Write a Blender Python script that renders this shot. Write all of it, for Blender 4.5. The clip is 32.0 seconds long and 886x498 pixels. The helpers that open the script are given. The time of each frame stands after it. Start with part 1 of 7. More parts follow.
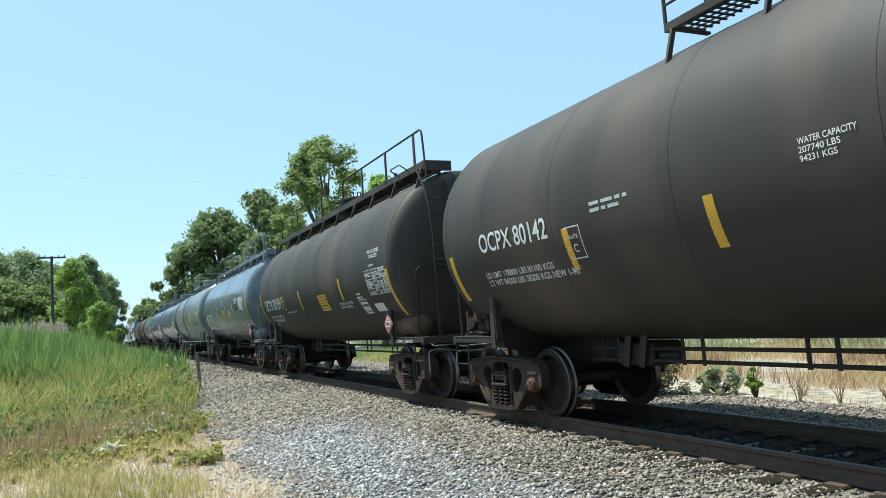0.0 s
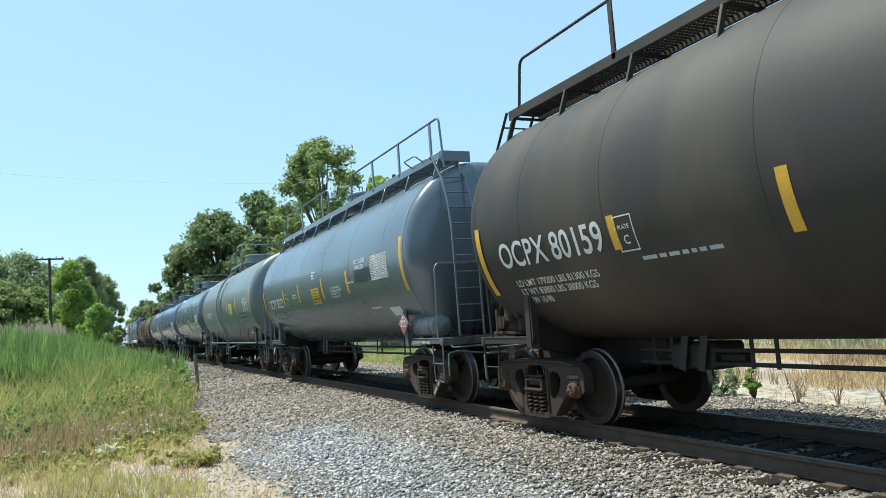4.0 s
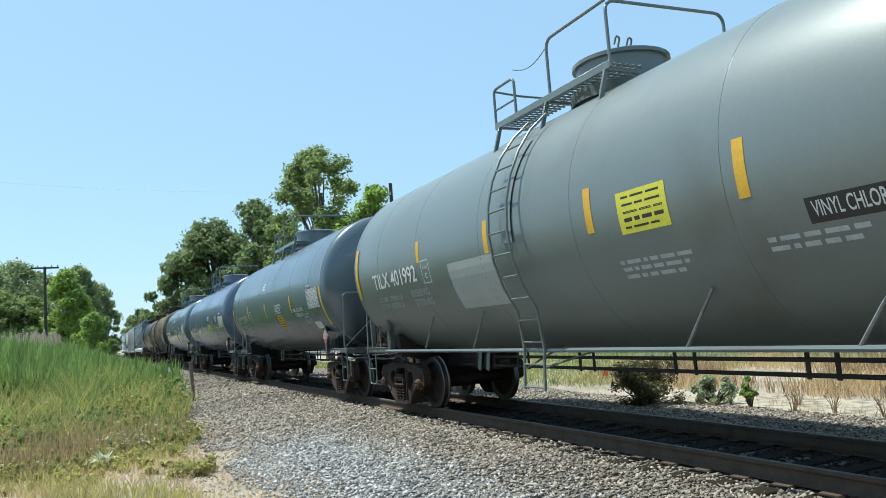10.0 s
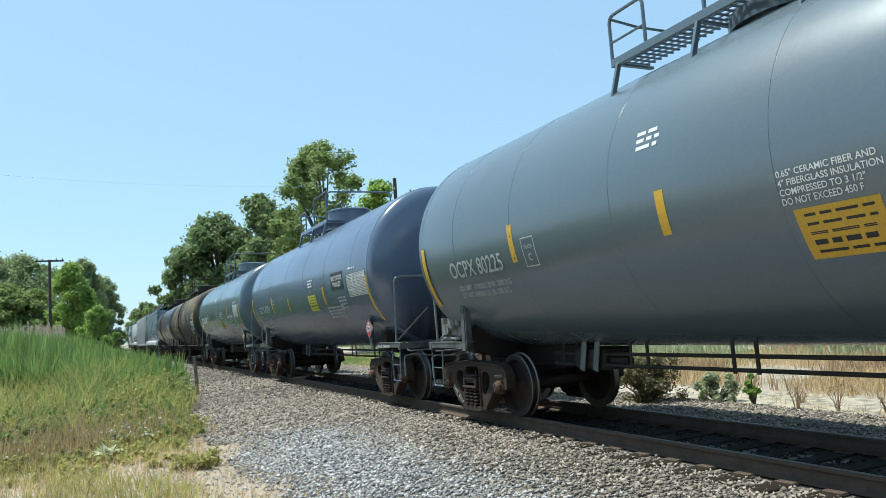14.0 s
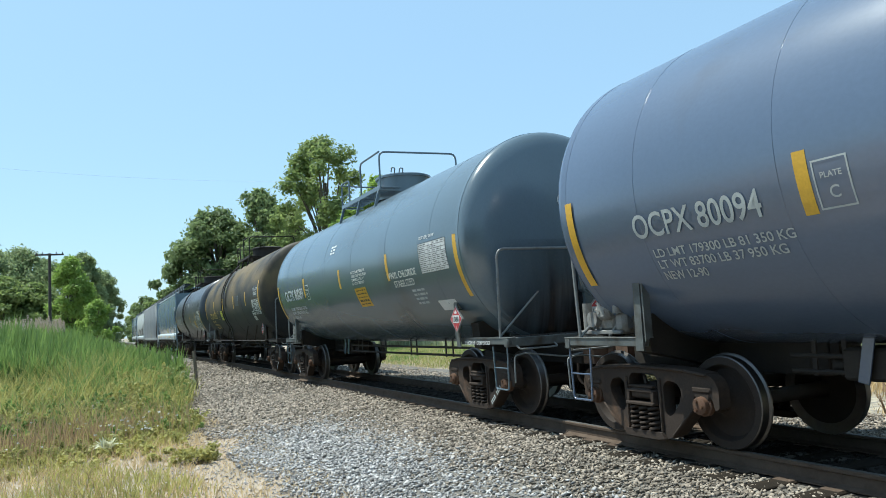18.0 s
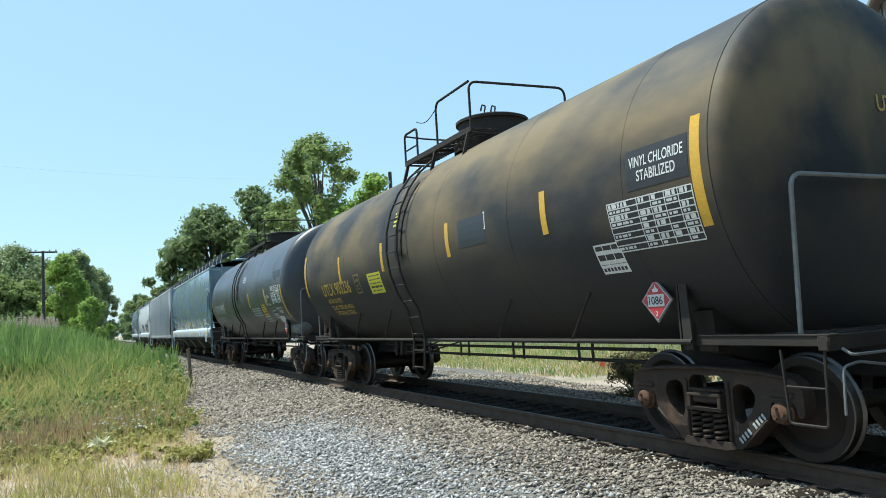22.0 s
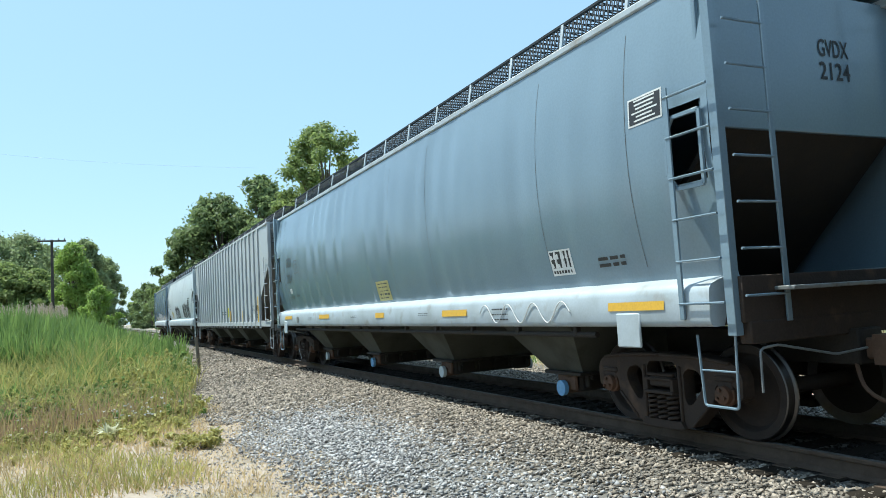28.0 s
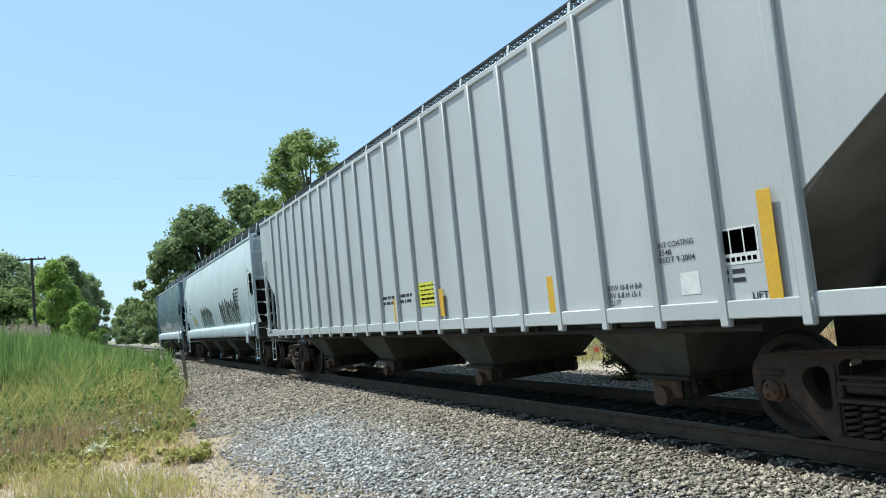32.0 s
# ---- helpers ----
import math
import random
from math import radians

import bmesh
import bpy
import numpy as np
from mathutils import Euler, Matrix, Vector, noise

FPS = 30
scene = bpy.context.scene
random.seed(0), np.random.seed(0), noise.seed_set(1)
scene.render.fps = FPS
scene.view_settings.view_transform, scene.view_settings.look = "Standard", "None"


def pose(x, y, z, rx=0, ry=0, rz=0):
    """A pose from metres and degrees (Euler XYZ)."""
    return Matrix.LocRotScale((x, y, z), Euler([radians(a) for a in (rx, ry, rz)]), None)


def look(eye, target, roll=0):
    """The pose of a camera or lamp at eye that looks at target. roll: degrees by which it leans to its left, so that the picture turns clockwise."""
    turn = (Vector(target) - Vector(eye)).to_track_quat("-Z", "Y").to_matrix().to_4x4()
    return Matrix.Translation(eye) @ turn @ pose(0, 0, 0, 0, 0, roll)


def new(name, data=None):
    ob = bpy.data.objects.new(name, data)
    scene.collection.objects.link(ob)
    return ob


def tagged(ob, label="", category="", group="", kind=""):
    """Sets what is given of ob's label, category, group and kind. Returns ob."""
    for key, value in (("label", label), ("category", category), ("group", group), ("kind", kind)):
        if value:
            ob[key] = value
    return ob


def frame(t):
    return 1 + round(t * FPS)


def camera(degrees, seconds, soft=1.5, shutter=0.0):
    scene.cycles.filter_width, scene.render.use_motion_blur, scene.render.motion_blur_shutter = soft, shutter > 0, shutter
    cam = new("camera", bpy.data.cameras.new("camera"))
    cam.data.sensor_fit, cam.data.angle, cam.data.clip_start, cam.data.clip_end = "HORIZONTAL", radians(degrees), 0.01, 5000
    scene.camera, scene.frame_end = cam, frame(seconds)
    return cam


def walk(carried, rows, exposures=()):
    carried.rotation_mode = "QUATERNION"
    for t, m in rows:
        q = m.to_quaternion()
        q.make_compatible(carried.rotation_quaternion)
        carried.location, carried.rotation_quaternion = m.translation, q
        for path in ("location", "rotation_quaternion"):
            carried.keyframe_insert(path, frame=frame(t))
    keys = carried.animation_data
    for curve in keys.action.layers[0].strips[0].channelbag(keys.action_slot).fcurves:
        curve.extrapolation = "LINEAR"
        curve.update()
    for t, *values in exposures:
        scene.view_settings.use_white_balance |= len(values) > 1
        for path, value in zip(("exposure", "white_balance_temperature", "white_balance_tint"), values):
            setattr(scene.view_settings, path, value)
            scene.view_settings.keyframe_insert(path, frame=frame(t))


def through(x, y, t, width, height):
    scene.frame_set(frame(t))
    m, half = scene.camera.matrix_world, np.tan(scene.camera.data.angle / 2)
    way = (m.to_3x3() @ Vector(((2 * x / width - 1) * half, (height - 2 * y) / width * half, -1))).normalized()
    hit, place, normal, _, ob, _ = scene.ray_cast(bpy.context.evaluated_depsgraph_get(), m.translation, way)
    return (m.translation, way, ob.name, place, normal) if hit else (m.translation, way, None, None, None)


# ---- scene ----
from mathutils import geometry

# The track runs along +Y, its centre line at x = TRACK; z = 0 is the top of the rails.
TRACK = 6.631
EYE = 1.530
CAMERA_ROWS = [
    (0.0, -25.33, 5.31, 4.17), (0.5, -25.54, 5.29, 4.08), (1.0, -25.63, 5.06, 4.29), (1.5, -25.70, 5.03, 4.12),
    (2.0, -25.76, 5.15, 4.13), (2.5, -25.68, 5.35, 4.00), (4.5, -25.37, 5.41, 4.34), (5.0, -25.31, 5.44, 4.41),
    (5.5, -25.35, 5.21, 4.31), (6.0, -25.29, 5.27, 4.36), (6.5, -25.47, 5.43, 4.42), (7.0, -25.45, 5.37, 4.45),
    (7.5, -25.28, 5.27, 4.36), (8.0, -25.54, 5.50, 4.39), (8.5, -25.51, 5.83, 4.24), (9.0, -25.47, 6.09, 4.20),
    (9.5, -25.66, 6.13, 4.48), (10.0, -25.80, 6.05, 4.28), (10.5, -25.75, 5.87, 4.28), (11.0, -25.70, 5.89, 4.48),
    (11.5, -25.52, 5.95, 4.44), (12.0, -25.55, 5.84, 4.15), (12.5, -25.72, 5.78, 4.08), (13.0, -25.78, 5.64, 3.89),
    (13.5, -25.69, 5.72, 4.03), (14.0, -25.48, 5.71, 3.92), (14.5, -25.53, 5.67, 4.08), (15.0, -25.71, 5.49, 4.19),
    (15.5, -25.78, 5.40, 3.95), (17.5, -25.49, 5.35, 3.81), (18.0, -25.46, 5.40, 3.57), (18.5, -25.52, 5.30, 3.57),
    (19.0, -25.68, 5.30, 3.50), (19.5, -25.63, 5.28, 3.42), (20.0, -25.69, 5.12, 3.35), (20.5, -25.74, 4.93, 3.49),
    (21.0, -25.94, 4.90, 3.37), (21.5, -26.01, 4.97, 3.25), (22.0, -25.85, 5.21, 3.55), (22.5, -25.82, 5.55, 3.51),
    (23.0, -25.70, 5.58, 3.60), (23.5, -25.58, 5.53, 4.03), (24.0, -25.79, 5.44, 4.51), (24.5, -25.62, 5.40, 4.11),
    (25.0, -25.39, 5.12, 4.24), (25.5, -25.44, 4.74, 3.68), (27.5, -25.24, 4.05, 3.60), (28.0, -25.26, 4.38, 3.47),
    (28.5, -25.41, 4.66, 3.57), (29.0, -25.84, 4.65, 4.05), (29.5, -25.98, 4.57, 4.19), (30.0, -26.33, 4.76, 4.39),
    (30.5, -26.22, 4.50, 4.21), (31.0, -26.24, 4.39, 4.15), (31.5, -26.30, 4.42, 3.99), (32.0, -26.50, 4.49, 5.80),
]


def eye_pose(yaw, pitch, roll):
    return pose(0, 0, EYE, 0, 0, yaw) @ pose(0, 0, 0, 90 + pitch) @ pose(0, 0, 0, 0, 0, -roll)


cam = camera(62.56, 32.0, soft=0.9)
walk(cam, [(t, eye_pose(a, b, c)) for t, a, b, c in CAMERA_ROWS], exposures=[(0.0, 0.70, 6000, 0), (2.0, 0.74, 6000, 0), (5.0, 0.68, 6000, 0), (8.0, 0.58, 6000, 0), (11.0, 0.56, 6000, 0), (18.0, 0.58, 6000, 0), (21.0, 0.64, 6000, 0), (24.0, 0.68, 6000, 0), (28.0, 0.70, 6000, 0), (30.0, 0.56, 6000, 0), (32.0, 0.54, 6000, 0)])

# ---- light ----
SUN_WAY = Vector((-0.29, 0.32, 0.9)).normalized()
world = bpy.data.worlds.new("sky")
scene.world = world
world.use_nodes = True
wt = world.node_tree
wt.nodes.clear()
sky = wt.nodes.new("ShaderNodeTexSky")
sky.sky_type = "NISHITA"
sky.sun_disc = False
sky.sun_elevation = math.asin(SUN_WAY.z)
sky.sun_rotation = math.atan2(SUN_WAY.x, SUN_WAY.y)
sky.air_density, sky.dust_density, sky.ozone_density = 1.0, 0.8, 1.0
back = wt.nodes.new("ShaderNodeBackground")
back.inputs["Strength"].default_value = 0.125
wout = wt.nodes.new("ShaderNodeOutputWorld")
haze = wt.nodes.new("ShaderNodeMix")
haze.data_type = "RGBA"
haze.inputs[0].default_value = 0.65
haze.inputs[7].default_value = (2.75, 4.0, 5.3, 1)
wt.links.new(sky.outputs[0], haze.inputs[6])
wt.links.new(haze.outputs[2], back.inputs[0])
wt.links.new(back.outputs[0], wout.inputs[0])
lamp = bpy.data.lights.new("sun", "SUN")
lamp.energy, lamp.angle, lamp.color = 4.6, radians(0.53), (1.0, 0.94, 0.84)
sun = new("sun", lamp)
sun.matrix_world = look(SUN_WAY * 60, (0, 0, 0))


# ---- geometry tools ----
class Geo:
    """Collects vertices and faces of one part."""

    def __init__(self):
        self.v, self.f, self.m = [], [], []
        self.slot = 0

    def add(self, verts, faces):
        n = len(self.v)
        self.v += [tuple(p) for p in verts]
        for q in faces:
            self.f.append(tuple(i + n for i in q))
            self.m.append(self.slot)
        return self

    def box(self, c, s, turn=None, ch=0.006):
        """A box with chamfered edges."""
        h = [x / 2 for x in s]
        ch = min(ch, *(0.45 * 2 * x for x in h))
        verts, ids = [], {}
        for sx in (-1, 1):
            for sy in (-1, 1):
                for sz in (-1, 1):
                    sg = (sx, sy, sz)
                    for ax in range(3):
                        p = [sg[k] * (h[k] - (0 if k == ax else ch)) for k in range(3)]
                        ids[sg, ax] = len(verts)
                        verts.append(Vector(p))
        faces = []
        for ax in range(3):
            b, d = (ax + 1) % 3, (ax + 2) % 3
            for s0 in (-1, 1):
                def sg(i, j):
                    q = [0, 0, 0]
                    q[ax], q[b], q[d] = s0, i, j
                    return tuple(q)
                ring = [ids[sg(-1, -1), ax], ids[sg(1, -1), ax], ids[sg(1, 1), ax], ids[sg(-1, 1), ax]]
                faces.append(ring if s0 > 0 else ring[::-1])
        for ax in range(3):
            b, d = (ax + 1) % 3, (ax + 2) % 3
            for i in (-1, 1):
                for j in (-1, 1):
                    def sg2(k):
                        q = [0, 0, 0]
                        q[ax], q[b], q[d] = k, i, j
                        return tuple(q)
                    ring = [ids[sg2(-1), b], ids[sg2(1), b], ids[sg2(1), d], ids[sg2(-1), d]]
                    faces.append(ring if i * j < 0 else ring[::-1])
        for sx in (-1, 1):
            for sy in (-1, 1):
                for sz in (-1, 1):
                    ring = [ids[(sx, sy, sz), k] for k in range(3)]
                    faces.append(ring if sx * sy * sz > 0 else ring[::-1])
        if turn is not None:
            verts = [turn @ p for p in verts]
        c = Vector(c)
        return self.add([p + c for p in verts], faces)

    def bar(self, p0, p1, w, t, side=(0, 0, 1), ch=0.004):
        """A flat bar from p0 to p1, w wide across side x way, t thick along side."""
        p0, p1 = Vector(p0), Vector(p1)
        y = (p1 - p0)
        ln = y.length
        y.normalize()
        z = Vector(side)
        x = y.cross(z)
        x.normalize()
        z = x.cross(y)
        return self.box((p0 + p1) / 2, (w, ln, t), Matrix((x, y, z)).transposed(), ch)

    def tube(self, pts, r, n=8, caps=True, closed=False):
        pts = [Vector(p) for p in pts]
        m = len(pts)
        prev = None
        verts = []
        for i, p in enumerate(pts):
            if closed:
                d = pts[(i + 1) % m] - pts[i - 1]
            else:
                d = pts[min(i + 1, m - 1)] - pts[max(i - 1, 0)]
            d.normalize()
            if prev is None:
                a = d.orthogonal()
            else:
                a = prev - d * prev.dot(d)
            a.normalize()
            prev = a
            b = d.cross(a)
            rr = r[i] if isinstance(r, (list, tuple)) else r
            for k in range(n):
                w = 2 * math.pi * k / n
                verts.append(p + (a * math.cos(w) + b * math.sin(w)) * rr)
        faces = []
        for i in range(m if closed else m - 1):
            j = (i + 1) % m
            for k in range(n):
                faces.append((i * n + k, i * n + (k + 1) % n, j * n + (k + 1) % n, j * n + k))
        if caps and not closed:
            faces.append(tuple(range(n))[::-1])
            faces.append(tuple((m - 1) * n + k for k in range(n)))
        return self.add(verts, faces)

    def cyl(self, p0, p1, r, n=14, r1=None):
        return self.tube([p0, p1], [r, r if r1 is None else r1], n)

    def lathe(self, prof, centre, axis="y", n=48, caps=True):
        """prof: (along, radius) pairs, turned round an axis through centre."""
        c = Vector(centre)
        verts, faces = [], []
        for a, r in prof:
            for k in range(n):
                w = 2 * math.pi * k / n
                u, v = r * math.cos(w), r * math.sin(w)
                p = {"y": (u, a, v), "x": (a, u, v), "z": (u, v, a)}[axis]
                verts.append(c + Vector(p))
        for i in range(len(prof) - 1):
            for k in range(n):
                q = (i * n + k, i * n + (k + 1) % n, (i + 1) * n + (k + 1) % n, (i + 1) * n + k)
                faces.append(q if axis != "y" else q[::-1])
        if caps and prof[0][1] > 1e-4:
            faces.append(tuple(range(n)) if axis == "y" else tuple(range(n))[::-1])
        if caps and prof[-1][1] > 1e-4:
            e = tuple((len(prof) - 1) * n + k for k in range(n))
            faces.append(e[::-1] if axis == "y" else e)
        return self.add(verts, faces)

    def slab(self, poly, x0, x1):
        """A polygon in the y-z plane, extruded from x0 to x1."""
        n = len(poly)
        v = [(x0, a, b) for a, b in poly] + [(x1, a, b) for a, b in poly]
        f = [tuple(range(n))[::-1], tuple(range(n, 2 * n))]
        f += [(i, (i + 1) % n, n + (i + 1) % n, n + i) for i in range(n)]
        area = sum(poly[i][0] * poly[(i + 1) % n][1] - poly[(i + 1) % n][0] * poly[i][1] for i in range(n))
        if (area > 0) != (x1 > x0):
            f = [q[::-1] for q in f]
        return self.add(v, f)

    def slab_y(self, poly, y0, y1):
        """A polygon in the x-z plane, extruded along y."""
        n = len(poly)
        v = [(a, y0, b) for a, b in poly] + [(a, y1, b) for a, b in poly]
        f = [tuple(range(n)), tuple(range(n, 2 * n))[::-1]]
        f += [(i, n + i, n + (i + 1) % n, (i + 1) % n) for i in range(n)]
        area = sum(poly[i][0] * poly[(i + 1) % n][1] - poly[(i + 1) % n][0] * poly[i][1] for i in range(n))
        if (area > 0) != (y1 > y0):
            f = [q[::-1] for q in f]
        return self.add(v, f)

    def grid(self, rows):
        """A sheet through rows of points."""
        n, m = len(rows), len(rows[0])
        v = [p for r in rows for p in r]
        return self.add(v, [(i * m + j, i * m + j + 1, (i + 1) * m + j + 1, (i + 1) * m + j) for i in range(n - 1) for j in range(m - 1)])

    def mesh(self, name, mats, smooth=True, angle=38):
        me = bpy.data.meshes.new(name)
        me.from_pydata(self.v, [], self.f)
        for q in mats if isinstance(mats, (list, tuple)) else (mats,):
            me.materials.append(q)
        if isinstance(mats, (list, tuple)) and len(mats) > 1:
            me.polygons.foreach_set("material_index", self.m)
        if smooth:
            me.shade_smooth()
            me.set_sharp_from_angle(angle=radians(angle))
        me.update()
        return me


def part(name, geo, material, parent, label="", at=None, smooth=True):
    """Links geometry (or a mesh that is shared) as one mesh object under a thing or a part."""
    me = geo if isinstance(geo, bpy.types.Mesh) else geo.mesh(name, material, smooth)
    ob = new(name, me)
    ob.parent = parent
    if at is not None:
        ob.matrix_basis = at
    if label:
        ob["label"] = label
    return ob


def thing(name, label, category, at=None, group="", kind="", data=None):
    ob = new(name, data)
    if at is not None:
        ob.matrix_basis = at
    return tagged(ob, label, category, group, kind)


def soft_path(pts, r=0.06, n=4):
    """A polyline with rounded corners."""
    pts = [Vector(p) for p in pts]
    out = [pts[0]]
    for a, b, c in zip(pts, pts[1:], pts[2:]):
        u, w = (a - b), (c - b)
        q = min(r, u.length * 0.45, w.length * 0.45)
        p0, p1 = b + u.normalized() * q, b + w.normalized() * q
        for i in range(n + 1):
            k = i / n
            out.append(p0 * (1 - k) ** 2 + b * 2 * k * (1 - k) + p1 * k * k)
    out.append(pts[-1])
    return out


def raw_mesh(name, verts, faces, mats, index=None, smooth=False):
    """A mesh from numpy arrays: verts (n, 3), faces (m, 3 or 4)."""
    me = bpy.data.meshes.new(name)
    k = faces.shape[1]
    me.vertices.add(len(verts))
    me.vertices.foreach_set("co", verts.astype(np.float32).ravel())
    me.loops.add(faces.size)
    me.loops.foreach_set("vertex_index", faces.astype(np.int32).ravel())
    me.polygons.add(len(faces))
    me.polygons.foreach_set("loop_start", np.arange(0, faces.size, k, dtype=np.int32))
    me.polygons.foreach_set("loop_total", np.full(len(faces), k, dtype=np.int32))
    for q in mats:
        me.materials.append(q)
    if index is not None:
        me.polygons.foreach_set("material_index", index.astype(np.int32))
    me.update(calc_edges=True)
    me.validate()
    if smooth:
        me.shade_smooth()
    return me


# ---- materials ----
def mat(name, base, rough=0.6, metal=0.0, dark=None, scale=2.5, amount=0.5, fine=40.0, bump=0.15, stain=None, stain_scale=1.2, stain_low=0.55,
        stain_high=0.75, stain_up=None, stretch=(1, 1, 1), island=0.0, spec=0.5, grain=0.35):
    """A procedural material: two scales of colour change, an optional stain, fine relief."""
    m = bpy.data.materials.new(name)
    m.use_nodes = True
    t = m.node_tree
    t.nodes.clear()
    nd, ln = t.nodes.new, t.links.new
    out, sh = nd("ShaderNodeOutputMaterial"), nd("ShaderNodeBsdfPrincipled")
    ln(sh.outputs[0], out.inputs[0])
    co, mp = nd("ShaderNodeTexCoord"), nd("ShaderNodeMapping")
    mp.inputs["Scale"].default_value = stretch
    ln(co.outputs["Object"], mp.inputs[0])
    n1, n2 = nd("ShaderNodeTexNoise"), nd("ShaderNodeTexNoise")
    n1.inputs["Scale"].default_value, n1.inputs["Detail"].default_value = scale, 5.0
    n2.inputs["Scale"].default_value, n2.inputs["Detail"].default_value = fine, 3.0
    ln(mp.outputs[0], n1.inputs[0])
    ln(mp.outputs[0], n2.inputs[0])
    dark = dark or tuple(c * 0.72 for c in base)
    mix = nd("ShaderNodeMix")
    mix.data_type = "RGBA"
    mix.inputs[6].default_value, mix.inputs[7].default_value = (*base, 1), (*dark, 1)
    rng = nd("ShaderNodeMapRange")
    rng.inputs[1].default_value, rng.inputs[2].default_value = 0.5 - 0.5 * (1 - amount) * 0.5, 0.72
    rng.inputs[3].default_value, rng.inputs[4].default_value = 0.0, amount
    ln(n1.outputs[0], rng.inputs[0])
    ln(rng.outputs[0], mix.inputs[0])
    col = mix.outputs[2]
    m2 = nd("ShaderNodeMix")
    m2.data_type, m2.blend_type = "RGBA", "MULTIPLY"
    m2.inputs[0].default_value = grain
    ln(col, m2.inputs[6])
    ln(n2.outputs[0], m2.inputs[7])
    br = nd("ShaderNodeBrightContrast")
    br.inputs[1].default_value = 0.0
    gain = nd("ShaderNodeMix")
    gain.data_type, gain.blend_type = "RGBA", "MULTIPLY"
    gain.inputs[0].default_value = 1.0
    gain.inputs[7].default_value = (1.2, 1.2, 1.2, 1)
    ln(m2.outputs[2], gain.inputs[6])
    col = gain.outputs[2]
    if stain:
        n3, r3, m3 = nd("ShaderNodeTexNoise"), nd("ShaderNodeMapRange"), nd("ShaderNodeMix")
        n3.inputs["Scale"].default_value, n3.inputs["Detail"].default_value = stain_scale, 6.0
        ln(mp.outputs[0], n3.inputs[0])
        r3.inputs[1].default_value, r3.inputs[2].default_value = stain_low, stain_high
        ln(n3.outputs[0], r3.inputs[0])
        m3.data_type = "RGBA"
        m3.inputs[7].default_value = (*stain, 1)
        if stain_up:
            # the stain strengthens upwards between two heights
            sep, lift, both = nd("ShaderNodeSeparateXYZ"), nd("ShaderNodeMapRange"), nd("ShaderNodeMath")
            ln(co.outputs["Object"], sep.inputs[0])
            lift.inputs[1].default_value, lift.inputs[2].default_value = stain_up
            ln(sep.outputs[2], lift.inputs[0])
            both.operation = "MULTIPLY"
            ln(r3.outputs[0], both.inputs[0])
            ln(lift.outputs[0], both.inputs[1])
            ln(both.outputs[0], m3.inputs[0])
        else:
            ln(r3.outputs[0], m3.inputs[0])
        ln(col, m3.inputs[6])
        col = m3.outputs[2]
    if island:
        gi, mr, m4 = nd("ShaderNodeNewGeometry"), nd("ShaderNodeMapRange"), nd("ShaderNodeMix")
        ln(gi.outputs["Random Per Island"], mr.inputs[0])
        mr.inputs[3].default_value, mr.inputs[4].default_value = 1 - island, 1 + island
        m4.data_type, m4.blend_type = "RGBA", "MULTIPLY"
        m4.inputs[0].default_value = 1.0
        ln(col, m4.inputs[6])
        ln(mr.outputs[0], m4.inputs[7])
        col = m4.outputs[2]
    ln(col, sh.inputs["Base Color"])
    rr = nd("ShaderNodeMapRange")
    rr.inputs[3].default_value, rr.inputs[4].default_value = max(0.05, rough - 0.12), min(1.0, rough + 0.12)
    ln(n1.outputs[0], rr.inputs[0])
    ln(rr.outputs[0], sh.inputs["Roughness"])
    sh.inputs["Metallic"].default_value = metal
    sh.inputs["Specular IOR Level"].default_value = spec
    if bump:
        bp = nd("ShaderNodeBump")
        bp.inputs["Strength"].default_value, bp.inputs["Distance"].default_value = bump, 0.01
        ln(n2.outputs[0], bp.inputs["Height"])
        ln(bp.outputs[0], sh.inputs["Normal"])
    return m


def leaf_mat(name, base, dark, through=0.35):
    m = bpy.data.materials.new(name)
    m.use_nodes = True
    t = m.node_tree
    t.nodes.clear()
    nd, ln = t.nodes.new, t.links.new
    out, add = nd("ShaderNodeOutputMaterial"), nd("ShaderNodeMixShader")
    dif, tr = nd("ShaderNodeBsdfPrincipled"), nd("ShaderNodeBsdfTranslucent")
    gi, mix = nd("ShaderNodeNewGeometry"), nd("ShaderNodeMix")
    co, n1, mx = nd("ShaderNodeTexCoord"), nd("ShaderNodeTexNoise"), nd("ShaderNodeMath")
    n1.inputs["Scale"].default_value = 0.6
    ln(co.outputs["Object"], n1.inputs[0])
    mx.operation = "MULTIPLY_ADD"
    mx.inputs[1].default_value = 0.6
    ln(gi.outputs["Random Per Island"], mx.inputs[0])
    sub = nd("ShaderNodeMath")
    sub.operation = "MULTIPLY_ADD"
    sub.inputs[1].default_value, sub.inputs[2].default_value = 1.2, -0.4
    ln(n1.outputs[0], sub.inputs[0])
    ln(sub.outputs[0], mx.inputs[2])
    mix.data_type = "RGBA"
    mix.inputs[6].default_value, mix.inputs[7].default_value = (*dark, 1), (*base, 1)
    ln(mx.outputs[0], mix.inputs[0])
    ln(mix.outputs[2], dif.inputs["Base Color"])
    dif.inputs["Roughness"].default_value = 0.55
    dif.inputs["Specular IOR Level"].default_value = 0.3
    ln(mix.outputs[2], tr.inputs["Color"])
    add.inputs[0].default_value = through
    ln(dif.outputs[0], add.inputs[1])
    ln(tr.outputs[0], add.inputs[2])
    ln(add.outputs[0], out.inputs[0])
    return m


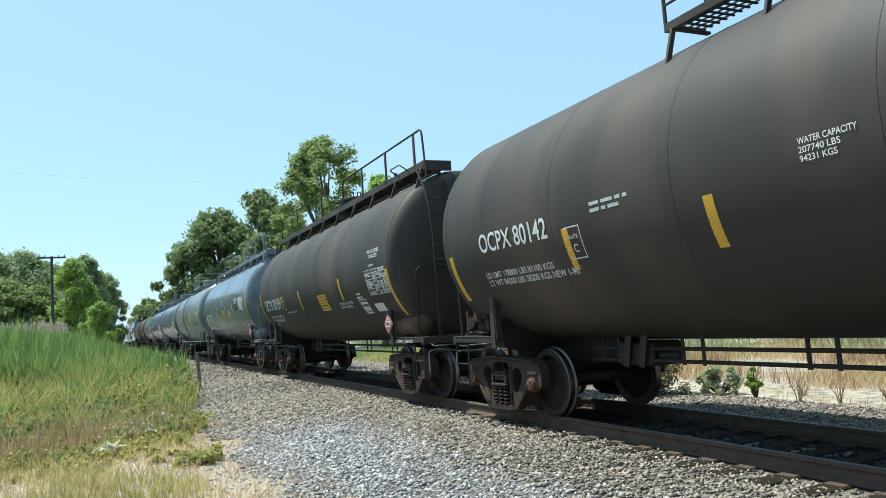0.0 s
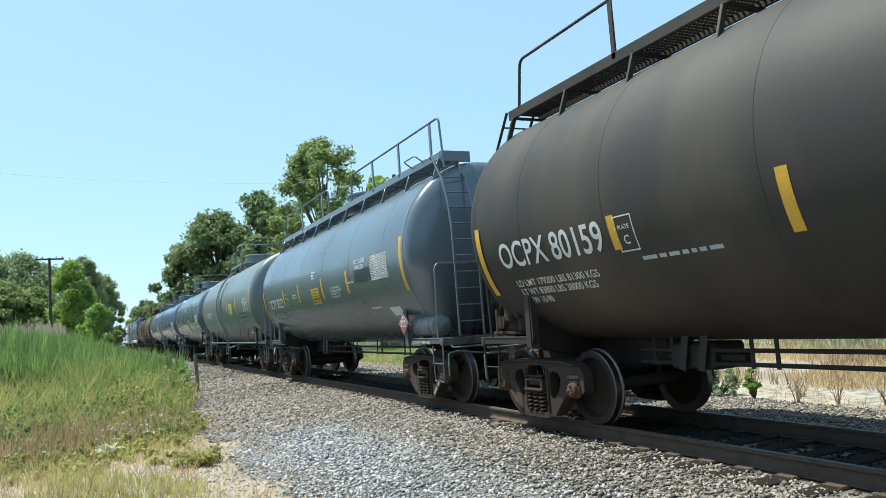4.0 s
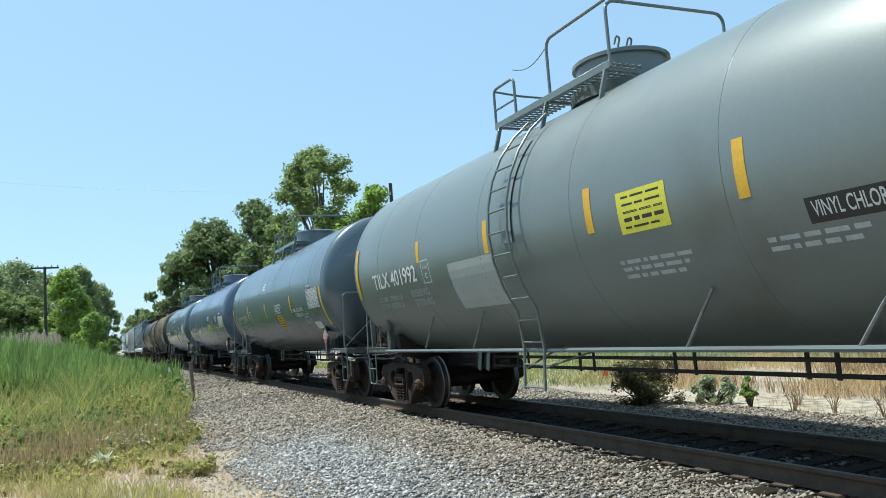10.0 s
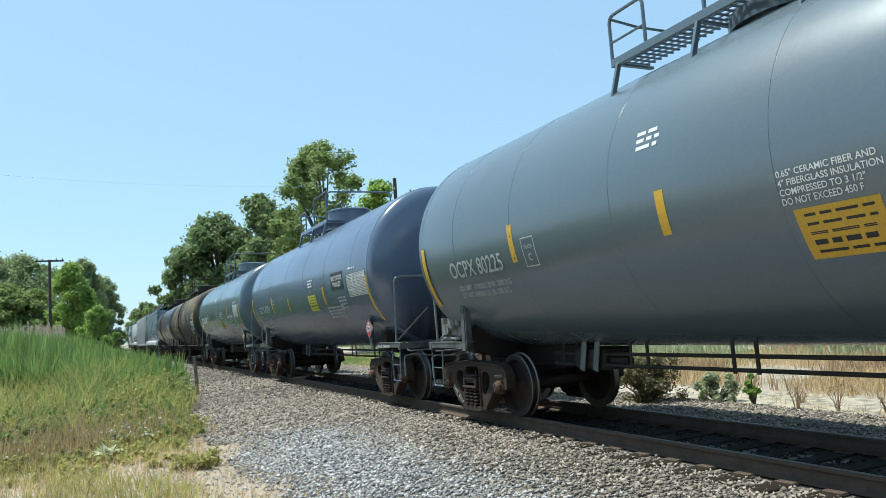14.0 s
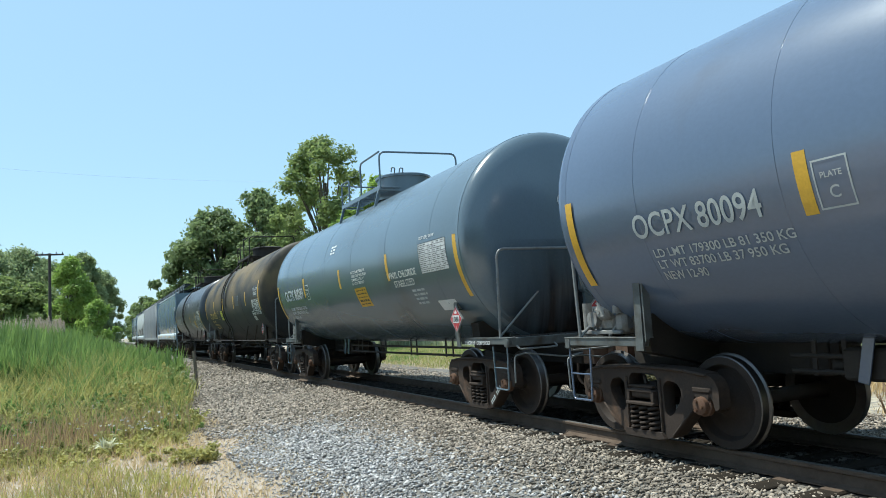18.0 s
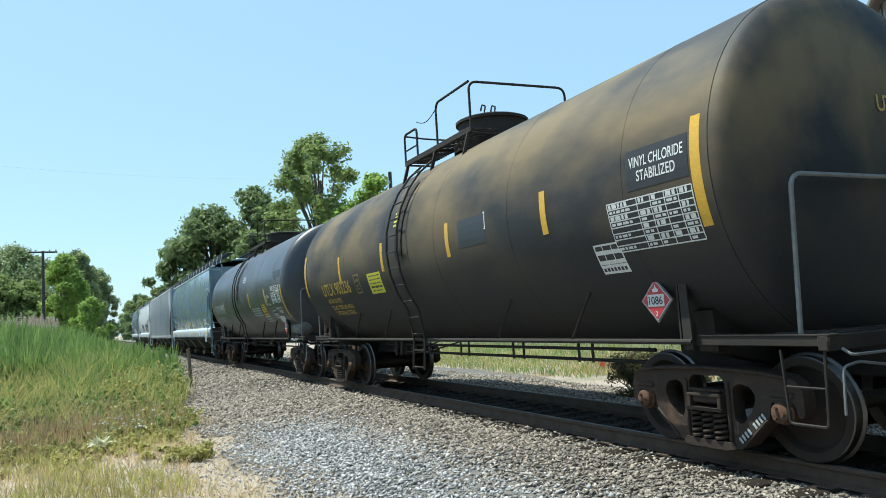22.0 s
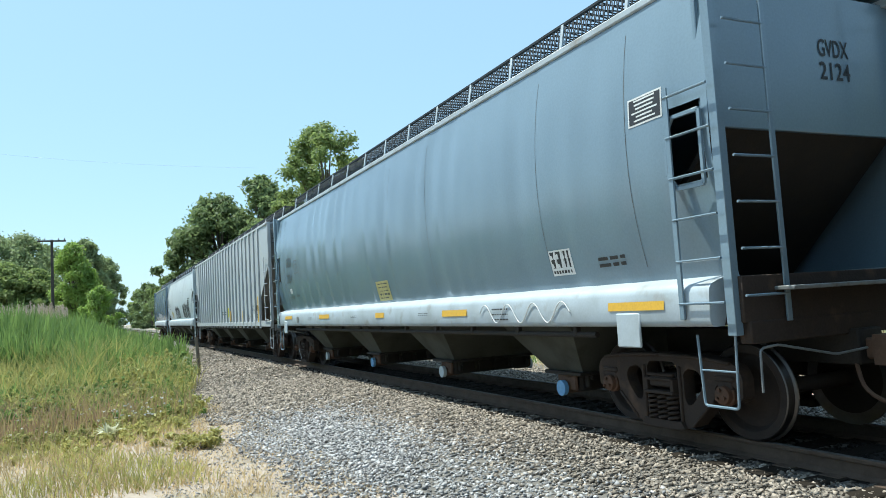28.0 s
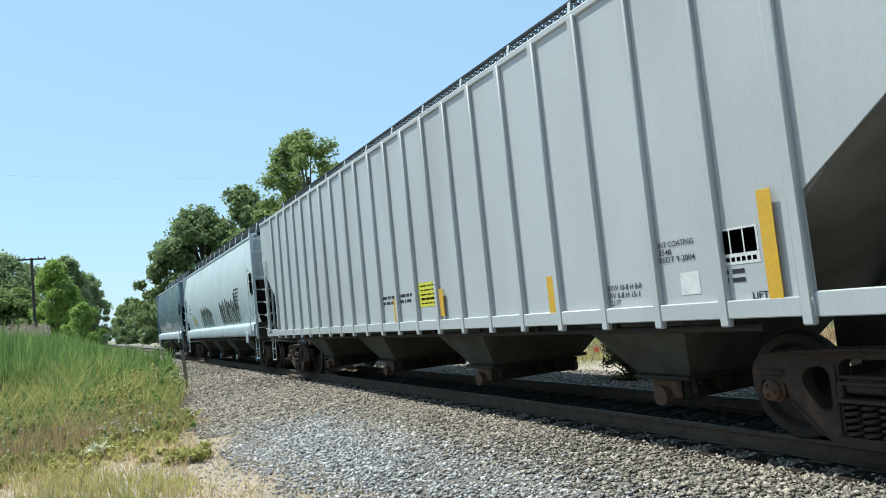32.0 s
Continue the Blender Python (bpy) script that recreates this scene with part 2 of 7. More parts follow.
M_BLACK = mat("black_tank_paint", (0.034, 0.031, 0.028), 0.6, spec=0.22, dark=(0.050, 0.044, 0.038), scale=0.8, amount=0.8, stain=(0.09, 0.072, 0.054), stain_scale=0.7, stain_low=0.45, stain_high=0.8, stretch=(1, 1, 0.4), bump=0.06, grain=0.18)
M_GREY = mat("grey_tank_paint", (0.0903, 0.119, 0.141), 0.24, spec=1, dark=(0.0652, 0.0803, 0.0903), scale=0.6, amount=0.6, stretch=(1, 0.5, 0.6), bump=0.04, stain=(0.06, 0.05, 0.04), stain_scale=1.1, stain_low=0.6, stain_high=0.95, grain=0.18)
M_SAGE = mat("sage_tank_paint", (0.119, 0.143, 0.143), 0.34, spec=0.9, dark=(0.106, 0.123, 0.113), scale=0.6, amount=0.6, stretch=(1, 0.5, 0.6), bump=0.04, stain=(0.06, 0.05, 0.04), stain_scale=1.1, stain_low=0.6, stain_high=0.95, grain=0.18)
M_SLATE = mat("slate_tank_paint", (0.0836, 0.113, 0.135), 0.24, spec=1, dark=(0.0702, 0.0936, 0.11), scale=0.6, amount=0.6, stretch=(1, 0.5, 0.6), bump=0.04, stain=(0.07, 0.065, 0.055), stain_scale=1.1, stain_low=0.6, stain_high=0.95, grain=0.18)
M_BLUE = mat("blue_tank_paint", (0.0785, 0.107, 0.167), 0.22, spec=1, dark=(0.0602, 0.0836, 0.132), scale=0.6, amount=0.6, stretch=(1, 0.5, 0.6), bump=0.04, stain=(0.06, 0.05, 0.04), stain_scale=1.1, stain_low=0.6, stain_high=0.95, grain=0.18)
M_TEAL = mat("teal_grey_tank_paint", (0.0887, 0.123, 0.151), 0.22, spec=1, dark=(0.0702, 0.097, 0.117), scale=0.6, amount=0.6, stretch=(1, 0.5, 0.6), bump=0.04, stain=(0.06, 0.05, 0.04), stain_scale=1.1, stain_low=0.6, stain_high=0.95, grain=0.18)
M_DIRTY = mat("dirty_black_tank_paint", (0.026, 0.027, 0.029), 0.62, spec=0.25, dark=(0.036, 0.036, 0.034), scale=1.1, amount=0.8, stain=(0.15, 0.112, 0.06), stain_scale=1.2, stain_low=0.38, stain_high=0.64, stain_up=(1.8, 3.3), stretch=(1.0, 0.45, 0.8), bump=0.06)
M_GRAPH = mat("graphite_tank_paint", (0.0425, 0.045, 0.0527), 0.36, spec=0.6, dark=(0.0323, 0.034, 0.0391), scale=0.9, amount=0.7, stain=(0.09, 0.086, 0.08), stain_scale=0.8, stain_low=0.5, stain_high=0.85, stretch=(1, 1, 0.5), bump=0.05, grain=0.18)
M_HBLUE = mat("pale_blue_hopper_paint", (0.155, 0.215, 0.262), 0.22, spec=0.8, dark=(0.12, 0.168, 0.21), scale=0.5, amount=0.6, bump=0.03, grain=0.18)
M_HGREY = mat("pale_grey_hopper_paint", (0.39, 0.406, 0.418), 0.45, dark=(0.31, 0.318, 0.32), scale=0.7, amount=0.7, stretch=(1, 1, 0.4), bump=0.04, grain=0.18)
M_HWHITE = mat("white_hopper_paint", (0.456, 0.502, 0.517), 0.5, dark=(0.365, 0.403, 0.418), scale=0.6, amount=0.6, bump=0.03, grain=0.18)
M_HSILL = mat("white_sill_paint", (0.37, 0.42, 0.455), 0.5, dark=(0.262, 0.287, 0.293), scale=2.0, amount=0.7, stain=(0.228, 0.205, 0.167), stain_scale=3.0, stain_low=0.6, stain_high=0.8, bump=0.04, grain=0.18)
M_STEEL = mat("dark_underframe_steel", (0.03, 0.026, 0.023), 0.75, dark=(0.044, 0.036, 0.029), scale=4.0, amount=0.8, bump=0.25, spec=0.25)
M_TRUCK = mat("brown_cast_steel", (0.044, 0.033, 0.027), 0.85, dark=(0.058, 0.042, 0.033), scale=5.0, amount=0.7, stain=(0.11, 0.068, 0.046), stain_scale=3.0, stain_low=0.57, stain_high=0.76, bump=0.35, spec=0.2)
M_WHEEL = mat("rusty_wheel_steel", (0.034, 0.026, 0.022), 0.8, dark=(0.05, 0.036, 0.029), scale=6.0, amount=0.7, bump=0.2, spec=0.25)
M_TREAD = mat("polished_wheel_tread", (0.16, 0.15, 0.145), 0.42, metal=1.0, scale=10, bump=0.05)
M_RAIL = mat("rusty_rail_steel", (0.0975, 0.0702, 0.052), 0.85, dark=(0.065, 0.0455, 0.0338), scale=6.0, amount=0.7, bump=0.3, spec=0.2)
M_RAILTOP = mat("worn_rail_head", (0.10, 0.095, 0.09), 0.6, metal=0.3, scale=8, bump=0.05)
M_RUST = mat("rusty_fitting", (0.12, 0.075, 0.052), 0.85, dark=(0.07, 0.043, 0.03), scale=6.0, amount=0.8, bump=0.3, spec=0.2)
M_CAP = mat("rusty_bearing_cap", (0.11, 0.06, 0.038), 0.8, dark=(0.05, 0.034, 0.025), scale=9.0, amount=0.9, bump=0.2, spec=0.25)
M_GALV = mat("worn_grey_fitting", (0.19, 0.2, 0.2), 0.5, metal=0.1, dark=(0.13, 0.13, 0.125), scale=6.0, amount=0.7, stain=(0.13, 0.085, 0.06), stain_scale=9.0, stain_low=0.62, stain_high=0.8, bump=0.12)
M_YELLOW = mat("yellow_reflective_strip", (0.576, 0.336, 0.024), 0.45, dark=(0.48, 0.288, 0.04), scale=5, amount=0.5, bump=0.03)
M_LIME = mat("bright_yellow_decal", (0.576, 0.544, 0.048), 0.5, scale=5, amount=0.3, bump=0.02)
M_WHITE = mat("white_lettering_paint", (0.612, 0.62, 0.612), 0.55, dark=(0.468, 0.476, 0.468), scale=8, amount=0.6, bump=0.0)
M_PALE = mat("faded_lettering_paint", (0.40, 0.43, 0.43), 0.55, dark=(0.28, 0.30, 0.30), scale=8, amount=0.6, bump=0.0)
M_GOLD = mat("ochre_lettering_paint", (0.5, 0.34, 0.06), 0.55, dark=(0.36, 0.25, 0.06), scale=8, amount=0.6, bump=0.0)
M_INK = mat("black_lettering_paint", (0.02, 0.02, 0.022), 0.5, scale=8, amount=0.3, bump=0.0)
M_BAY = mat("grey_green_hopper_bay", (0.075, 0.078, 0.066), 0.8, dark=(0.045, 0.042, 0.034), scale=2.5, amount=0.8, bump=0.15, spec=0.2)
M_MESH = mat("dark_grey_mesh_steel", (0.03, 0.036, 0.042), 0.7, scale=5, amount=0.5, bump=0.05, spec=0.2)
M_RED = mat("red_placard_paint", (0.38, 0.03, 0.04), 0.45, dark=(0.42, 0.04, 0.05), scale=9, amount=0.5, bump=0.0)

M_CAPBLUE = mat("blue_outlet_cap", (0.16, 0.36, 0.62), 0.5, dark=(0.24, 0.42, 0.58), scale=9.0, amount=0.7, bump=0.05)
M_GRIMY = mat("grimy_grey_sill_paint", (0.10, 0.108, 0.106), 0.6, dark=(0.045, 0.042, 0.038), scale=3.0, amount=0.9, stain=(0.05, 0.035, 0.025), stain_scale=4.0, stain_low=0.52, stain_high=0.75, bump=0.15, spec=0.35)
M_VALVE = mat("pale_cast_valve", (0.21, 0.205, 0.195), 0.6, dark=(0.10, 0.09, 0.08), scale=9.0, amount=0.8, bump=0.2)
M_HEND = mat("dirty_grey_brown_end_paint", (0.19, 0.185, 0.175), 0.7, dark=(0.11, 0.095, 0.08), scale=1.2, amount=0.9, stretch=(1, 1, 0.4), bump=0.08)


def streak_mat():
    """Brown dirt run down a domed end: dense in the middle, fading upwards and sideways, ragged in vertical runs."""
    m = mat("brown_rust_streak", (0.034, 0.022, 0.015), 0.85, dark=(0.02, 0.014, 0.011), scale=5, amount=0.8, bump=0.0, spec=0.2)
    t = m.node_tree
    nd, ln = t.nodes.new, t.links.new
    out = next(q for q in t.nodes if q.type == "OUTPUT_MATERIAL")
    sh = next(q for q in t.nodes if q.type == "BSDF_PRINCIPLED")
    co, sep, mp, nz = nd("ShaderNodeTexCoord"), nd("ShaderNodeSeparateXYZ"), nd("ShaderNodeMapping"), nd("ShaderNodeTexNoise")
    ln(co.outputs["Object"], sep.inputs[0])
    mp.inputs["Scale"].default_value = (5.0, 0.3, 0.45)
    ln(co.outputs["Object"], mp.inputs[0])
    nz.inputs["Scale"].default_value, nz.inputs["Detail"].default_value = 1.0, 4.0
    ln(mp.outputs[0], nz.inputs[0])
    def calc(op, a, b):
        q = nd("ShaderNodeMath")
        q.operation, q.use_clamp = op, op == "SUBTRACT"
        for i, v in enumerate((a, b)):
            if isinstance(v, float):
                q.inputs[i].default_value = v
            else:
                ln(v, q.inputs[i])
        return q.outputs[0]
    side = calc("ABSOLUTE", calc("ADD", sep.outputs[0], 0.1), 0.0)
    side = calc("SUBTRACT", 1.0, calc("POWER", calc("MULTIPLY", side, 0.85), 1.6))
    up = calc("SUBTRACT", 1.0, calc("MULTIPLY", calc("ADD", sep.outputs[2], -1.15), 0.62))
    run = calc("ADD", calc("MULTIPLY", nz.outputs[0], 1.5), -0.05)
    dense = calc("MULTIPLY", calc("MULTIPLY", side, calc("POWER", up, 0.9)), run)
    cap = calc("MINIMUM", calc("MULTIPLY", dense, 1.5), 0.9)
    clear, both = nd("ShaderNodeBsdfTransparent"), nd("ShaderNodeMixShader")
    ln(cap, both.inputs[0])
    ln(clear.outputs[0], both.inputs[1])
    ln(sh.outputs[0], both.inputs[2])
    ln(both.outputs[0], out.inputs[0])
    return m


M_STREAK = streak_mat()


# ---- ground, track and lineside ----
M_SOIL = mat("dry_soil_and_grass", (0.34, 0.282, 0.226), 0.95, dark=(0.22, 0.182, 0.135), scale=1.4, amount=0.9, fine=22.0, bump=0.7, stain=(0.15, 0.155, 0.075), stain_scale=0.35, stain_low=0.52, stain_high=0.72)
M_SAND = mat("pale_sandy_dirt", (0.38, 0.325, 0.24), 0.95, dark=(0.27, 0.225, 0.16), scale=2.2, amount=0.9, fine=45.0, bump=0.6, stain=(0.17, 0.155, 0.135), stain_scale=5.0, stain_low=0.5, stain_high=0.62)
M_BALLAST = mat("ballast_bed", (0.14, 0.127, 0.11), 0.95, dark=(0.07, 0.063, 0.056), scale=14.0, amount=0.95, fine=40.0, bump=1.0)
M_STONE = mat("crushed_stone", (0.275, 0.234, 0.192), 0.95, dark=(0.17, 0.15, 0.125), scale=9.0, amount=0.8, fine=80.0, bump=0.3, island=0.6, spec=0.25)
M_STONEPALE = mat("fresh_pale_gravel", (0.345, 0.335, 0.33), 0.95, dark=(0.22, 0.21, 0.2), scale=9.0, amount=0.8, fine=80.0, bump=0.3, island=0.55, spec=0.25)
# Stone under the train: its shade is put into the near-black colour.
M_SHADESTONE = mat("shade_dark_stone", (0.032, 0.028, 0.025), 0.9, dark=(0.02, 0.017, 0.015), scale=6.0, amount=0.7, fine=60.0, bump=0.4, island=0.5, spec=0.2)
M_TIE = mat("weathered_tie_timber", (0.022, 0.018, 0.014), 0.95, dark=(0.035, 0.027, 0.02), scale=4.0, amount=0.8, stretch=(0.3, 3, 3), bump=0.5, spec=0.1)
M_WOOD = mat("grey_weathered_post", (0.20, 0.165, 0.12), 0.9, dark=(0.11, 0.085, 0.06), scale=5.0, amount=0.8, stretch=(4, 4, 0.5), bump=0.5)
M_POLE = mat("dark_pole_timber", (0.075, 0.06, 0.05), 0.9, scale=4.0, stretch=(4, 4, 0.3), bump=0.4)
M_BARK = mat("tree_bark", (0.13, 0.105, 0.08), 0.95, dark=(0.07, 0.055, 0.04), scale=5.0, amount=0.8, stretch=(3, 3, 0.6), bump=0.7)
M_SHED = mat("grey_sheet_metal", (0.17, 0.19, 0.20), 0.5, dark=(0.13, 0.14, 0.15), scale=0.7, amount=0.7, stretch=(1, 1, 0.3), bump=0.1)
M_SHEDROOF = mat("weathered_roof_sheet", (0.17, 0.15, 0.13), 0.7, dark=(0.11, 0.09, 0.075), scale=0.8, amount=0.8, bump=0.2)
M_CARPAINT = mat("white_car_paint", (0.7, 0.71, 0.72), 0.3, scale=2, amount=0.2, bump=0.0)
M_CARGLASS = mat("dark_car_glass", (0.03, 0.035, 0.04), 0.08, scale=2, amount=0.2, bump=0.0)
L_TREE = leaf_mat("summer_leaves", (0.27, 0.335, 0.11), (0.18, 0.24, 0.085), 0.55)
L_DARK = leaf_mat("dark_leaves", (0.235, 0.30, 0.125), (0.16, 0.215, 0.095), 0.55)
# L_FAR: distance haze is put into the paler leaf colour.
L_FAR = leaf_mat("haze_tinted_far_leaves", (0.335, 0.40, 0.19), (0.24, 0.30, 0.15), 0.6)
L_LIGHT = leaf_mat("light_leaves", (0.32, 0.44, 0.10), (0.20, 0.30, 0.07), 0.55)
L_BROWN = leaf_mat("brown_seed_grass", (0.47, 0.36, 0.19), (0.31, 0.24, 0.12), 0.4)
L_PALE = leaf_mat("pale_dry_leaves", (0.72, 0.70, 0.52), (0.5, 0.5, 0.33), 0.35)
L_PLUME = leaf_mat("pinkish_reed_plumes", (0.60, 0.50, 0.42), (0.45, 0.37, 0.30), 0.4)
L_REED = leaf_mat("green_reeds", (0.26, 0.37, 0.11), (0.135, 0.205, 0.06), 0.45)
L_GRASS = leaf_mat("meadow_grass", (0.54, 0.50, 0.18), (0.32, 0.305, 0.10), 0.45)
L_OLIVE = leaf_mat("olive_weed_leaves", (0.45, 0.445, 0.16), (0.25, 0.255, 0.085), 0.45)
L_RUSSET = leaf_mat("russet_weed_stalks", (0.44, 0.30, 0.19), (0.28, 0.19, 0.12), 0.35)
L_STRAW = leaf_mat("dry_straw", (0.694, 0.538, 0.314), (0.47, 0.347, 0.179), 0.35)
L_BUSH = leaf_mat("dusty_bush_leaves", (0.19, 0.17, 0.075), (0.09, 0.088, 0.04), 0.3)
L_SAGE = leaf_mat("grey_green_weed", (0.44, 0.48, 0.30), (0.28, 0.32, 0.18), 0.4)
M_STALK = mat("dry_brown_stalk", (0.30, 0.215, 0.13), 0.9, dark=(0.2, 0.14, 0.085), scale=9, amount=0.7, bump=0.1)
M_FLOWER = mat("white_petals", (0.675, 0.666, 0.612), 0.7, scale=5, bump=0.0)
M_ORANGE = mat("orange_marker", (0.75, 0.16, 0.05), 0.6, scale=5, bump=0.0)
M_WIRE = mat("grey_cable", (0.6, 0.64, 0.68), 0.7, scale=5, bump=0.0)


def ground_z(x, y):
    """Height of the ground: a low ballast bank along the track, level land beside it."""
    u = abs(x - TRACK)
    if u < 1.5:
        return -0.20
    if u < 4.2:
        return -0.20 - 0.15 * (u - 1.5) / 2.7
    return -0.35


def build_ground():
    xs = [-1500, -300, -80, -40, -20, -12, -8, -5, -3, -1, 0.5, 2.43, 3.3, 5.13, 8.13, 10.83, 13, 16, 20, 30, 60, 150, 500, 1500]
    ys = [-1500, -200, -50, -20, -10, 0, 5, 10, 15, 20, 25, 30, 40, 60, 90, 140, 220, 400, 800, 2500]
    g = Geo()
    g.grid([[(x, y, ground_z(x, y) - (0.03 if -1 < x - TRACK < 1 else 0)) for x in xs] for y in ys][::-1])
    tagged(new("ground", g.mesh("ground", M_SOIL)), "dry grassy ground with bare soil beside the railway", "ground", kind="structure")
    # ballast sheet with a ragged edge on the near side
    rng = random.Random(4)
    rows = []
    for i in range(170):
        y = -30 + i * 2.0 if i < 60 else 90 + (i - 60) * 5.0
        edge = (2.75 if y < 13.5 else 2.2) + 0.4 * noise.noise((y * 0.35, 3.1, 0)) if y < 24 else 2.55 + 0.35 * noise.noise((y * 0.3, 1.1, 0))
        row = []
        for x in (edge, edge + 0.4, 3.7, 4.2, 5.13, 5.6, 6.63, 7.66, 8.13, 9.0, 10.2 + 0.3 * noise.noise((y * 0.4, 7.7, 0)) + 1.3 * min(1.0, max(0.0, (y - 13) / 5))):
            row.append((x, y, ground_z(x, y) + 0.012 + (0.02 * noise.noise((x * 1.3, y * 1.3, 0.4)) if edge + 0.1 < x < 10 else 0.0)))
        rows.append(row)
    tagged(new("ballast_bed", Geo().grid(rows[::-1]).mesh("ballast_bed", M_BALLAST)), "grey crushed-stone ballast bed under the track", "ballast", kind="structure")
    # Dark sheet between the rails that stands in for the train's shade.
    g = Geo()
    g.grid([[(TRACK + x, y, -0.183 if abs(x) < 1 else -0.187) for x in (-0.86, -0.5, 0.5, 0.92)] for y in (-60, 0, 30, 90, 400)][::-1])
    tagged(new("track_bed", g.mesh("track_bed", M_SHADESTONE)), "dark stone bed between the rails, the train's shade in its colour", "ballast", kind="structure")
    g = Geo()
    g.grid([[(x + 0.8 * noise.noise((y * 0.2, x, 0)), y, -0.335) for x in (10.5, 11.2, 12.0, 12.7)] for y in np.arange(-30, 15, 1.5)][::-1])
    tagged(new("dirt_track", g.mesh("dirt_track", M_SAND)), "pale sandy dirt track behind the railway", "dirt", kind="structure")


def build_track():
    track = thing("railway_track", "single railway track with rusty rails on timber ties", "railway track", pose(TRACK, 0, 0), kind="structure")
    prof = [(-0.075, -0.17), (-0.075, -0.158), (-0.012, -0.135), (-0.009, -0.045), (-0.035, -0.035), (-0.0365, -0.008), (-0.028, 0.0), (0.028, 0.0), (0.0365, -0.008), (0.035, -0.035), (0.009, -0.045), (0.012, -0.135), (0.075, -0.158), (0.075, -0.17)]
    for s in (-1, 1):
        g = Geo()
        g.slab_y([(s * GAUGE_C + a, b) for a, b in prof], -60, 900)
        part("rail", g, M_RAIL, track)
        part("running_surface", Geo().box((s * GAUGE_C - s * 0.004, 420, 0.001), (0.05, 960, 0.004), ch=0.001), M_RAILTOP, track)
    tie = Geo().box((0, 0, -0.26), (2.59, 0.23, 0.18), ch=0.012).mesh("tie", M_TIE)
    plate = Geo().box((0, 0, -0.172), (0.36, 0.19, 0.02), ch=0.004).mesh("tie_plate", M_RAIL)
    for i in range(130):
        y = -14 + i * 0.5
        t = part("tie", tie, None, track, at=pose(0, y, 0.055 - 0.05))
        if 2 < y < 24:
            for s in (-1, 1):
                part("tie_plate", plate, None, t, at=pose(s * GAUGE_C, 0, 0))


GAUGE_C = 0.753


def scatter_stones():
    """Loose crushed stones lying on the ballast, joined."""
    rng = np.random.default_rng(5)
    octa = np.array([(1, 0, 0), (-1, 0, 0), (0, 1, 0), (0, -1, 0), (0, 0, 1), (0, 0, -1)], float)
    tri = np.array([(0, 2, 4), (2, 1, 4), (1, 3, 4), (3, 0, 4), (2, 0, 5), (1, 2, 5), (3, 1, 5), (0, 3, 5)])
    pts = []
    for y0, y1, per in ((1.0, 8, 800), (8, 14, 1300), (14, 20, 800), (20, 30, 330), (30, 48, 90)):
        for x0, x1, k in ((1.7, 5.6, 1.0), (5.6, 7.7, 0.45), (7.7, 10.6, 0.55)):
            n = int((y1 - y0) * (x1 - x0) * per * k)
            p = np.column_stack([rng.uniform(x0, x1, n), rng.uniform(y0, y1, n)])
            pts.append(p)
    p = np.concatenate(pts)
    edge = np.where(p[:, 1] < 13.5, 2.2, 1.75) + 0.35 * np.sin(p[:, 1] * 1.3) * np.sin(p[:, 1] * 0.37) + np.where(p[:, 1] > 24, 0.8, 0.0) + np.abs(rng.normal(0, 0.6, len(p))) - 0.5
    p = p[p[:, 0] > edge]
    p = np.concatenate([p, patch(rng, 5200, 0.5, 2.9, 6.5, 16)])
    loose = len(p) - 5200
    keep = (np.abs(np.abs(p[:, 0] - TRACK) - GAUGE_C) > 0.12)
    p = p[keep]
    loose = len(p) - 5200
    n = len(p)
    size = 0.009 + 0.022 * rng.uniform(0, 1, n) ** 1.3
    size = size * np.where(np.arange(n) >= loose, 0.55, 1.0) * (1 + 0.35 * (p[:, 1] > 14) + 0.4 * (p[:, 1] > 24))
    v = octa[None] * rng.uniform(0.5, 1.3, (n, 6, 1)) + rng.normal(0, 0.34, (n, 6, 3))
    v *= size[:, None, None] * np.array([1.35, 0.95, 0.75])
    a = rng.uniform(0, 6.28, n)
    b = rng.uniform(-0.7, 0.7, n)
    ca, sa, cb, sb = np.cos(a), np.sin(a), np.cos(b), np.sin(b)
    x, y, z = v[..., 0].copy(), v[..., 1].copy(), v[..., 2].copy()
    y, z = y * cb[:, None] - z * sb[:, None], y * sb[:, None] + z * cb[:, None]
    x, y = x * ca[:, None] - y * sa[:, None], x * sa[:, None] + y * ca[:, None]
    gz = np.array([ground_z(q[0], q[1]) for q in p])
    v = np.stack([x + p[:, 0, None], y + p[:, 1, None], z + gz[:, None] + 0.012 + (size * rng.uniform(0.1, 0.6, n))[:, None]], -1)
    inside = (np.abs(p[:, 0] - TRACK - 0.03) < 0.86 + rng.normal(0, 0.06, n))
    pale = (p[:, 0] < 4.0 + rng.normal(0, 0.4, n)) & (p[:, 1] < 13.6 + rng.normal(0, 0.9, n)) & ~inside
    for keep, stone, label in ((~inside & ~pale, M_STONE, "loose grey and tan crushed stones of the ballast"), (pale, M_STONEPALE, "fresh whitish gravel beside the bare soil"), (inside, M_SHADESTONE, "dark stones between the rails, the train's shade in their colour")):
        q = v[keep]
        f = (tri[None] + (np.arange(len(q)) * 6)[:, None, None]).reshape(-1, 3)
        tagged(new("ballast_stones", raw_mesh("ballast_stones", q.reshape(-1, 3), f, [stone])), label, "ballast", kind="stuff")


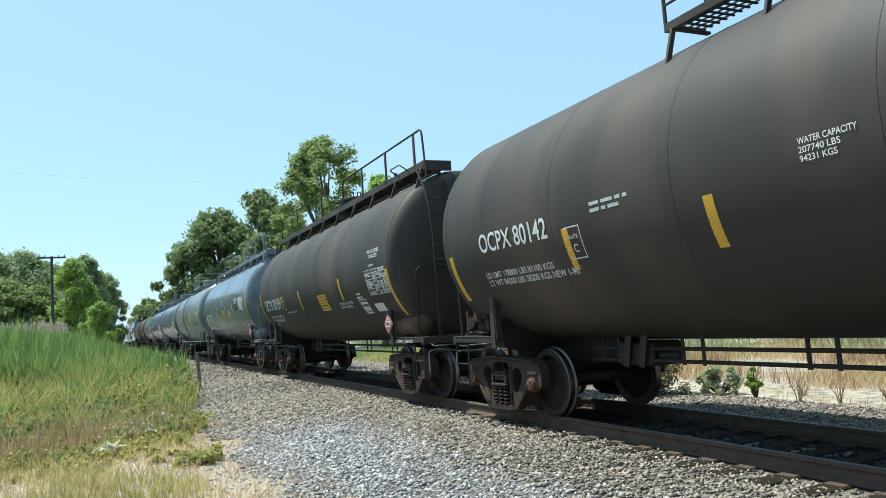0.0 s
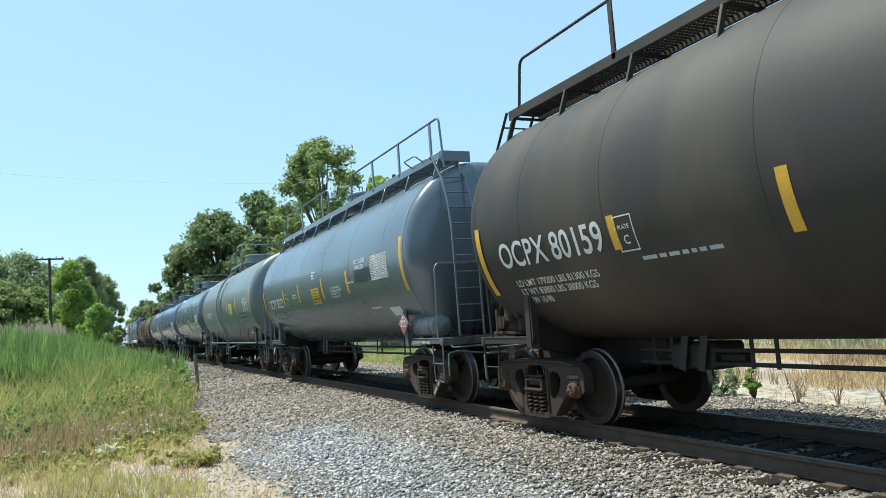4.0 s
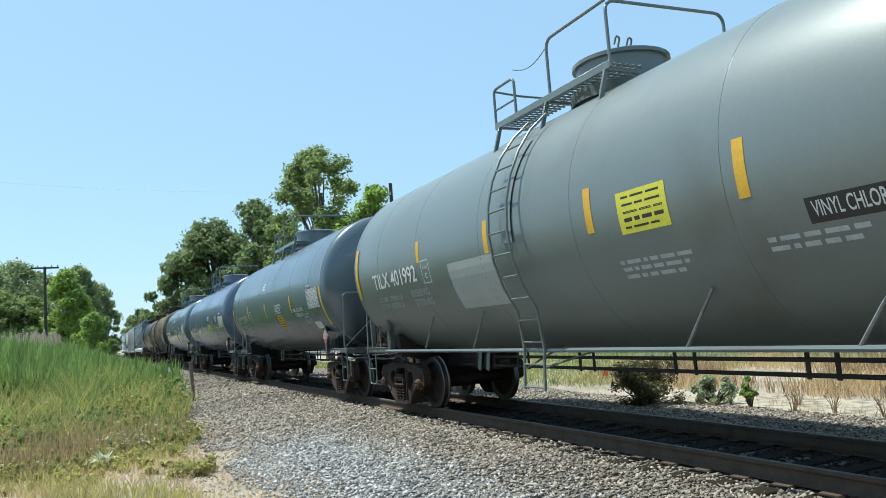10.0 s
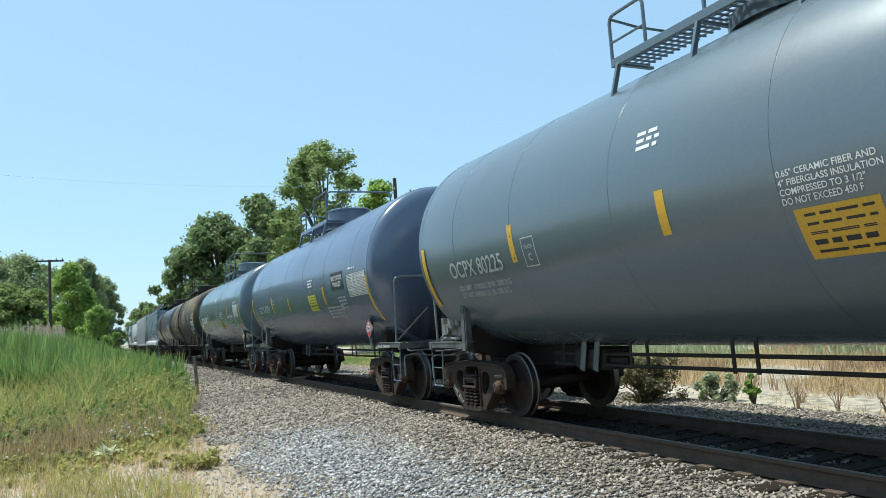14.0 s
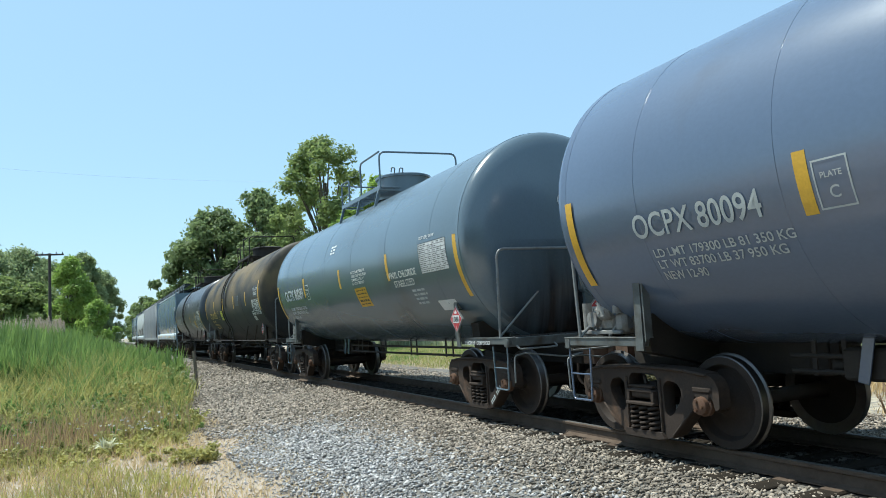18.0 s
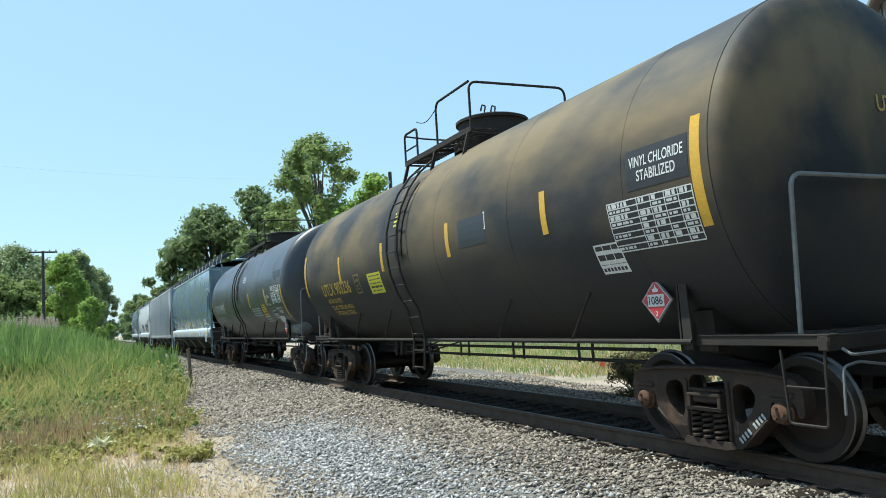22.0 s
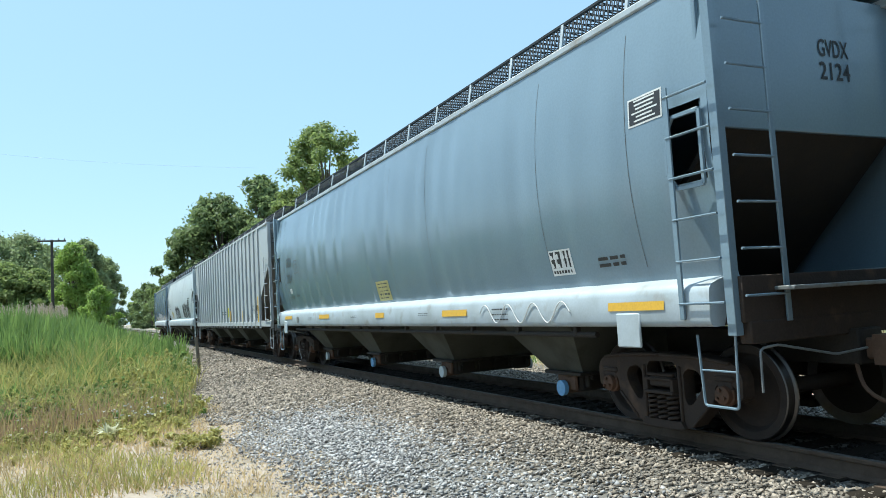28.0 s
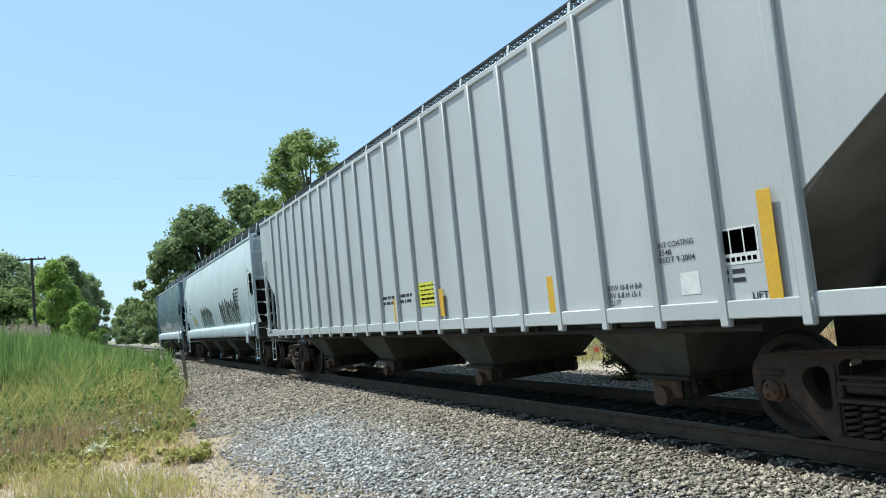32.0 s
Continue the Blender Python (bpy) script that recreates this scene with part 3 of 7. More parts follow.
def blades(name, label, material, spots, height, width, lean, seed, category="grass", hv=0.35):
    """Grass: bent blades standing at the given spots (n, 2)."""
    rng = np.random.default_rng(seed)
    n = len(spots)
    h = height * rng.uniform(1 - hv, 1 + hv, n) if np.isscalar(height) else height * rng.uniform(1 - hv, 1 + hv, n)
    a = rng.uniform(0, 2 * np.pi, n)
    face = rng.uniform(0, 2 * np.pi, n)
    d = np.column_stack([np.cos(a), np.sin(a)]) * (lean * h * rng.uniform(0.2, 1.0, n))[:, None]
    w = np.column_stack([np.cos(face), np.sin(face)]) * (width * rng.uniform(0.6, 1.3, n))[:, None] / 2
    z0 = np.array([ground_z(q[0], q[1]) for q in spots]) - 0.02
    def at(k, ws, sgn):
        return np.column_stack([spots + d * (k ** 2) + w * ws * sgn, z0 + h * k * (1 - 0.12 * k)])
    v = np.stack([at(0, 0.8, -1), at(0, 0.8, 1), at(0.55, 1.0, -1), at(0.55, 1.0, 1), at(1.0, 0.1, 1)], 1)
    i = (np.arange(n) * 5)[:, None]
    f = np.concatenate([i + np.array([0, 1, 3]), i + np.array([0, 3, 2]), i + np.array([2, 3, 4])], 1).reshape(-1, 3)
    return tagged(new(name, raw_mesh(name, v.reshape(-1, 3), f, [material])), label, category, kind="stuff")


def patch(rng, n, x0, x1, y0, y1, keep=None):
    p = np.column_stack([rng.uniform(x0, x1, n), rng.uniform(y0, y1, n)])
    return p if keep is None else p[keep(p)]


def clumped(rng, p, scale, low):
    k = np.array([noise.noise((q[0] * scale, q[1] * scale, 0.7)) for q in p])
    return p[k + rng.normal(0, 0.12, len(p)) > low]


def edge_x(y):
    """Where the meadow gives way to the gravel."""
    return 1.1 + 0.085 * np.clip(y - 10, 0, 16) + 0.35 * np.sin(y * 1.3) * np.sin(y * 0.41 + 1) + 0.035 * np.clip(y - 26, 0, 30) * 0


def build_meadow():
    rng = np.random.default_rng(11)
    n = 30000
    # tall reeds at the back, lower towards the track
    p = np.column_stack([rng.uniform(-16, 2.9, n), 25.5 + 36 * rng.uniform(0, 1, n) ** 1.7])
    p = p[p[:, 0] < 2.75 - 0.006 * (p[:, 1] - 26) + 0.3 * np.sin(p[:, 1] * 0.7)]
    h = 2.75 + 0.6 * np.array([noise.noise((q[0] * 0.45, q[1] * 0.25, 2.0)) for q in p]) - 1.5 * np.clip((p[:, 0] + 3.0) / 5.2, 0, 1)
    h *= np.clip(0.55 + 0.09 * (p[:, 1] - 25.5), 0.55, 1.0)
    blades("reeds", "tall green reeds on the verge", L_REED, p, h, 0.075, 0.3, 1, "reeds", 0.28)
    # a stand of plumes behind the reeds, near the pole
    k = patch(rng, 170, -5.6, -1.9, 48, 54)
    top = 3.25 + 0.3 * np.array([noise.noise((q[0] * 1.2, q[1] * 0.8, 4.0)) for q in k]) + rng.normal(0, 0.12, len(k)) - 0.25 * np.clip(k[:, 0] + 3.0, 0, 2)
    blades("reed_stems", "thin stems of the plumed reeds", L_BROWN, k, top, 0.03, 0.06, 21, "reeds", 0.03)
    cl = [(q[0], q[1], -0.4 + h - 0.12 * j, 0.05 + 0.025 * j) for q, h in zip(k, top) for j in range(4)]
    tagged(new("reed_plumes", leaves_mesh("reed_plumes", cl, 18, 0.035, [L_PLUME], 33, 1.5, 0.1)), "pale pinkish reed plumes above the reeds", "reeds", kind="stuff")
    # mixed weeds in front of the reeds, from knee to hip height
    p = patch(rng, 24000, -11, 2.6, 16.5, 28.5, lambda q: q[:, 0] < edge_x(q[:, 1]) + 0.1)
    h = 0.30 + 0.085 * (p[:, 1] - 16) * np.clip(1.25 - (p[:, 0] + 1) / 4, 0.45, 1) + 0.25 * np.array([noise.noise((q[0] * 0.9, q[1] * 0.6, 5.0)) for q in p])
    h = np.clip(h, 0.12, None)
    tone = np.array([noise.noise((q[0] * 0.35, q[1] * 0.3, 9.0)) for q in p]) + rng.normal(0, 0.18, len(p))
    blades("meadow_grass", "yellow-green weedy meadow grass", L_GRASS, p[tone > -0.2], h[tone > -0.2], 0.018, 0.75, 2, hv=0.6)
    blades("meadow_grass", "fresh green meadow weeds", L_REED, p[tone <= -0.2], h[tone <= -0.2] * 1.1, 0.022, 0.65, 22, hv=0.6)
    p = patch(rng, 8500, -9, 1.6, 13, 27, lambda q: q[:, 0] < edge_x(q[:, 1]) - 0.1)
    p = clumped(rng, p, 0.45, 0.05)
    blades("seeding_grass", "brown seeding grass among the weeds", L_BROWN, p, 0.58, 0.014, 0.5, 23, hv=0.5)
    p = patch(rng, 12000, -9, 1.0, 13, 24, lambda q: q[:, 0] < edge_x(q[:, 1]) - 0.3)
    p = clumped(rng, p, 0.33, 0.1)
    blades("seeding_grass", "russet seed stalks among the weeds", L_RUSSET, p, 0.42, 0.013, 0.5, 31, hv=0.6)
    # broad-leaved weeds: leafy stems of uneven height, in drifts of three greens
    for k, (leaf, tone, count, low) in enumerate(((L_GRASS, "yellow-green", 2300, -0.12), (L_OLIVE, "dusty olive green", 1700, -0.05), (L_REED, "fresh green", 1700, -0.08))):
        c = patch(rng, count, -9, 2.3, (12.0, 13.0, 15.0)[k], 26.5, lambda q: q[:, 0] < edge_x(q[:, 1]) - 0.05)
        f = np.array([noise.noise((q[0] * 0.5 + 7.0 * k, q[1] * 0.4, 3.0 + k)) for q in c])
        c = c[f + rng.normal(0, 0.1, len(c)) > low]
        cl = []
        for q in c:
            tall = (0.08 + 0.05 * max(0.0, q[1] - 12.0)) * rng.uniform(0.45, 1.25)
            r = rng.uniform(0.06, 0.13)
            n = 2 + int(tall / 0.16)
            dx, dy = rng.normal(0, 0.12, 2)
            for j in range(n):
                s = (j + 0.5) / n
                cl.append((q[0] + dx * s, q[1] + dy * s, ground_z(q[0], q[1]) + tall * s + 0.02, r * (1.15 - 0.5 * s)))
        tagged(new("broadleaf_weeds", leaves_mesh("broadleaf_weeds", cl, 19, 0.04, [leaf], 24 + k, 1.1, 0.1)), tone + " broad-leaved weeds in the meadow", "weeds", kind="stuff")
    # low grass, thinning to straw and bare soil in front
    p = patch(rng, 30000, -7, 2.2, 9.0, 18, lambda q: q[:, 0] < edge_x(q[:, 1]))
    p = clumped(rng, p, 0.75, 0.02)
    blades("meadow_grass", "short yellow-green grass in tufts", L_GRASS, p, 0.17, 0.013, 0.6, 3, hv=0.6)
    s = patch(rng, 42000, -7, 2.4, 6.5, 20, lambda q: q[:, 0] < edge_x(q[:, 1]) + 0.25)
    s = clumped(rng, s, 1.1, -0.22)
    blades("dry_grass", "short dry straw-coloured grass", L_STRAW, s, 0.12, 0.011, 0.95, 4, hv=0.7)
    s = patch(rng, 5000, -6, 1.7, 9, 18, lambda q: q[:, 0] < edge_x(q[:, 1]) - 0.2)
    blades("dry_grass", "loose brown stalks of dry grass", L_BROWN, clumped(rng, s, 0.5, 0.0), 0.24, 0.01, 0.7, 26, hv=0.6)
    # sparse blades in the bare soil beside the gravel
    s = patch(rng, 9000, 0.5, 2.6, 7, 15.5)
    blades("dry_grass", "sparse straw on the bare soil", L_STRAW, s, 0.06, 0.009, 1.8, 27, hv=0.6)
    # white flower heads
    f = np.concatenate([np.array([0.45, 14.2]) + rng.normal(0, 0.5, (26, 2)), patch(rng, 50, -5, 1.2, 13, 20)])
    cl = [(q[0], q[1], ground_z(q[0], q[1]) + rng.uniform(0.25, 0.5), 0.03) for q in f]
    tagged(new("wild_flowers", leaves_mesh("wild_flowers", cl, 14, 0.016, [M_FLOWER], 28, 0.5, 0.2)), "small white wild flower heads among the weeds", "flowers", kind="stuff")
    st = np.array([q[:2] for q in cl])
    blades("flower_stems", "thin green flower stems", L_GRASS, st, np.array([q[2] + 0.35 for q in cl]), 0.008, 0.02, 29, "flowers", 0.02)
    # beyond the track: dry ochre grass, then grey weeds and green growth
    far = patch(rng, 9000, 10.4, 13.2, 3, 40)
    blades("dry_grass", "sparse dry straw beside the dirt track", L_STRAW, clumped(rng, far, 0.6, 0.12), 0.13, 0.012, 1.0, 6, hv=0.6)
    far = patch(rng, 26000, 12.4, 22, 5, 18)
    blades("dry_grass", "ochre dry grass beyond the track", L_STRAW, clumped(rng, far, 0.35, -0.2), 0.26, 0.02, 0.7, 61, hv=0.6)
    far = patch(rng, 34000, 11.4, 22, 16, 48)
    tone = np.array([noise.noise((q[0] * 0.5, q[1] * 0.25, 6.0)) for q in far]) + rng.normal(0, 0.2, len(far))
    blades("meadow_grass", "olive green grass beyond the ballast", L_OLIVE, far[tone > 0], 0.2, 0.022, 0.8, 65, hv=0.6)
    blades("meadow_grass", "low green weeds beyond the ballast", L_REED, far[tone < -0.12], 0.22, 0.022, 0.8, 66, hv=0.6)
    blades("dry_grass", "thin straw among the weeds beyond the ballast", L_STRAW, far[(tone >= -0.12) & (tone <= 0)], 0.18, 0.016, 0.9, 67, hv=0.6)
    far = patch(rng, 16000, 12.6, 22, 4, 19)
    blades("dry_grass", "orange-brown seed grass beyond the track", L_RUSSET, clumped(rng, far, 0.3, 0.0), 0.38, 0.02, 0.5, 62, hv=0.5)
    far = patch(rng, 16000, 19, 27, 6, 60)
    blades("grey_weeds", "pale grey-green weeds behind the dry grass", L_SAGE, clumped(rng, far, 0.25, -0.2), 0.6, 0.05, 0.6, 63, hv=0.5)
    far = patch(rng, 24000, 22.5, 50, 8, 75)
    blades("meadow_grass", "green weeds far beyond the track", L_REED, clumped(rng, far, 0.2, 0.02), 0.5, 0.05, 0.5, 7, hv=0.5)


def leaves_mesh(name, clumps, per, size, mats, seed, squash=0.8, shell=0.55):
    """Many small bent leaves round clump centres (x, y, z, r)."""
    rng = np.random.default_rng(seed)
    c = np.repeat(np.array([q[:3] for q in clumps], float), per, 0)
    r = np.repeat(np.array([q[3] for q in clumps], float), per)
    n = len(c)
    d = rng.normal(size=(n, 3))
    d /= np.linalg.norm(d, axis=1)[:, None]
    rad = r * (shell + (1 - shell) * rng.uniform(0, 1, n)) * rng.uniform(0.75, 1.1, n)
    p = c + d * rad[:, None] * np.array([1, 1, squash])
    nrm = d * 0.7 + rng.normal(size=(n, 3)) * 0.6 + np.array([0, 0, 0.35])
    nrm /= np.linalg.norm(nrm, axis=1)[:, None]
    t = np.cross(nrm, rng.normal(size=(n, 3)))
    t /= np.linalg.norm(t, axis=1)[:, None]
    b = np.cross(nrm, t)
    s = size * rng.uniform(0.6, 1.35, n)[:, None]
    v = np.stack([p - t * s, p - b * s * 0.5 + nrm * s * 0.1, p + t * s, p + b * s * 0.5 + nrm * s * 0.1], 1)
    f = np.arange(n * 4).reshape(-1, 4)
    return raw_mesh(name, v.reshape(-1, 3), f, mats)


def tree(label, x, y, height, spread, leaf, seed, trunk=0.3, clumps=34, per=120, size=0.16, low=0.25, group="", lean=0.0, clump_r=0.2):
    rng = random.Random(seed)
    z0 = ground_z(x, y) - 0.1
    ob = thing("tree", label, "tree", pose(x, y, z0), group)
    g = Geo()
    top = height * 0.78
    spine = [(lean * height * (k / 6) ** 2 + rng.uniform(-0.1, 0.1) * k / 3, rng.uniform(-0.1, 0.1) * k / 3, top * k / 6) for k in range(7)]
    g.tube(spine, [trunk * (1 - 0.8 * k / 6) for k in range(7)], 8)
    cl = []
    for i in range(clumps):
        k = low + (1 - low) * (i + rng.random()) / clumps
        # crown outline: widest a little below the middle
        w = spread * (math.sin(math.pi * min(1, 0.12 + 0.88 * (k - low) / (1 - low))) ** 0.6) * rng.uniform(0.35, 1.0)
        a = rng.uniform(0, 2 * math.pi)
        r = spread * clump_r * rng.uniform(0.75, 1.5)
        z = height * k - r * 0.4
        cx, cy = lean * height * k * k + w * math.cos(a), w * math.sin(a)
        cl.append((cx, cy, z, r))
        if i % 2 == 0:
            b = spine[min(6, max(1, int(6 * min(1, k * 0.75))))]
            g.tube([b, ((b[0] + cx) / 2, (b[1] + cy) / 2, (b[2] + z) / 2 + 0.1 * spread), (cx, cy, z)], [trunk * 0.32, trunk * 0.2, trunk * 0.07], 6)
    part("trunk", g, M_BARK, ob)
    part("crown", leaves_mesh("crown", cl, per, size, [leaf], seed, 0.8, 0.25), None, ob)
    return ob


def build_trees():
    def spot(yaw, dist):
        return -math.sin(radians(yaw)) * dist, math.cos(radians(yaw)) * dist
    # (yaw, distance, height, spread, leaf)
    rows = [(-8.2, 92, 16.9, 6.6, L_DARK, 80, 150, 0.25), (-11.5, 88, 18.4, 5.6, L_DARK, 74, 150, 0.25), (-6.1, 95, 13.2, 4.8, L_DARK, 50, 130, 0.25), (-13.5, 84, 15.8, 3.8, L_TREE, 44, 130, 0.22), (-10.0, 96, 15.0, 6.0, L_DARK, 60, 140, 0.25)]
    for i, (a, d, h, s, leaf, c, per, size) in enumerate(rows):
        tree("large dark green leafy tree behind the railway", *spot(a, d), h, s, leaf, 20 + i, 0.4, int(c * 1.25), int(per * 1.7), size * 1.1, 0.06, "trees behind the train", clump_r=0.21)
    tree("tall airy green tree with bare gaps in its crown", *spot(-16.5, 58), 17.0, 4.7, L_TREE, 31, 0.35, 66, 270, 0.17, 0.36, "trees behind the train", clump_r=0.2)
    tree("bright green leafy tree behind the railway", *spot(-20.4, 52), 12.4, 3.6, L_LIGHT, 32, 0.25, 46, 240, 0.2, 0.15, "trees behind the train")
    tree("bright green leafy tree behind the railway", *spot(-23.2, 54), 11.8, 3.3, L_LIGHT, 33, 0.25, 42, 240, 0.2, 0.15, "trees behind the train")
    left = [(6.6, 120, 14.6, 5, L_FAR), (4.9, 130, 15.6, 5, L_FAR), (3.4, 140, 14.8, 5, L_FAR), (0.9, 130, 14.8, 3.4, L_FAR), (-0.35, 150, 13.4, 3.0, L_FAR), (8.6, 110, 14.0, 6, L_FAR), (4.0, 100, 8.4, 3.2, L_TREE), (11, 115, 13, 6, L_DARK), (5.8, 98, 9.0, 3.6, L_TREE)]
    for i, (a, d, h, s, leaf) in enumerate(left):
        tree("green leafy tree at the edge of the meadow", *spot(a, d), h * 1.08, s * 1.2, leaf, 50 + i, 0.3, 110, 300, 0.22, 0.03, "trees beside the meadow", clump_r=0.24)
    tree("bright green bushy tree beside the pole", *spot(1.75, 80), 10.3, 2.2, L_LIGHT, 70, 0.22, 90, 300, 0.14, 0.03, "trees beside the meadow", clump_r=0.34)
    tree("bright green young tree behind the reeds", *spot(0.1, 66), 5.2, 1.65, L_LIGHT, 71, 0.14, 44, 200, 0.11, 0.05, "trees beside the meadow", clump_r=0.27)
    far = [(-2.4, 330, 16, 7), (-3.3, 260, 14.6, 6), (-4.3, 215, 14.2, 6), (-5.2, 185, 13.5, 6), (-5.9, 165, 12.5, 5), (-3.0, 300, 17, 7)]
    for i, (a, d, h, s) in enumerate(far):
        tree("distant green tree along the line", *spot(a, d), h, s, (L_TREE, L_DARK)[i % 2], 90 + i, 0.3, 44, 130, 0.5, 0.03, "distant trees")
    # Trees out of view, added to block sky light from behind the camera.
    for i in range(26):
        a = 96 + i * 7.6
        x, y = spot(a if a < 180 else a - 360, 34 + 7 * (i % 3))
        if abs(x - TRACK) > 7.5:
            tree("unseen green tree added behind the camera to block sky light", x, y, 11 + 2 * (i % 3), 5.8, (L_TREE, L_DARK)[i % 2], 200 + i, 0.35, 46, 110, 0.7, 0.02, "trees behind the lane", clump_r=0.32)
    rng = random.Random(8)
    for i in range(34):
        a = rng.uniform(14, 75) if i < 14 else rng.uniform(-80, -24)
        d = rng.uniform(130, 240)
        tree("distant green tree on the horizon", *spot(a, d), rng.uniform(9, 14), rng.uniform(5, 8), (L_TREE, L_DARK)[i % 2], 120 + i, 0.3, 18, 45, 0.6, 0.03, "distant trees")


def build_lineside():
    def spot(yaw, dist):
        return -math.sin(radians(yaw)) * dist, math.cos(radians(yaw)) * dist
    # utility poles
    x, y = spot(3.06, 61)
    po = thing("utility_pole", "dark timber utility pole with one crossarm", "utility pole", pose(x, y, -0.4))
    part("pole", Geo().tube([(0, 0, 0), (0.02, 0, 4), (0.03, 0, 8.5)], [0.13, 0.11, 0.09], 10), M_POLE, po)
    part("crossarm", Geo().box((0.03, -0.12, 8.38), (1.9, 0.1, 0.12), ch=0.01), M_POLE, po)
    for a in (-0.85, -0.45, 0.45, 0.85):
        part("insulator", Geo().lathe([(8.44, 0.02), (8.5, 0.045), (8.56, 0.045), (8.6, 0.0)], (0.03 + a, -0.12, 0), "z", 8), M_GALV, po)
    x2, y2 = spot(-22.0, 60)
    po = thing("utility_pole", "tall dark timber pole standing behind the trees", "utility pole", pose(x2, y2, -0.4))
    part("pole", Geo().tube([(0, 0, 0), (0, 0, 6), (0, 0, 14.1)], [0.2, 0.18, 0.15], 10), M_POLE, po)
    wire = thing("overhead_wire", "thin overhead cable against the sky", "cable")
    a, b = Vector((x2, y2, 13.2)), Vector((-34, 40, 14.6))
    part("cable", Geo().tube([a.lerp(b, i / 24) - Vector((0, 0, 2.2 * math.sin(math.pi * i / 24))) for i in range(25)], 0.004, 5), M_WIRE, wire)
    # fence post and marker by the gravel
    po = thing("fence_post", "grey weathered wooden fence post beside the gravel", "fence post", pose(2.88, 25.6, -0.4, 0, -2, 0))
    g = Geo().tube([(0, 0, 0), (0.01, 0, 0.7), (-0.01, 0, 1.36)], [0.062, 0.058, 0.055], 9)
    part("post", g, M_WOOD, po)
    mk = thing("marker_flag", "faded orange and white marker flag on a thin stake", "marker flag", pose(2.25, 31.0, -0.35))
    part("stake", Geo().cyl((0, 0, 0), (0, 0, 0.95), 0.012, 6), M_WOOD, mk)
    part("flag", Geo().box((0.03, 0, 0.72), (0.12, 0.015, 0.3), ch=0.004), M_ORANGE, mk)
    mk = thing("marker_flag", "orange marker flag leaning beyond the track", "marker flag", pose(12.0, 15.95, -0.35, 0, 28, 0))
    part("stake", Geo().cyl((0, 0, 0), (0, 0, 0.5), 0.012, 6), M_WOOD, mk)
    part("flag", Geo().box((0.05, 0, 0.4), (0.16, 0.015, 0.12), ch=0.004), M_ORANGE, mk)
    # dark bush and weeds beyond the track
    rng = random.Random(3)
    def bush(x, y, h, r, leaf, label, n, seed, size=0.05):
        ob = thing("bush", label, "bush", pose(x, y, -0.37))
        g, cl = Geo(), []
        for i in range(n):
            a, k = rng.uniform(0, 6.28), rng.random()
            q = (r * k * math.cos(a), r * k * math.sin(a), h * rng.uniform(0.15, 0.85))
            cl.append((*q, r * 0.3))
            g.tube([(0, 0, 0), (q[0] * 0.5, q[1] * 0.5, q[2] * 0.6), q], [0.02, 0.014, 0.005], 5)
        part("bush_wood", g, M_BARK, ob)
        part("foliage", leaves_mesh("foliage", cl, 150, size, [leaf], seed, 1.0, 0.2), None, ob)
        return ob
    bush(9.62, 11.4, 1.05, 0.66, L_BUSH, "dark dusty round juniper bush on the far ballast edge", 60, 1, 0.03)
    bush(10.62, 10.62, 0.62, 0.36, L_SAGE, "pale grey-green weed clump beyond the track", 22, 2, 0.03)
    bush(10.62, 9.75, 0.66, 0.16, L_LIGHT, "small bright green sapling beyond the track", 12, 3, 0.04)
    for i, (x, y, h) in enumerate(((10.42, 8.68, 0.5), (10.8, 8.22, 0.5), (10.62, 7.25, 0.45), (11.3, 9.3, 0.35))):
        weed = thing("dry_weed", "dry brown upright weed stalks beyond the track", "weed", pose(x, y, -0.37), "dry weeds beyond the track")
        g = Geo()
        for j in range(16):
            a, k = rng.uniform(0, 6.28), rng.uniform(0.4, 1.0)
            g.tube([(0.02 * math.cos(a), 0.02 * math.sin(a), 0), (0.07 * k * math.cos(a), 0.07 * k * math.sin(a), h * k * 0.55), (0.13 * math.cos(a), 0.13 * math.sin(a), h * k)], [0.006, 0.005, 0.002], 4)
        part("stalk", g, M_STALK, weed)["kind"] = "stuff"
        part("seed_head", leaves_mesh("seed_head", [(0.1 * math.cos(q), 0.1 * math.sin(q), h * (0.5 + 0.09 * q), 0.05) for q in range(6)], 16, 0.016, [L_RUSSET], 40 + i, 1.4, 0.1), None, weed)["kind"] = "stuff"
    bush(1.22, 11.3, 0.26, 0.42, L_GRASS, "small yellow-green weed clump in the bare soil", 9, 6, 0.028)
    bush(2.5, 25.3, 0.75, 0.35, L_SAGE, "dusty weeds round the foot of the fence post", 16, 7, 0.04)
    bush(2.2, 27.0, 0.95, 0.45, L_REED, "green weeds beside the fence post", 18, 8, 0.05)
    sp = thing("spiky_plant", "pale spiky rosette plant in the dry grass", "plant", pose(0.08, 13.3, -0.36))
    for i in range(22):
        a, k = i * 2.4, 0.35 + 0.65 * (i % 7) / 6
        g = Geo()
        d = Vector((math.cos(a), math.sin(a), 0))
        sd = Vector((-math.sin(a), math.cos(a), 0)) * 0.035
        m0, m1 = d * 0.16 * k + Vector((0, 0, 0.20)), d * 0.34 * k + Vector((0, 0, 0.42 - 0.26 * k))
        g.add([sd * 0.4, sd * -0.4, m0 - sd, m0 + sd, m1], [(0, 1, 2, 3), (3, 2, 4)])
        part("leaf", g, L_PALE, sp)
    # sheet metal shed and a parked car behind the train
    sh = thing("metal_shed", "tall pale green sheet-metal shed with a brown roof edge", "shed", pose(36.0, 24.0, -0.4, 0, 0, 223))
    # local +x runs along the visible wall, local +y goes into the shed
    ln, hi = 17.0, 13.7
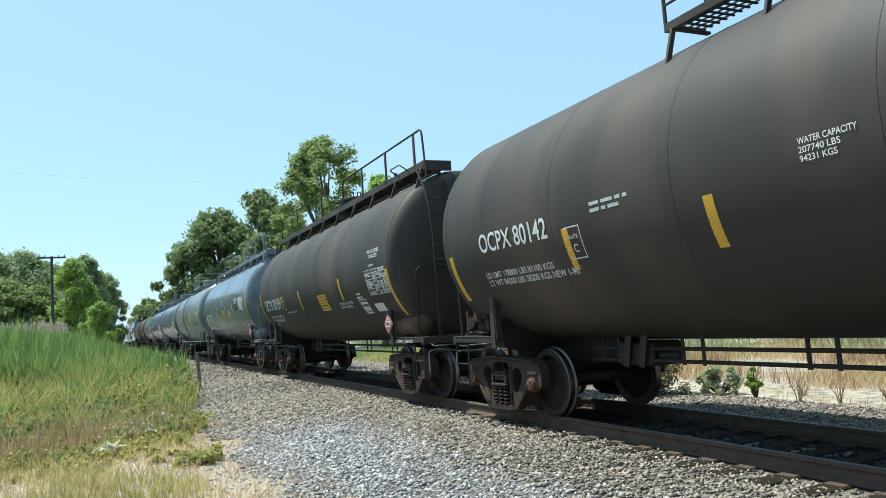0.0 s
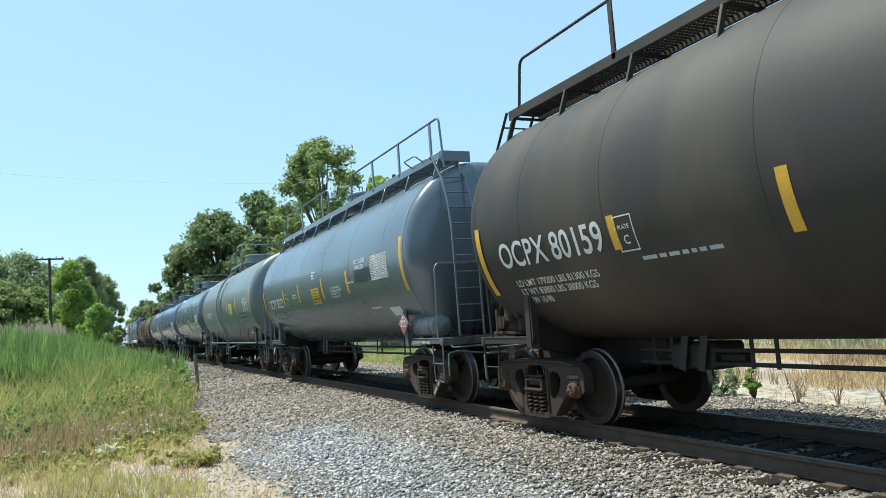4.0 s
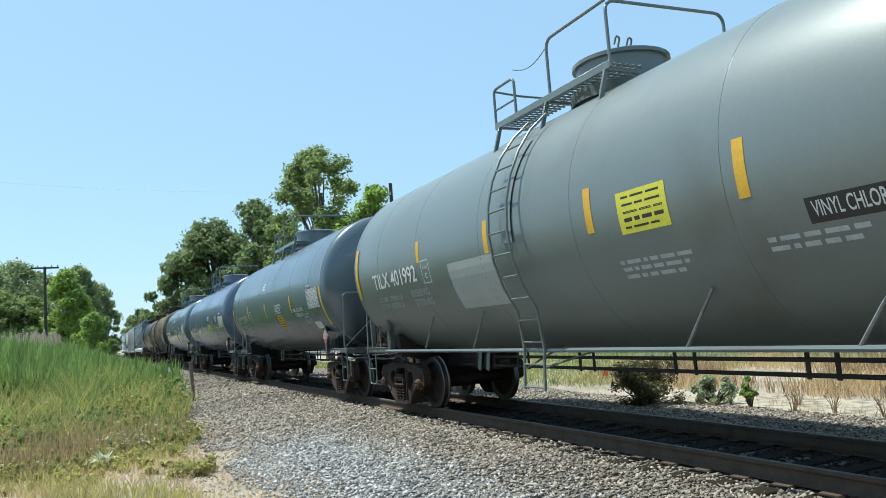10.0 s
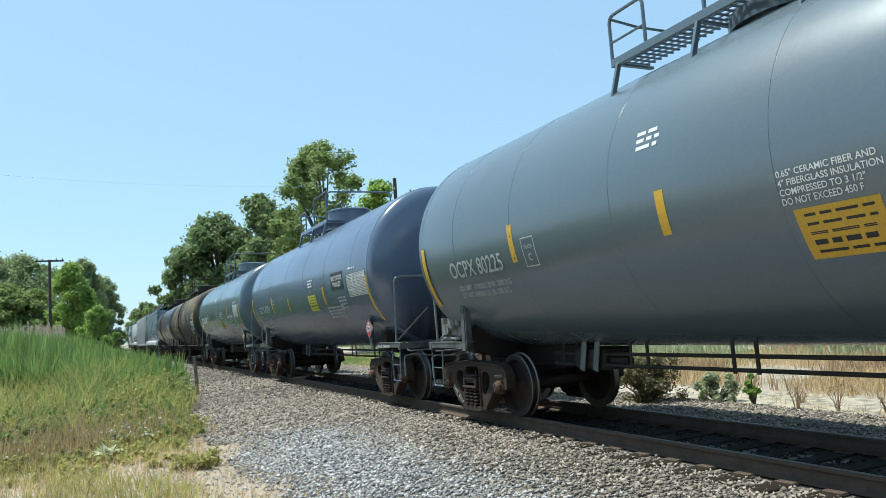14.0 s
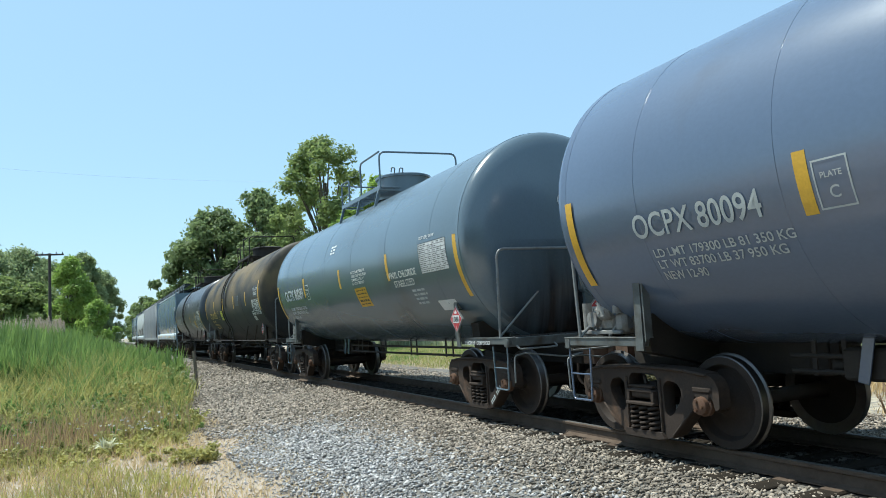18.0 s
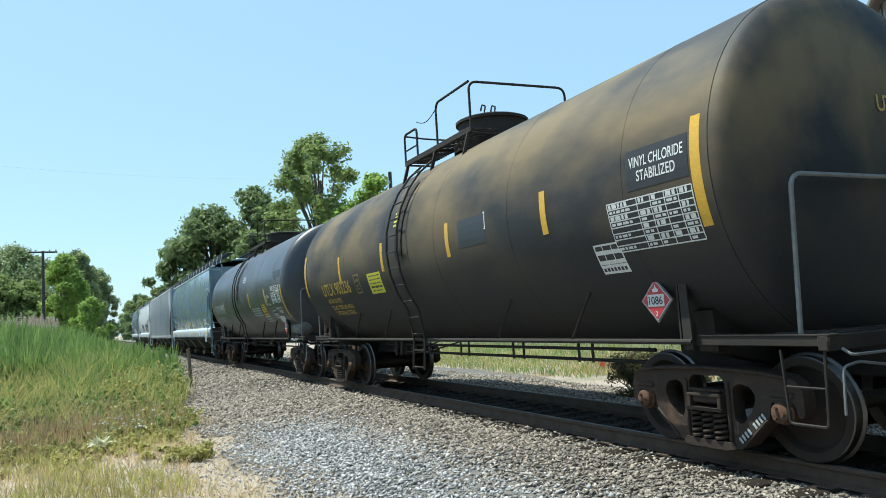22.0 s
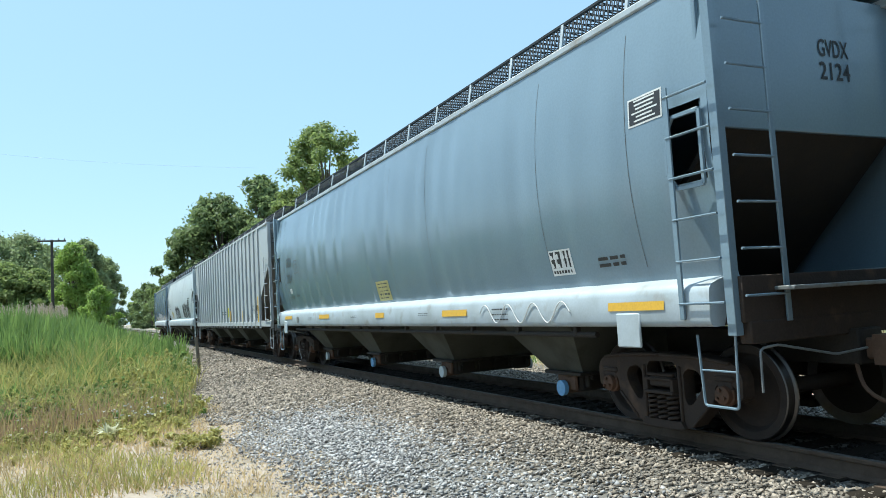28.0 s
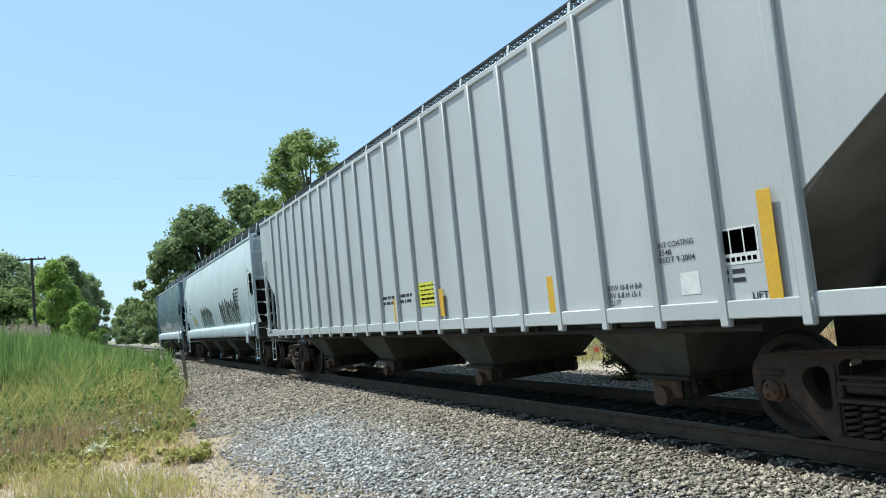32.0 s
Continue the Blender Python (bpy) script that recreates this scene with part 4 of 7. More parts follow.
    part("wall", Geo().box((ln / 2, 5, hi / 2), (ln, 10, hi), ch=0.02), M_SHED, sh)
    for i in range(15):
        part("wall_seam", Geo().box((0.3 + i * 1.15, -0.03, hi / 2), (0.07, 0.06, hi), ch=0.015), M_SHED, sh)
    for z in (4.2, 8.4, 9.3):
        part("wall_girt", Geo().box((ln / 2, -0.05, z), (ln, 0.08, 0.12), ch=0.015), M_SHEDROOF, sh)
    part("roof", Geo().slab([(-0.45, hi), (5, hi + 1.6), (10.4, hi), (10.4, hi + 0.2), (5, hi + 1.85), (-0.45, hi + 0.2)], -0.3, ln + 0.3), M_SHEDROOF, sh)
    part("gutter", Geo().box((ln / 2, -0.5, hi - 0.02), (ln + 0.6, 0.18, 0.22), ch=0.03), M_SHEDROOF, sh)
    pc = thing("parked_car", "white car parked beside the metal shed", "car", pose(24.0, 17.0, -0.36, 0, 0, 60))
    part("body", Geo().slab([(-2.1, 0.3), (-2.15, 0.7), (-2.0, 0.85), (-1.2, 0.95), (1.5, 0.95), (2.1, 0.85), (2.15, 0.35), (1.9, 0.25), (-1.9, 0.25)], -0.86, 0.86), M_CARPAINT, pc)
    part("cabin", Geo().slab([(-1.15, 0.94), (-0.5, 1.42), (0.9, 1.45), (1.55, 0.94)], -0.72, 0.72), M_CARGLASS, pc)
    part("roof", Geo().slab([(-0.5, 1.42), (-0.4, 1.46), (0.8, 1.49), (0.92, 1.44)], -0.7, 0.7), M_CARPAINT, pc)
    for a in (-1.35, 1.35):
        for k in (-1, 1):
            part("wheel", Geo().lathe([(-0.1, 0.2), (-0.1, 0.3), (-0.06, 0.32), (0.06, 0.32), (0.1, 0.3), (0.1, 0.2)], (k * 0.78, a, 0.32), "x", 18), M_INK, pc)


build_ground()
build_track()
scatter_stones()
build_meadow()
build_trees()
build_lineside()


# ---- running gear, shared by all the cars ----
AXLE, GAUGE_HALF, WHEEL_R = 0.889, 0.755, 0.483


def spring_geo():
    g, pts = Geo(), []
    for i in range(5 * 10 + 1):
        w = 2 * math.pi * i / 10
        pts.append((0.06 * math.cos(w), 0.06 * math.sin(w), 0.27 * i / 50))
    return g.tube(pts, 0.017, 6)


def wheel_geo(side):
    g = Geo()
    k = side
    prof = [(0.075, 0.001), (0.075, 0.08), (0.06, 0.11), (0.02, 0.14), (-0.02, 0.2), (-0.035, 0.28), (-0.02, 0.35), (0.02, 0.375), (0.05, 0.385), (0.058, 0.395), (0.058, WHEEL_R - 0.016)]
    back = [(-0.055, 0.385), (-0.05, 0.36), (-0.06, 0.2), (-0.07, 0.14), (-0.08, 0.0)]
    g.lathe([(k * a, r) for a, r in prof], (0, 0, 0), "x", 40, False)
    g.lathe([(k * a, r) for a, r in back], (0, 0, 0), "x", 40, False)
    g.slot = 1
    g.lathe([(k * 0.058, WHEEL_R - 0.016), (k * 0.05, WHEEL_R - 0.004), (k * -0.03, WHEEL_R), (k * -0.045, WHEEL_R + 0.024), (k * -0.065, WHEEL_R + 0.02), (k * -0.055, 0.385)],
            (0, 0, 0), "x", 40, False)
    return g


def cap_geo(side):
    g = Geo()
    g.lathe([(0, 0.11), (0.05 * side, 0.11), (0.06 * side, 0.095), (0.11 * side, 0.09), (0.12 * side, 0.075), (0.125 * side, 0)], (0, 0, 0), "x", 20)
    for i in range(3):
        w = 2 * math.pi * i / 3
        g.cyl((0.11 * side, 0.052 * math.cos(w), 0.052 * math.sin(w)), (0.145 * side, 0.052 * math.cos(w), 0.052 * math.sin(w)), 0.018, 6)
    return g


def plate_with_holes(g, loops, x0, x1):
    """A flat casting: an outline and openings in the y-z plane, given thickness along x."""
    tris = geometry.tessellate_polygon([[Vector((a, b, 0)) for a, b in q] for q in loops])
    flat = [p for q in loops for p in q]
    n = len(flat)
    f = []
    for t in tris:
        (ay, az), (by, bz), (cy, cz) = (flat[i] for i in t)
        up = (by - ay) * (cz - az) - (cy - ay) * (bz - az) > 0
        f.append(tuple(n + i for i in (t if up else t[::-1])))
        f.append(tuple(t[::-1] if up else t))
    k = 0
    for q in loops:
        m = len(q)
        for i in range(m):
            j = (i + 1) % m
            f.append((k + i, k + j, n + k + j, n + k + i))
        k += m
    g.add([(x0, a, b) for a, b in flat] + [(x1, a, b) for a, b in flat], f)


def rounded(poly, r=0.035, n=3):
    """The same outline with its corners rounded."""
    out = []
    m = len(poly)
    for i in range(m):
        a, b, c = Vector(poly[i - 1]), Vector(poly[i]), Vector(poly[(i + 1) % m])
        u, w = a - b, c - b
        q = min(r, u.length * 0.4, w.length * 0.4)
        p0, p1 = b + u.normalized() * q, b + w.normalized() * q
        for j in range(n + 1):
            k = j / n
            out.append(tuple(p0 * (1 - k) ** 2 + b * 2 * k * (1 - k) + p1 * k * k))
    return out


def side_frame_geo():
    """A cast side frame: a deep top member over two bearings, sloping braces, two windows and a spring opening."""
    g = Geo()
    right = [(0.35, 0.862), (0.70, 0.835), (0.94, 0.81), (1.06, 0.76), (1.115, 0.66), (1.105, 0.46), (1.045, 0.44), (1.02, 0.565), (0.90, 0.612), (0.76, 0.565), (0.74, 0.42), (0.62, 0.29), (0.45, 0.125), (0.35, 0.085)]
    edge = right + [(-a, b) for a, b in right[::-1]]
    window = [(0.325, 0.40), (0.325, 0.66), (0.40, 0.715), (0.54, 0.69), (0.60, 0.60), (0.55, 0.47), (0.43, 0.34), (0.36, 0.33)]
    middle = [(-0.235, 0.14), (0.235, 0.14), (0.235, 0.72), (0.18, 0.775), (-0.18, 0.775), (-0.235, 0.72)]
    loops = [rounded(edge, 0.05), rounded(window, 0.06), rounded([(-a, b) for a, b in window[::-1]], 0.06), rounded(middle, 0.03)]
    plate_with_holes(g, loops, -0.075, 0.075)
    # raised rims along the top and the braces
    for s in (-1, 1):
        g.bar((0, s * 0.0, 0.852), (0, s * 0.68, 0.828), 0.23, 0.035, ch=0.012)
        g.bar((0, s * 0.66, 0.828), (0, s * 0.97, 0.79), 0.21, 0.035, ch=0.012)
        g.bar((0, s * 0.72, 0.40), (0, s * 0.43, 0.125), 0.2, 0.03, side=(0, 0.7 * s, -0.7), ch=0.012)
        g.box((0, s * 0.275, 0.44), (0.2, 0.04, 0.58), ch=0.012)
        g.box((0, s * 0.889, 0.64), (0.19, 0.26, 0.06), ch=0.015)
        g.box((0, s * 0.889, 0.575), (0.17, 0.2, 0.09), ch=0.015)
    g.slab([(-0.33, 0.09), (-0.29, 0.15), (0.29, 0.15), (0.33, 0.09), (0.24, 0.07), (-0.24, 0.07)], -0.12, 0.12)
    return g


def bolster_geo():
    g = Geo()
    g.box((0, 0, 0.52), (2.1, 0.40, 0.17), ch=0.03)
    g.box((0, 0, 0.68), (0.9, 0.36, 0.2), ch=0.03)
    for s in (-1, 1):
        g.box((s * 1.1, 0, 0.53), (0.1, 0.34, 0.12), ch=0.02)
        g.box((s * 1.13, 0, 0.60), (0.05, 0.4, 0.03), ch=0.01)
    return g


def brake_geo():
    g = Geo()
    for s in (-1, 1):
        g.bar((-0.85, s * 0.36, 0.36), (0.85, s * 0.36, 0.36), 0.05, 0.09)
        for k in (-1, 1):
            g.box((k * 0.75, s * 0.41, 0.42), (0.1, 0.07, 0.3), ch=0.02)
    g.tube([(-0.25, -0.36, 0.36), (-0.25, 0.36, 0.36)], 0.025, 6)
    return g


TRUCK = {}


def truck(car, y):
    """Side frames, springs, bolster and two wheelsets under a car. Returns the wheelsets."""
    if not TRUCK:
        TRUCK.update(wedge=Geo().box((0, 0, 0.475), (0.2, 0.46, 0.035), ch=0.008).box((0, -0.2, 0.55), (0.16, 0.05, 0.14)).box((0, 0.2, 0.55), (0.16, 0.05, 0.14)).box((0, 0, 0.615), (0.17, 0.42, 0.03)).mesh("friction_wedge", M_TRUCK), frame=side_frame_geo().mesh("side_frame", M_TRUCK), spring=spring_geo().mesh("spring", M_TRUCK), bolster=bolster_geo().mesh("bolster", M_TRUCK),
                     brake=brake_geo().mesh("brake_beam", M_STEEL), axle=Geo().lathe([(-1.1, 0.0), (-1.1, 0.075), (-0.9, 0.075), (-0.88, 0.1), (-0.62, 0.1), (-0.58, 0.08), (0.58, 0.08), (0.62, 0.1), (0.88, 0.1),
                     (0.9, 0.075), (1.1, 0.075), (1.1, 0.0)], (0, 0, 0), "x", 18).mesh("axle", M_WHEEL),
                     wl=wheel_geo(-1).mesh("wheel", [M_WHEEL, M_TREAD]), wr=wheel_geo(1).mesh("wheel", [M_WHEEL, M_TREAD]), cl=cap_geo(-1).mesh("bearing_cap", M_CAP), cr=cap_geo(1).mesh("bearing_cap", M_CAP))
    k = TRUCK
    part("truck_bolster", k["bolster"], None, car, at=pose(0, y, 0.03))
    part("brake_beam", k["brake"], None, car, at=pose(0, y, 0))
    for s in (-1, 1):
        fr = part("truck_side_frame", k["frame"], None, car, "rust-brown cast steel side frame", at=pose(s * 1.03, y, 0))
        for a, b in ((-0.15, 0.07), (0.0, 0.07), (0.15, 0.07), (-0.08, -0.04), (0.08, -0.04)):
            part("spring", k["spring"], None, fr, at=pose(s * b, a, 0.15))
        part("friction_wedge", k["wedge"], None, fr, at=pose(s * 0.06, 0, -0.03))
    sets = []
    for a in (-AXLE, AXLE):
        ws = part("wheelset", k["axle"], None, car, "steel wheels with a worn bright tread", at=pose(0, y + a, WHEEL_R))
        part("wheel", k["wl"], None, ws, at=pose(-GAUGE_HALF, 0, 0))
        part("wheel", k["wr"], None, ws, at=pose(GAUGE_HALF, 0, 0))
        part("bearing_cap", k["cl"], None, ws, at=pose(-1.05, 0, 0))
        part("bearing_cap", k["cr"], None, ws, at=pose(1.05, 0, 0))
        sets.append((ws, y + a))
    return sets


def coupler_geo(y, s):
    """The coupler at the car's end y; s is -1 at the front."""
    g = Geo()
    g.box((0, y + s * 0.10, 0.88), (0.16, 0.5, 0.2), ch=0.02)
    g.slab_y([(-0.2, 0.74), (0.12, 0.74), (0.2, 0.8), (0.2, 0.97), (0.12, 1.02), (-0.2, 1.02)], y + s * 0.30, y + s * 0.55)
    g.slab_y([(0.06, 0.75), (0.2, 0.77), (0.2, 1.0), (0.06, 1.02)], y + s * 0.5, y + s * 0.66)
    g.tube(soft_path([(-0.12, y + s * 0.05, 0.8), (-0.3, y + s * 0.25, 0.5), (-0.22, y + s * 0.55, 0.36), (-0.1, y + s * 0.68, 0.42)], 0.15), 0.02, 8)
    return g


def grab_geo(p0, p1, out, r=0.013):
    """A bent grab bar between two points, standing off by out."""
    p0, p1, o = Vector(p0), Vector(p1), Vector(out)
    return Geo().tube(soft_path([p0, p0 + o, p1 + o, p1], 0.05), r, 6)


def stirrup_geo(x, y, z, w, drop):
    g = Geo()
    g.tube(soft_path([(x, y - w / 2, z), (x, y - w / 2 + 0.03, z - drop), (x, y + w / 2 - 0.03, z - drop), (x, y + w / 2, z)], 0.04), 0.014, 6)
    g.tube([(x, y - w / 2 + 0.015, z - drop * 0.5), (x, y + w / 2 - 0.015, z - drop * 0.5)], 0.011, 6)
    return g


def wheel_hand_geo(c, r):
    g = Geo()
    c = Vector(c)
    g.tube([c + Vector((r * math.cos(w), 0, r * math.sin(w))) for w in np.linspace(0, 2 * math.pi, 24, endpoint=False)], 0.016, 6, closed=True)
    for i in range(5):
        w = 2 * math.pi * i / 5
        g.tube([c + Vector((0, 0.05, 0)), c + Vector((r * math.cos(w), 0, r * math.sin(w)))], 0.012, 6)
    g.cyl(c + Vector((0, -0.01, 0)), c + Vector((0, 0.12, 0)), 0.035, 10)
    return g


# ---- tank cars ----
TANK_R, TANK_Z, HEAD = 1.70, 2.74, 0.40


def on_tank(y0, z0, a, b, off=0.012):
    """A point of the near flank: a metres towards the front and b up round the shell from (y0, z0)."""
    th = math.asin(max(-1, min(1, (z0 - TANK_Z) / TANK_R))) + b / TANK_R
    r = TANK_R + off
    return Vector((-r * math.cos(th), y0 - a, TANK_Z + r * math.sin(th)))


def shell_prof(half):
    """Half profile (along, radius) of a jacketed tank with domed ends."""
    e, pts = HEAD, []
    for i in range(13):
        w = math.pi / 2 * i / 12
        c, s = math.cos(w) ** (2 / 2.7), math.sin(w) ** (2 / 2.7)
        pts.append((half + e * c, TANK_R * s))
    pts[0] = (half + e, 0.0)
    full = [(-a, r) for a, r in pts]
    for i in range(1, 12):
        full.append((-half + 2 * half * i / 12, TANK_R))
    return full + pts[::-1]


def tank_car(label, paint, s0, tc=11.24, shell=6.19, style="platform", ladder=None, fittings=None, side_rail=False, reservoir=False, seams=(-5.4, -3.2, -1.0, 1.2, 3.4, 5.2), dome_y=-0.13, radius=1.70, middle=2.74):
    global TANK_R, TANK_Z
    TANK_R, TANK_Z = radius, middle
    half = shell + 0.70
    seams = [y * shell / 6.5 for y in seams]
    fittings = fittings or paint
    car = thing("tank_car", label, "tank car", pose(TRACK, s0, 0), group="train of freight cars")
    g = Geo().lathe(shell_prof(shell), (0, 0, TANK_Z), "y", 72)
    tank = part("tank_shell", g, paint, car)
    for y in seams:
        part("weld_band", Geo().lathe([(-0.016, TANK_R - 0.004), (-0.01, TANK_R + 0.003), (0.01, TANK_R + 0.003), (0.016, TANK_R - 0.004)], (0, y, TANK_Z), "y", 72), paint, tank)
    for s in (-1, 1):
        part("jacket_flange", Geo().lathe([(-0.05, TANK_R - 0.002), (-0.05, TANK_R + 0.002), (0.05, TANK_R + 0.002), (0.05, TANK_R - 0.002)], (0, s * (shell - 0.02), TANK_Z), "y", 72), paint, tank)
    # dome housing on top
    top = TANK_Z + TANK_R
    g = Geo().lathe([(top - 0.12, 0.62), (top + 0.42, 0.62), (top + 0.42, 0.665), (top + 0.47, 0.665), (top + 0.50, 0.6), (top + 0.53, 0.0)], (0, dome_y, 0), "z", 32)
    dome = part("dome_housing", g, fittings, car)
    part("dome_base_ring", Geo().lathe([(top - 0.1, 0.72), (top + 0.06, 0.72), (top + 0.06, 0.6)], (0, dome_y, 0), "z", 32), fittings, dome)
    for k in (-1, 1):
        part("hinge", Geo().tube(soft_path([(k * 0.1 - 0.4, dome_y - 0.5, top + 0.5), (k * 0.1 - 0.4, dome_y - 0.55, top + 0.6), (k * 0.1 - 0.3, dome_y - 0.5, top + 0.6), (k * 0.1 - 0.3, dome_y - 0.45, top + 0.5)], 0.03), 0.014, 6), fittings, dome)
    # ends: stub sill, bolster, platform, coupler, rails, steps
    for s in (-1, 1):
        ty = s * tc / 2
        g = Geo()
        g.box((0, s * (half - 1.35), 0.90), (0.36, 2.9, 0.34), ch=0.015)
        g.slab([(s * (half - 2.9), 1.07), (s * (half - 0.1), 1.07), (s * (half - 0.1), 1.0), (s * (half - 2.9), 0.74)], -0.16, 0.16)
        part("stub_sill", g, M_STEEL, car)
        g = Geo()
        for k in (-1, 1):
            g.slab_y([(k * 0.15, 0.78), (k * 1.16, 1.02), (k * 1.2, 1.42), (k * 1.05, 1.45), (k * 0.6, 1.15), (k * 0.15, 1.05)], ty - 0.12, ty + 0.12)
        part("body_bolster", g, M_STEEL, car)
        g = Geo()
        g.box((0, s * (half - 0.06), 1.12), (2.7, 0.1, 0.13), ch=0.01)
        part("end_sill", g, M_GRIMY if fittings in (M_GREY, M_SAGE, M_SLATE, M_BLUE, M_TEAL) else fittings, car)
        g = Geo()
        for i in range(9):
            x = -1.2 + 2.4 * i / 8
            g.bar((x, s * (half - 0.62), 1.19), (x, s * (half - 0.05), 1.19), 0.03, 0.025)
        for i in range(4):
            yy = s * (half - 0.1 - 0.16 * i)
            g.bar((-1.25, yy, 1.185), (1.25, yy, 1.185), 0.02, 0.02)
        part("end_platform", g, M_STEEL, car, "dark steel grating platform")
        part("coupler", coupler_geo(s * (half - 0.1), s), M_RUST, car, "rusty coupler and air hose")
        for k in (-1, 1):
            g = Geo()
            g.box((k * 1.31, s * (half - 0.75), 1.14), (0.06, 1.5, 0.10), ch=0.008)
            g.box((k * 1.28, s * (half - 0.75), 1.185), (0.14, 1.5, 0.015), ch=0.004)
            part("side_channel", g, M_GRIMY if fittings in (M_GREY, M_SAGE, M_SLATE, M_BLUE, M_TEAL) else fittings, car)
            g = Geo()
            yb = s * (half - 1.48)
            g.slab([(yb - 0.06, 1.05), (yb + 0.06, 1.05), (yb + 0.05 - s * 0.03, 2.02), (yb - 0.05 - s * 0.03, 2.02)], k * 1.38, k * 1.40)
            g.slab([(yb - 0.1, 1.95), (yb + 0.06, 1.95), (yb + 0.06, 2.03), (yb - 0.1, 2.03)], k * 1.25, k * 1.40)
            g.slab_y([(k * 1.3, 1.2), (k * 1.395, 1.15), (k * 1.395, 1.98), (k * 1.3, 2.0)], yb - 0.1 * s - 0.01, yb - 0.1 * s + 0.01)
            part("placard_bracket", g, M_GRIMY if fittings in (M_GREY, M_SAGE, M_SLATE, M_BLUE, M_TEAL) else fittings, car)
            part("sill_step", stirrup_geo(k * 1.32, s * (half - 0.28), 1.06, 0.42, 0.62), fittings if fittings not in (M_BLACK, M_DIRTY) else M_STEEL, car)
            part("grab_iron", grab_geo((k * 0.55, s * (half + 0.0), 1.07), (k * 1.2, s * (half + 0.0), 1.07), (0, s * 0.08, -0.05)), M_GALV, car)
        # the bent rail round the platform
        z1 = 2.5
        yr = shell + HEAD + 0.07
        z1 = 2.55 if style == "sage" else 2.5
        rail = Geo().tube(soft_path([(-1.3, s * (yr - 0.06), 1.15), (-1.3, s * yr, z1), (1.3, s * yr, z1), (1.3, s * (yr - 0.06), 1.15)], 0.14, 5), 0.021, 8)
        if paint is M_SAGE:
            for k in (-1, 1):
                g = Geo().tube(soft_path([(k * 1.33, s * (half - 0.86), 1.1), (k * 1.31, s * (half - 0.76), 2.33), (k * 1.31, s * (yr - 0.02), 2.33)], 0.07, 4), 0.017, 7)
                part("corner_grab_rail", g, M_GALV, car)
                g = Geo().tube(soft_path([(k * 1.33, s * (half - 0.06), 1.02), (k * 1.28, s * (half + 0.02), 2.32), (k * 1.16, s * (half + 0.03), 2.34)], 0.05, 4), 0.017, 7)
                g.bar((k * 1.16, s * (half - 0.02), 1.05), (k * 1.14, s * (half + 0.02), 2.34), 0.075, 0.02, side=(0, 1, 0))
                part("corner_post_rail", g, M_GALV, car)
        if style in ("platform",):
            rail.tube([(-1.3, s * (half - 0.3), 1.2), (-0.55, s * (half - 0.35), 1.85)], 0.016, 6)
        part("end_handrail", rail, M_GALV if fittings not in (M_BLACK, M_DIRTY, M_GRAPH) else M_STEEL, car)
        part("uncoupling_lever", Geo().tube(soft_path([(-1.28, s * (half + 0.03), 0.55), (-1.28, s * (half + 0.05), 0.93), (-1.1, s * (half + 0.06), 0.96), (-0.45, s * (half + 0.1), 0.86), (-0.2, s * (half + 0.2), 0.9)], 0.05), 0.012, 6), M_GALV, car)
    # brake gear
    f = 1 if paint in (M_SAGE, M_DIRTY) else -1
    g = wheel_hand_geo((0.35, f * (half - 0.12), 2.0), 0.27)
    part("hand_brake_wheel", g, fittings, car)
    part("hand_brake_box", Geo().box((0.35, f * (half - 0.32), 2.0), (0.34, 0.22, 0.4), ch=0.05), fittings, car)
    part("hand_brake_post", Geo().bar((0.35, f * (half - 0.3), 1.15), (0.35, f * (half - 0.3), 1.85), 0.2, 0.06, side=(0, 1, 0)), fittings, car)
    if reservoir:
        g = Geo().lathe([(-0.55, 0.0), (-0.52, 0.13), (-0.46, 0.195), (0.46, 0.195), (0.52, 0.13), (0.55, 0.0)], (-1.12, -(half - 0.95), 1.41), "y", 24)
        for a in (-0.28, 0.28):
            g.lathe([(-0.03, 0.204), (0.03, 0.204)], (-1.12, -(half - 0.95) + a, 1.41), "y", 24)
            g.box((-1.12, -(half - 0.95) + a, 1.20), (0.2, 0.06, 0.08))
        part("air_reservoir", g, (M_RUST if fittings is M_BLACK else M_HEND if fittings is M_STEEL else M_GALV), car, "dusty air reservoir cylinder")
    g = Geo()
    yv = half - 0.5
    g.box((-0.95, yv, 1.4), (0.3, 0.4, 0.3), ch=0.04)
    g.box((-1.1, yv - 0.1, 1.52), (0.2, 0.22, 0.26), ch=0.04)
    g.box((-1.02, yv - 0.34, 1.36), (0.24, 0.2, 0.26), ch=0.05)
    g.box((-1.0, yv + 0.02, 1.24), (0.3, 0.8, 0.05), ch=0.01)
    g.cyl((-1.16, yv - 0.36, 1.46), (-1.16, yv - 0.36, 1.62), 0.06, 10)
    for a in (-0.05, 0.05):
        g.cyl((-1.21, yv - 0.1 + a, 1.48), (-1.16, yv - 0.1 + a, 1.48), 0.025, 8)
    g.cyl((-1.18, yv + 0.12, 1.4), (-0.95, yv + 0.12, 1.4), 0.1, 12)
    g.cyl((-1.1, yv + 0.3, 1.25), (-1.1, yv + 0.3, 1.6), 0.06, 10)
    for a in (-0.25, 0.0, 0.3):
        g.tube(soft_path([(-1.05, yv + a, 1.35), (-1.15, yv + a + 0.1, 1.2), (-1.0, yv + a * 0.4, 1.16), (-0.7, yv + a, 1.2)], 0.05), 0.022, 6)
    part("brake_valve", g, M_VALVE if style == "platform" and fittings is not M_BLACK else M_TRUCK, car, "weathered brake valve with pipes")
    # pipes under the belly
    g = Geo()
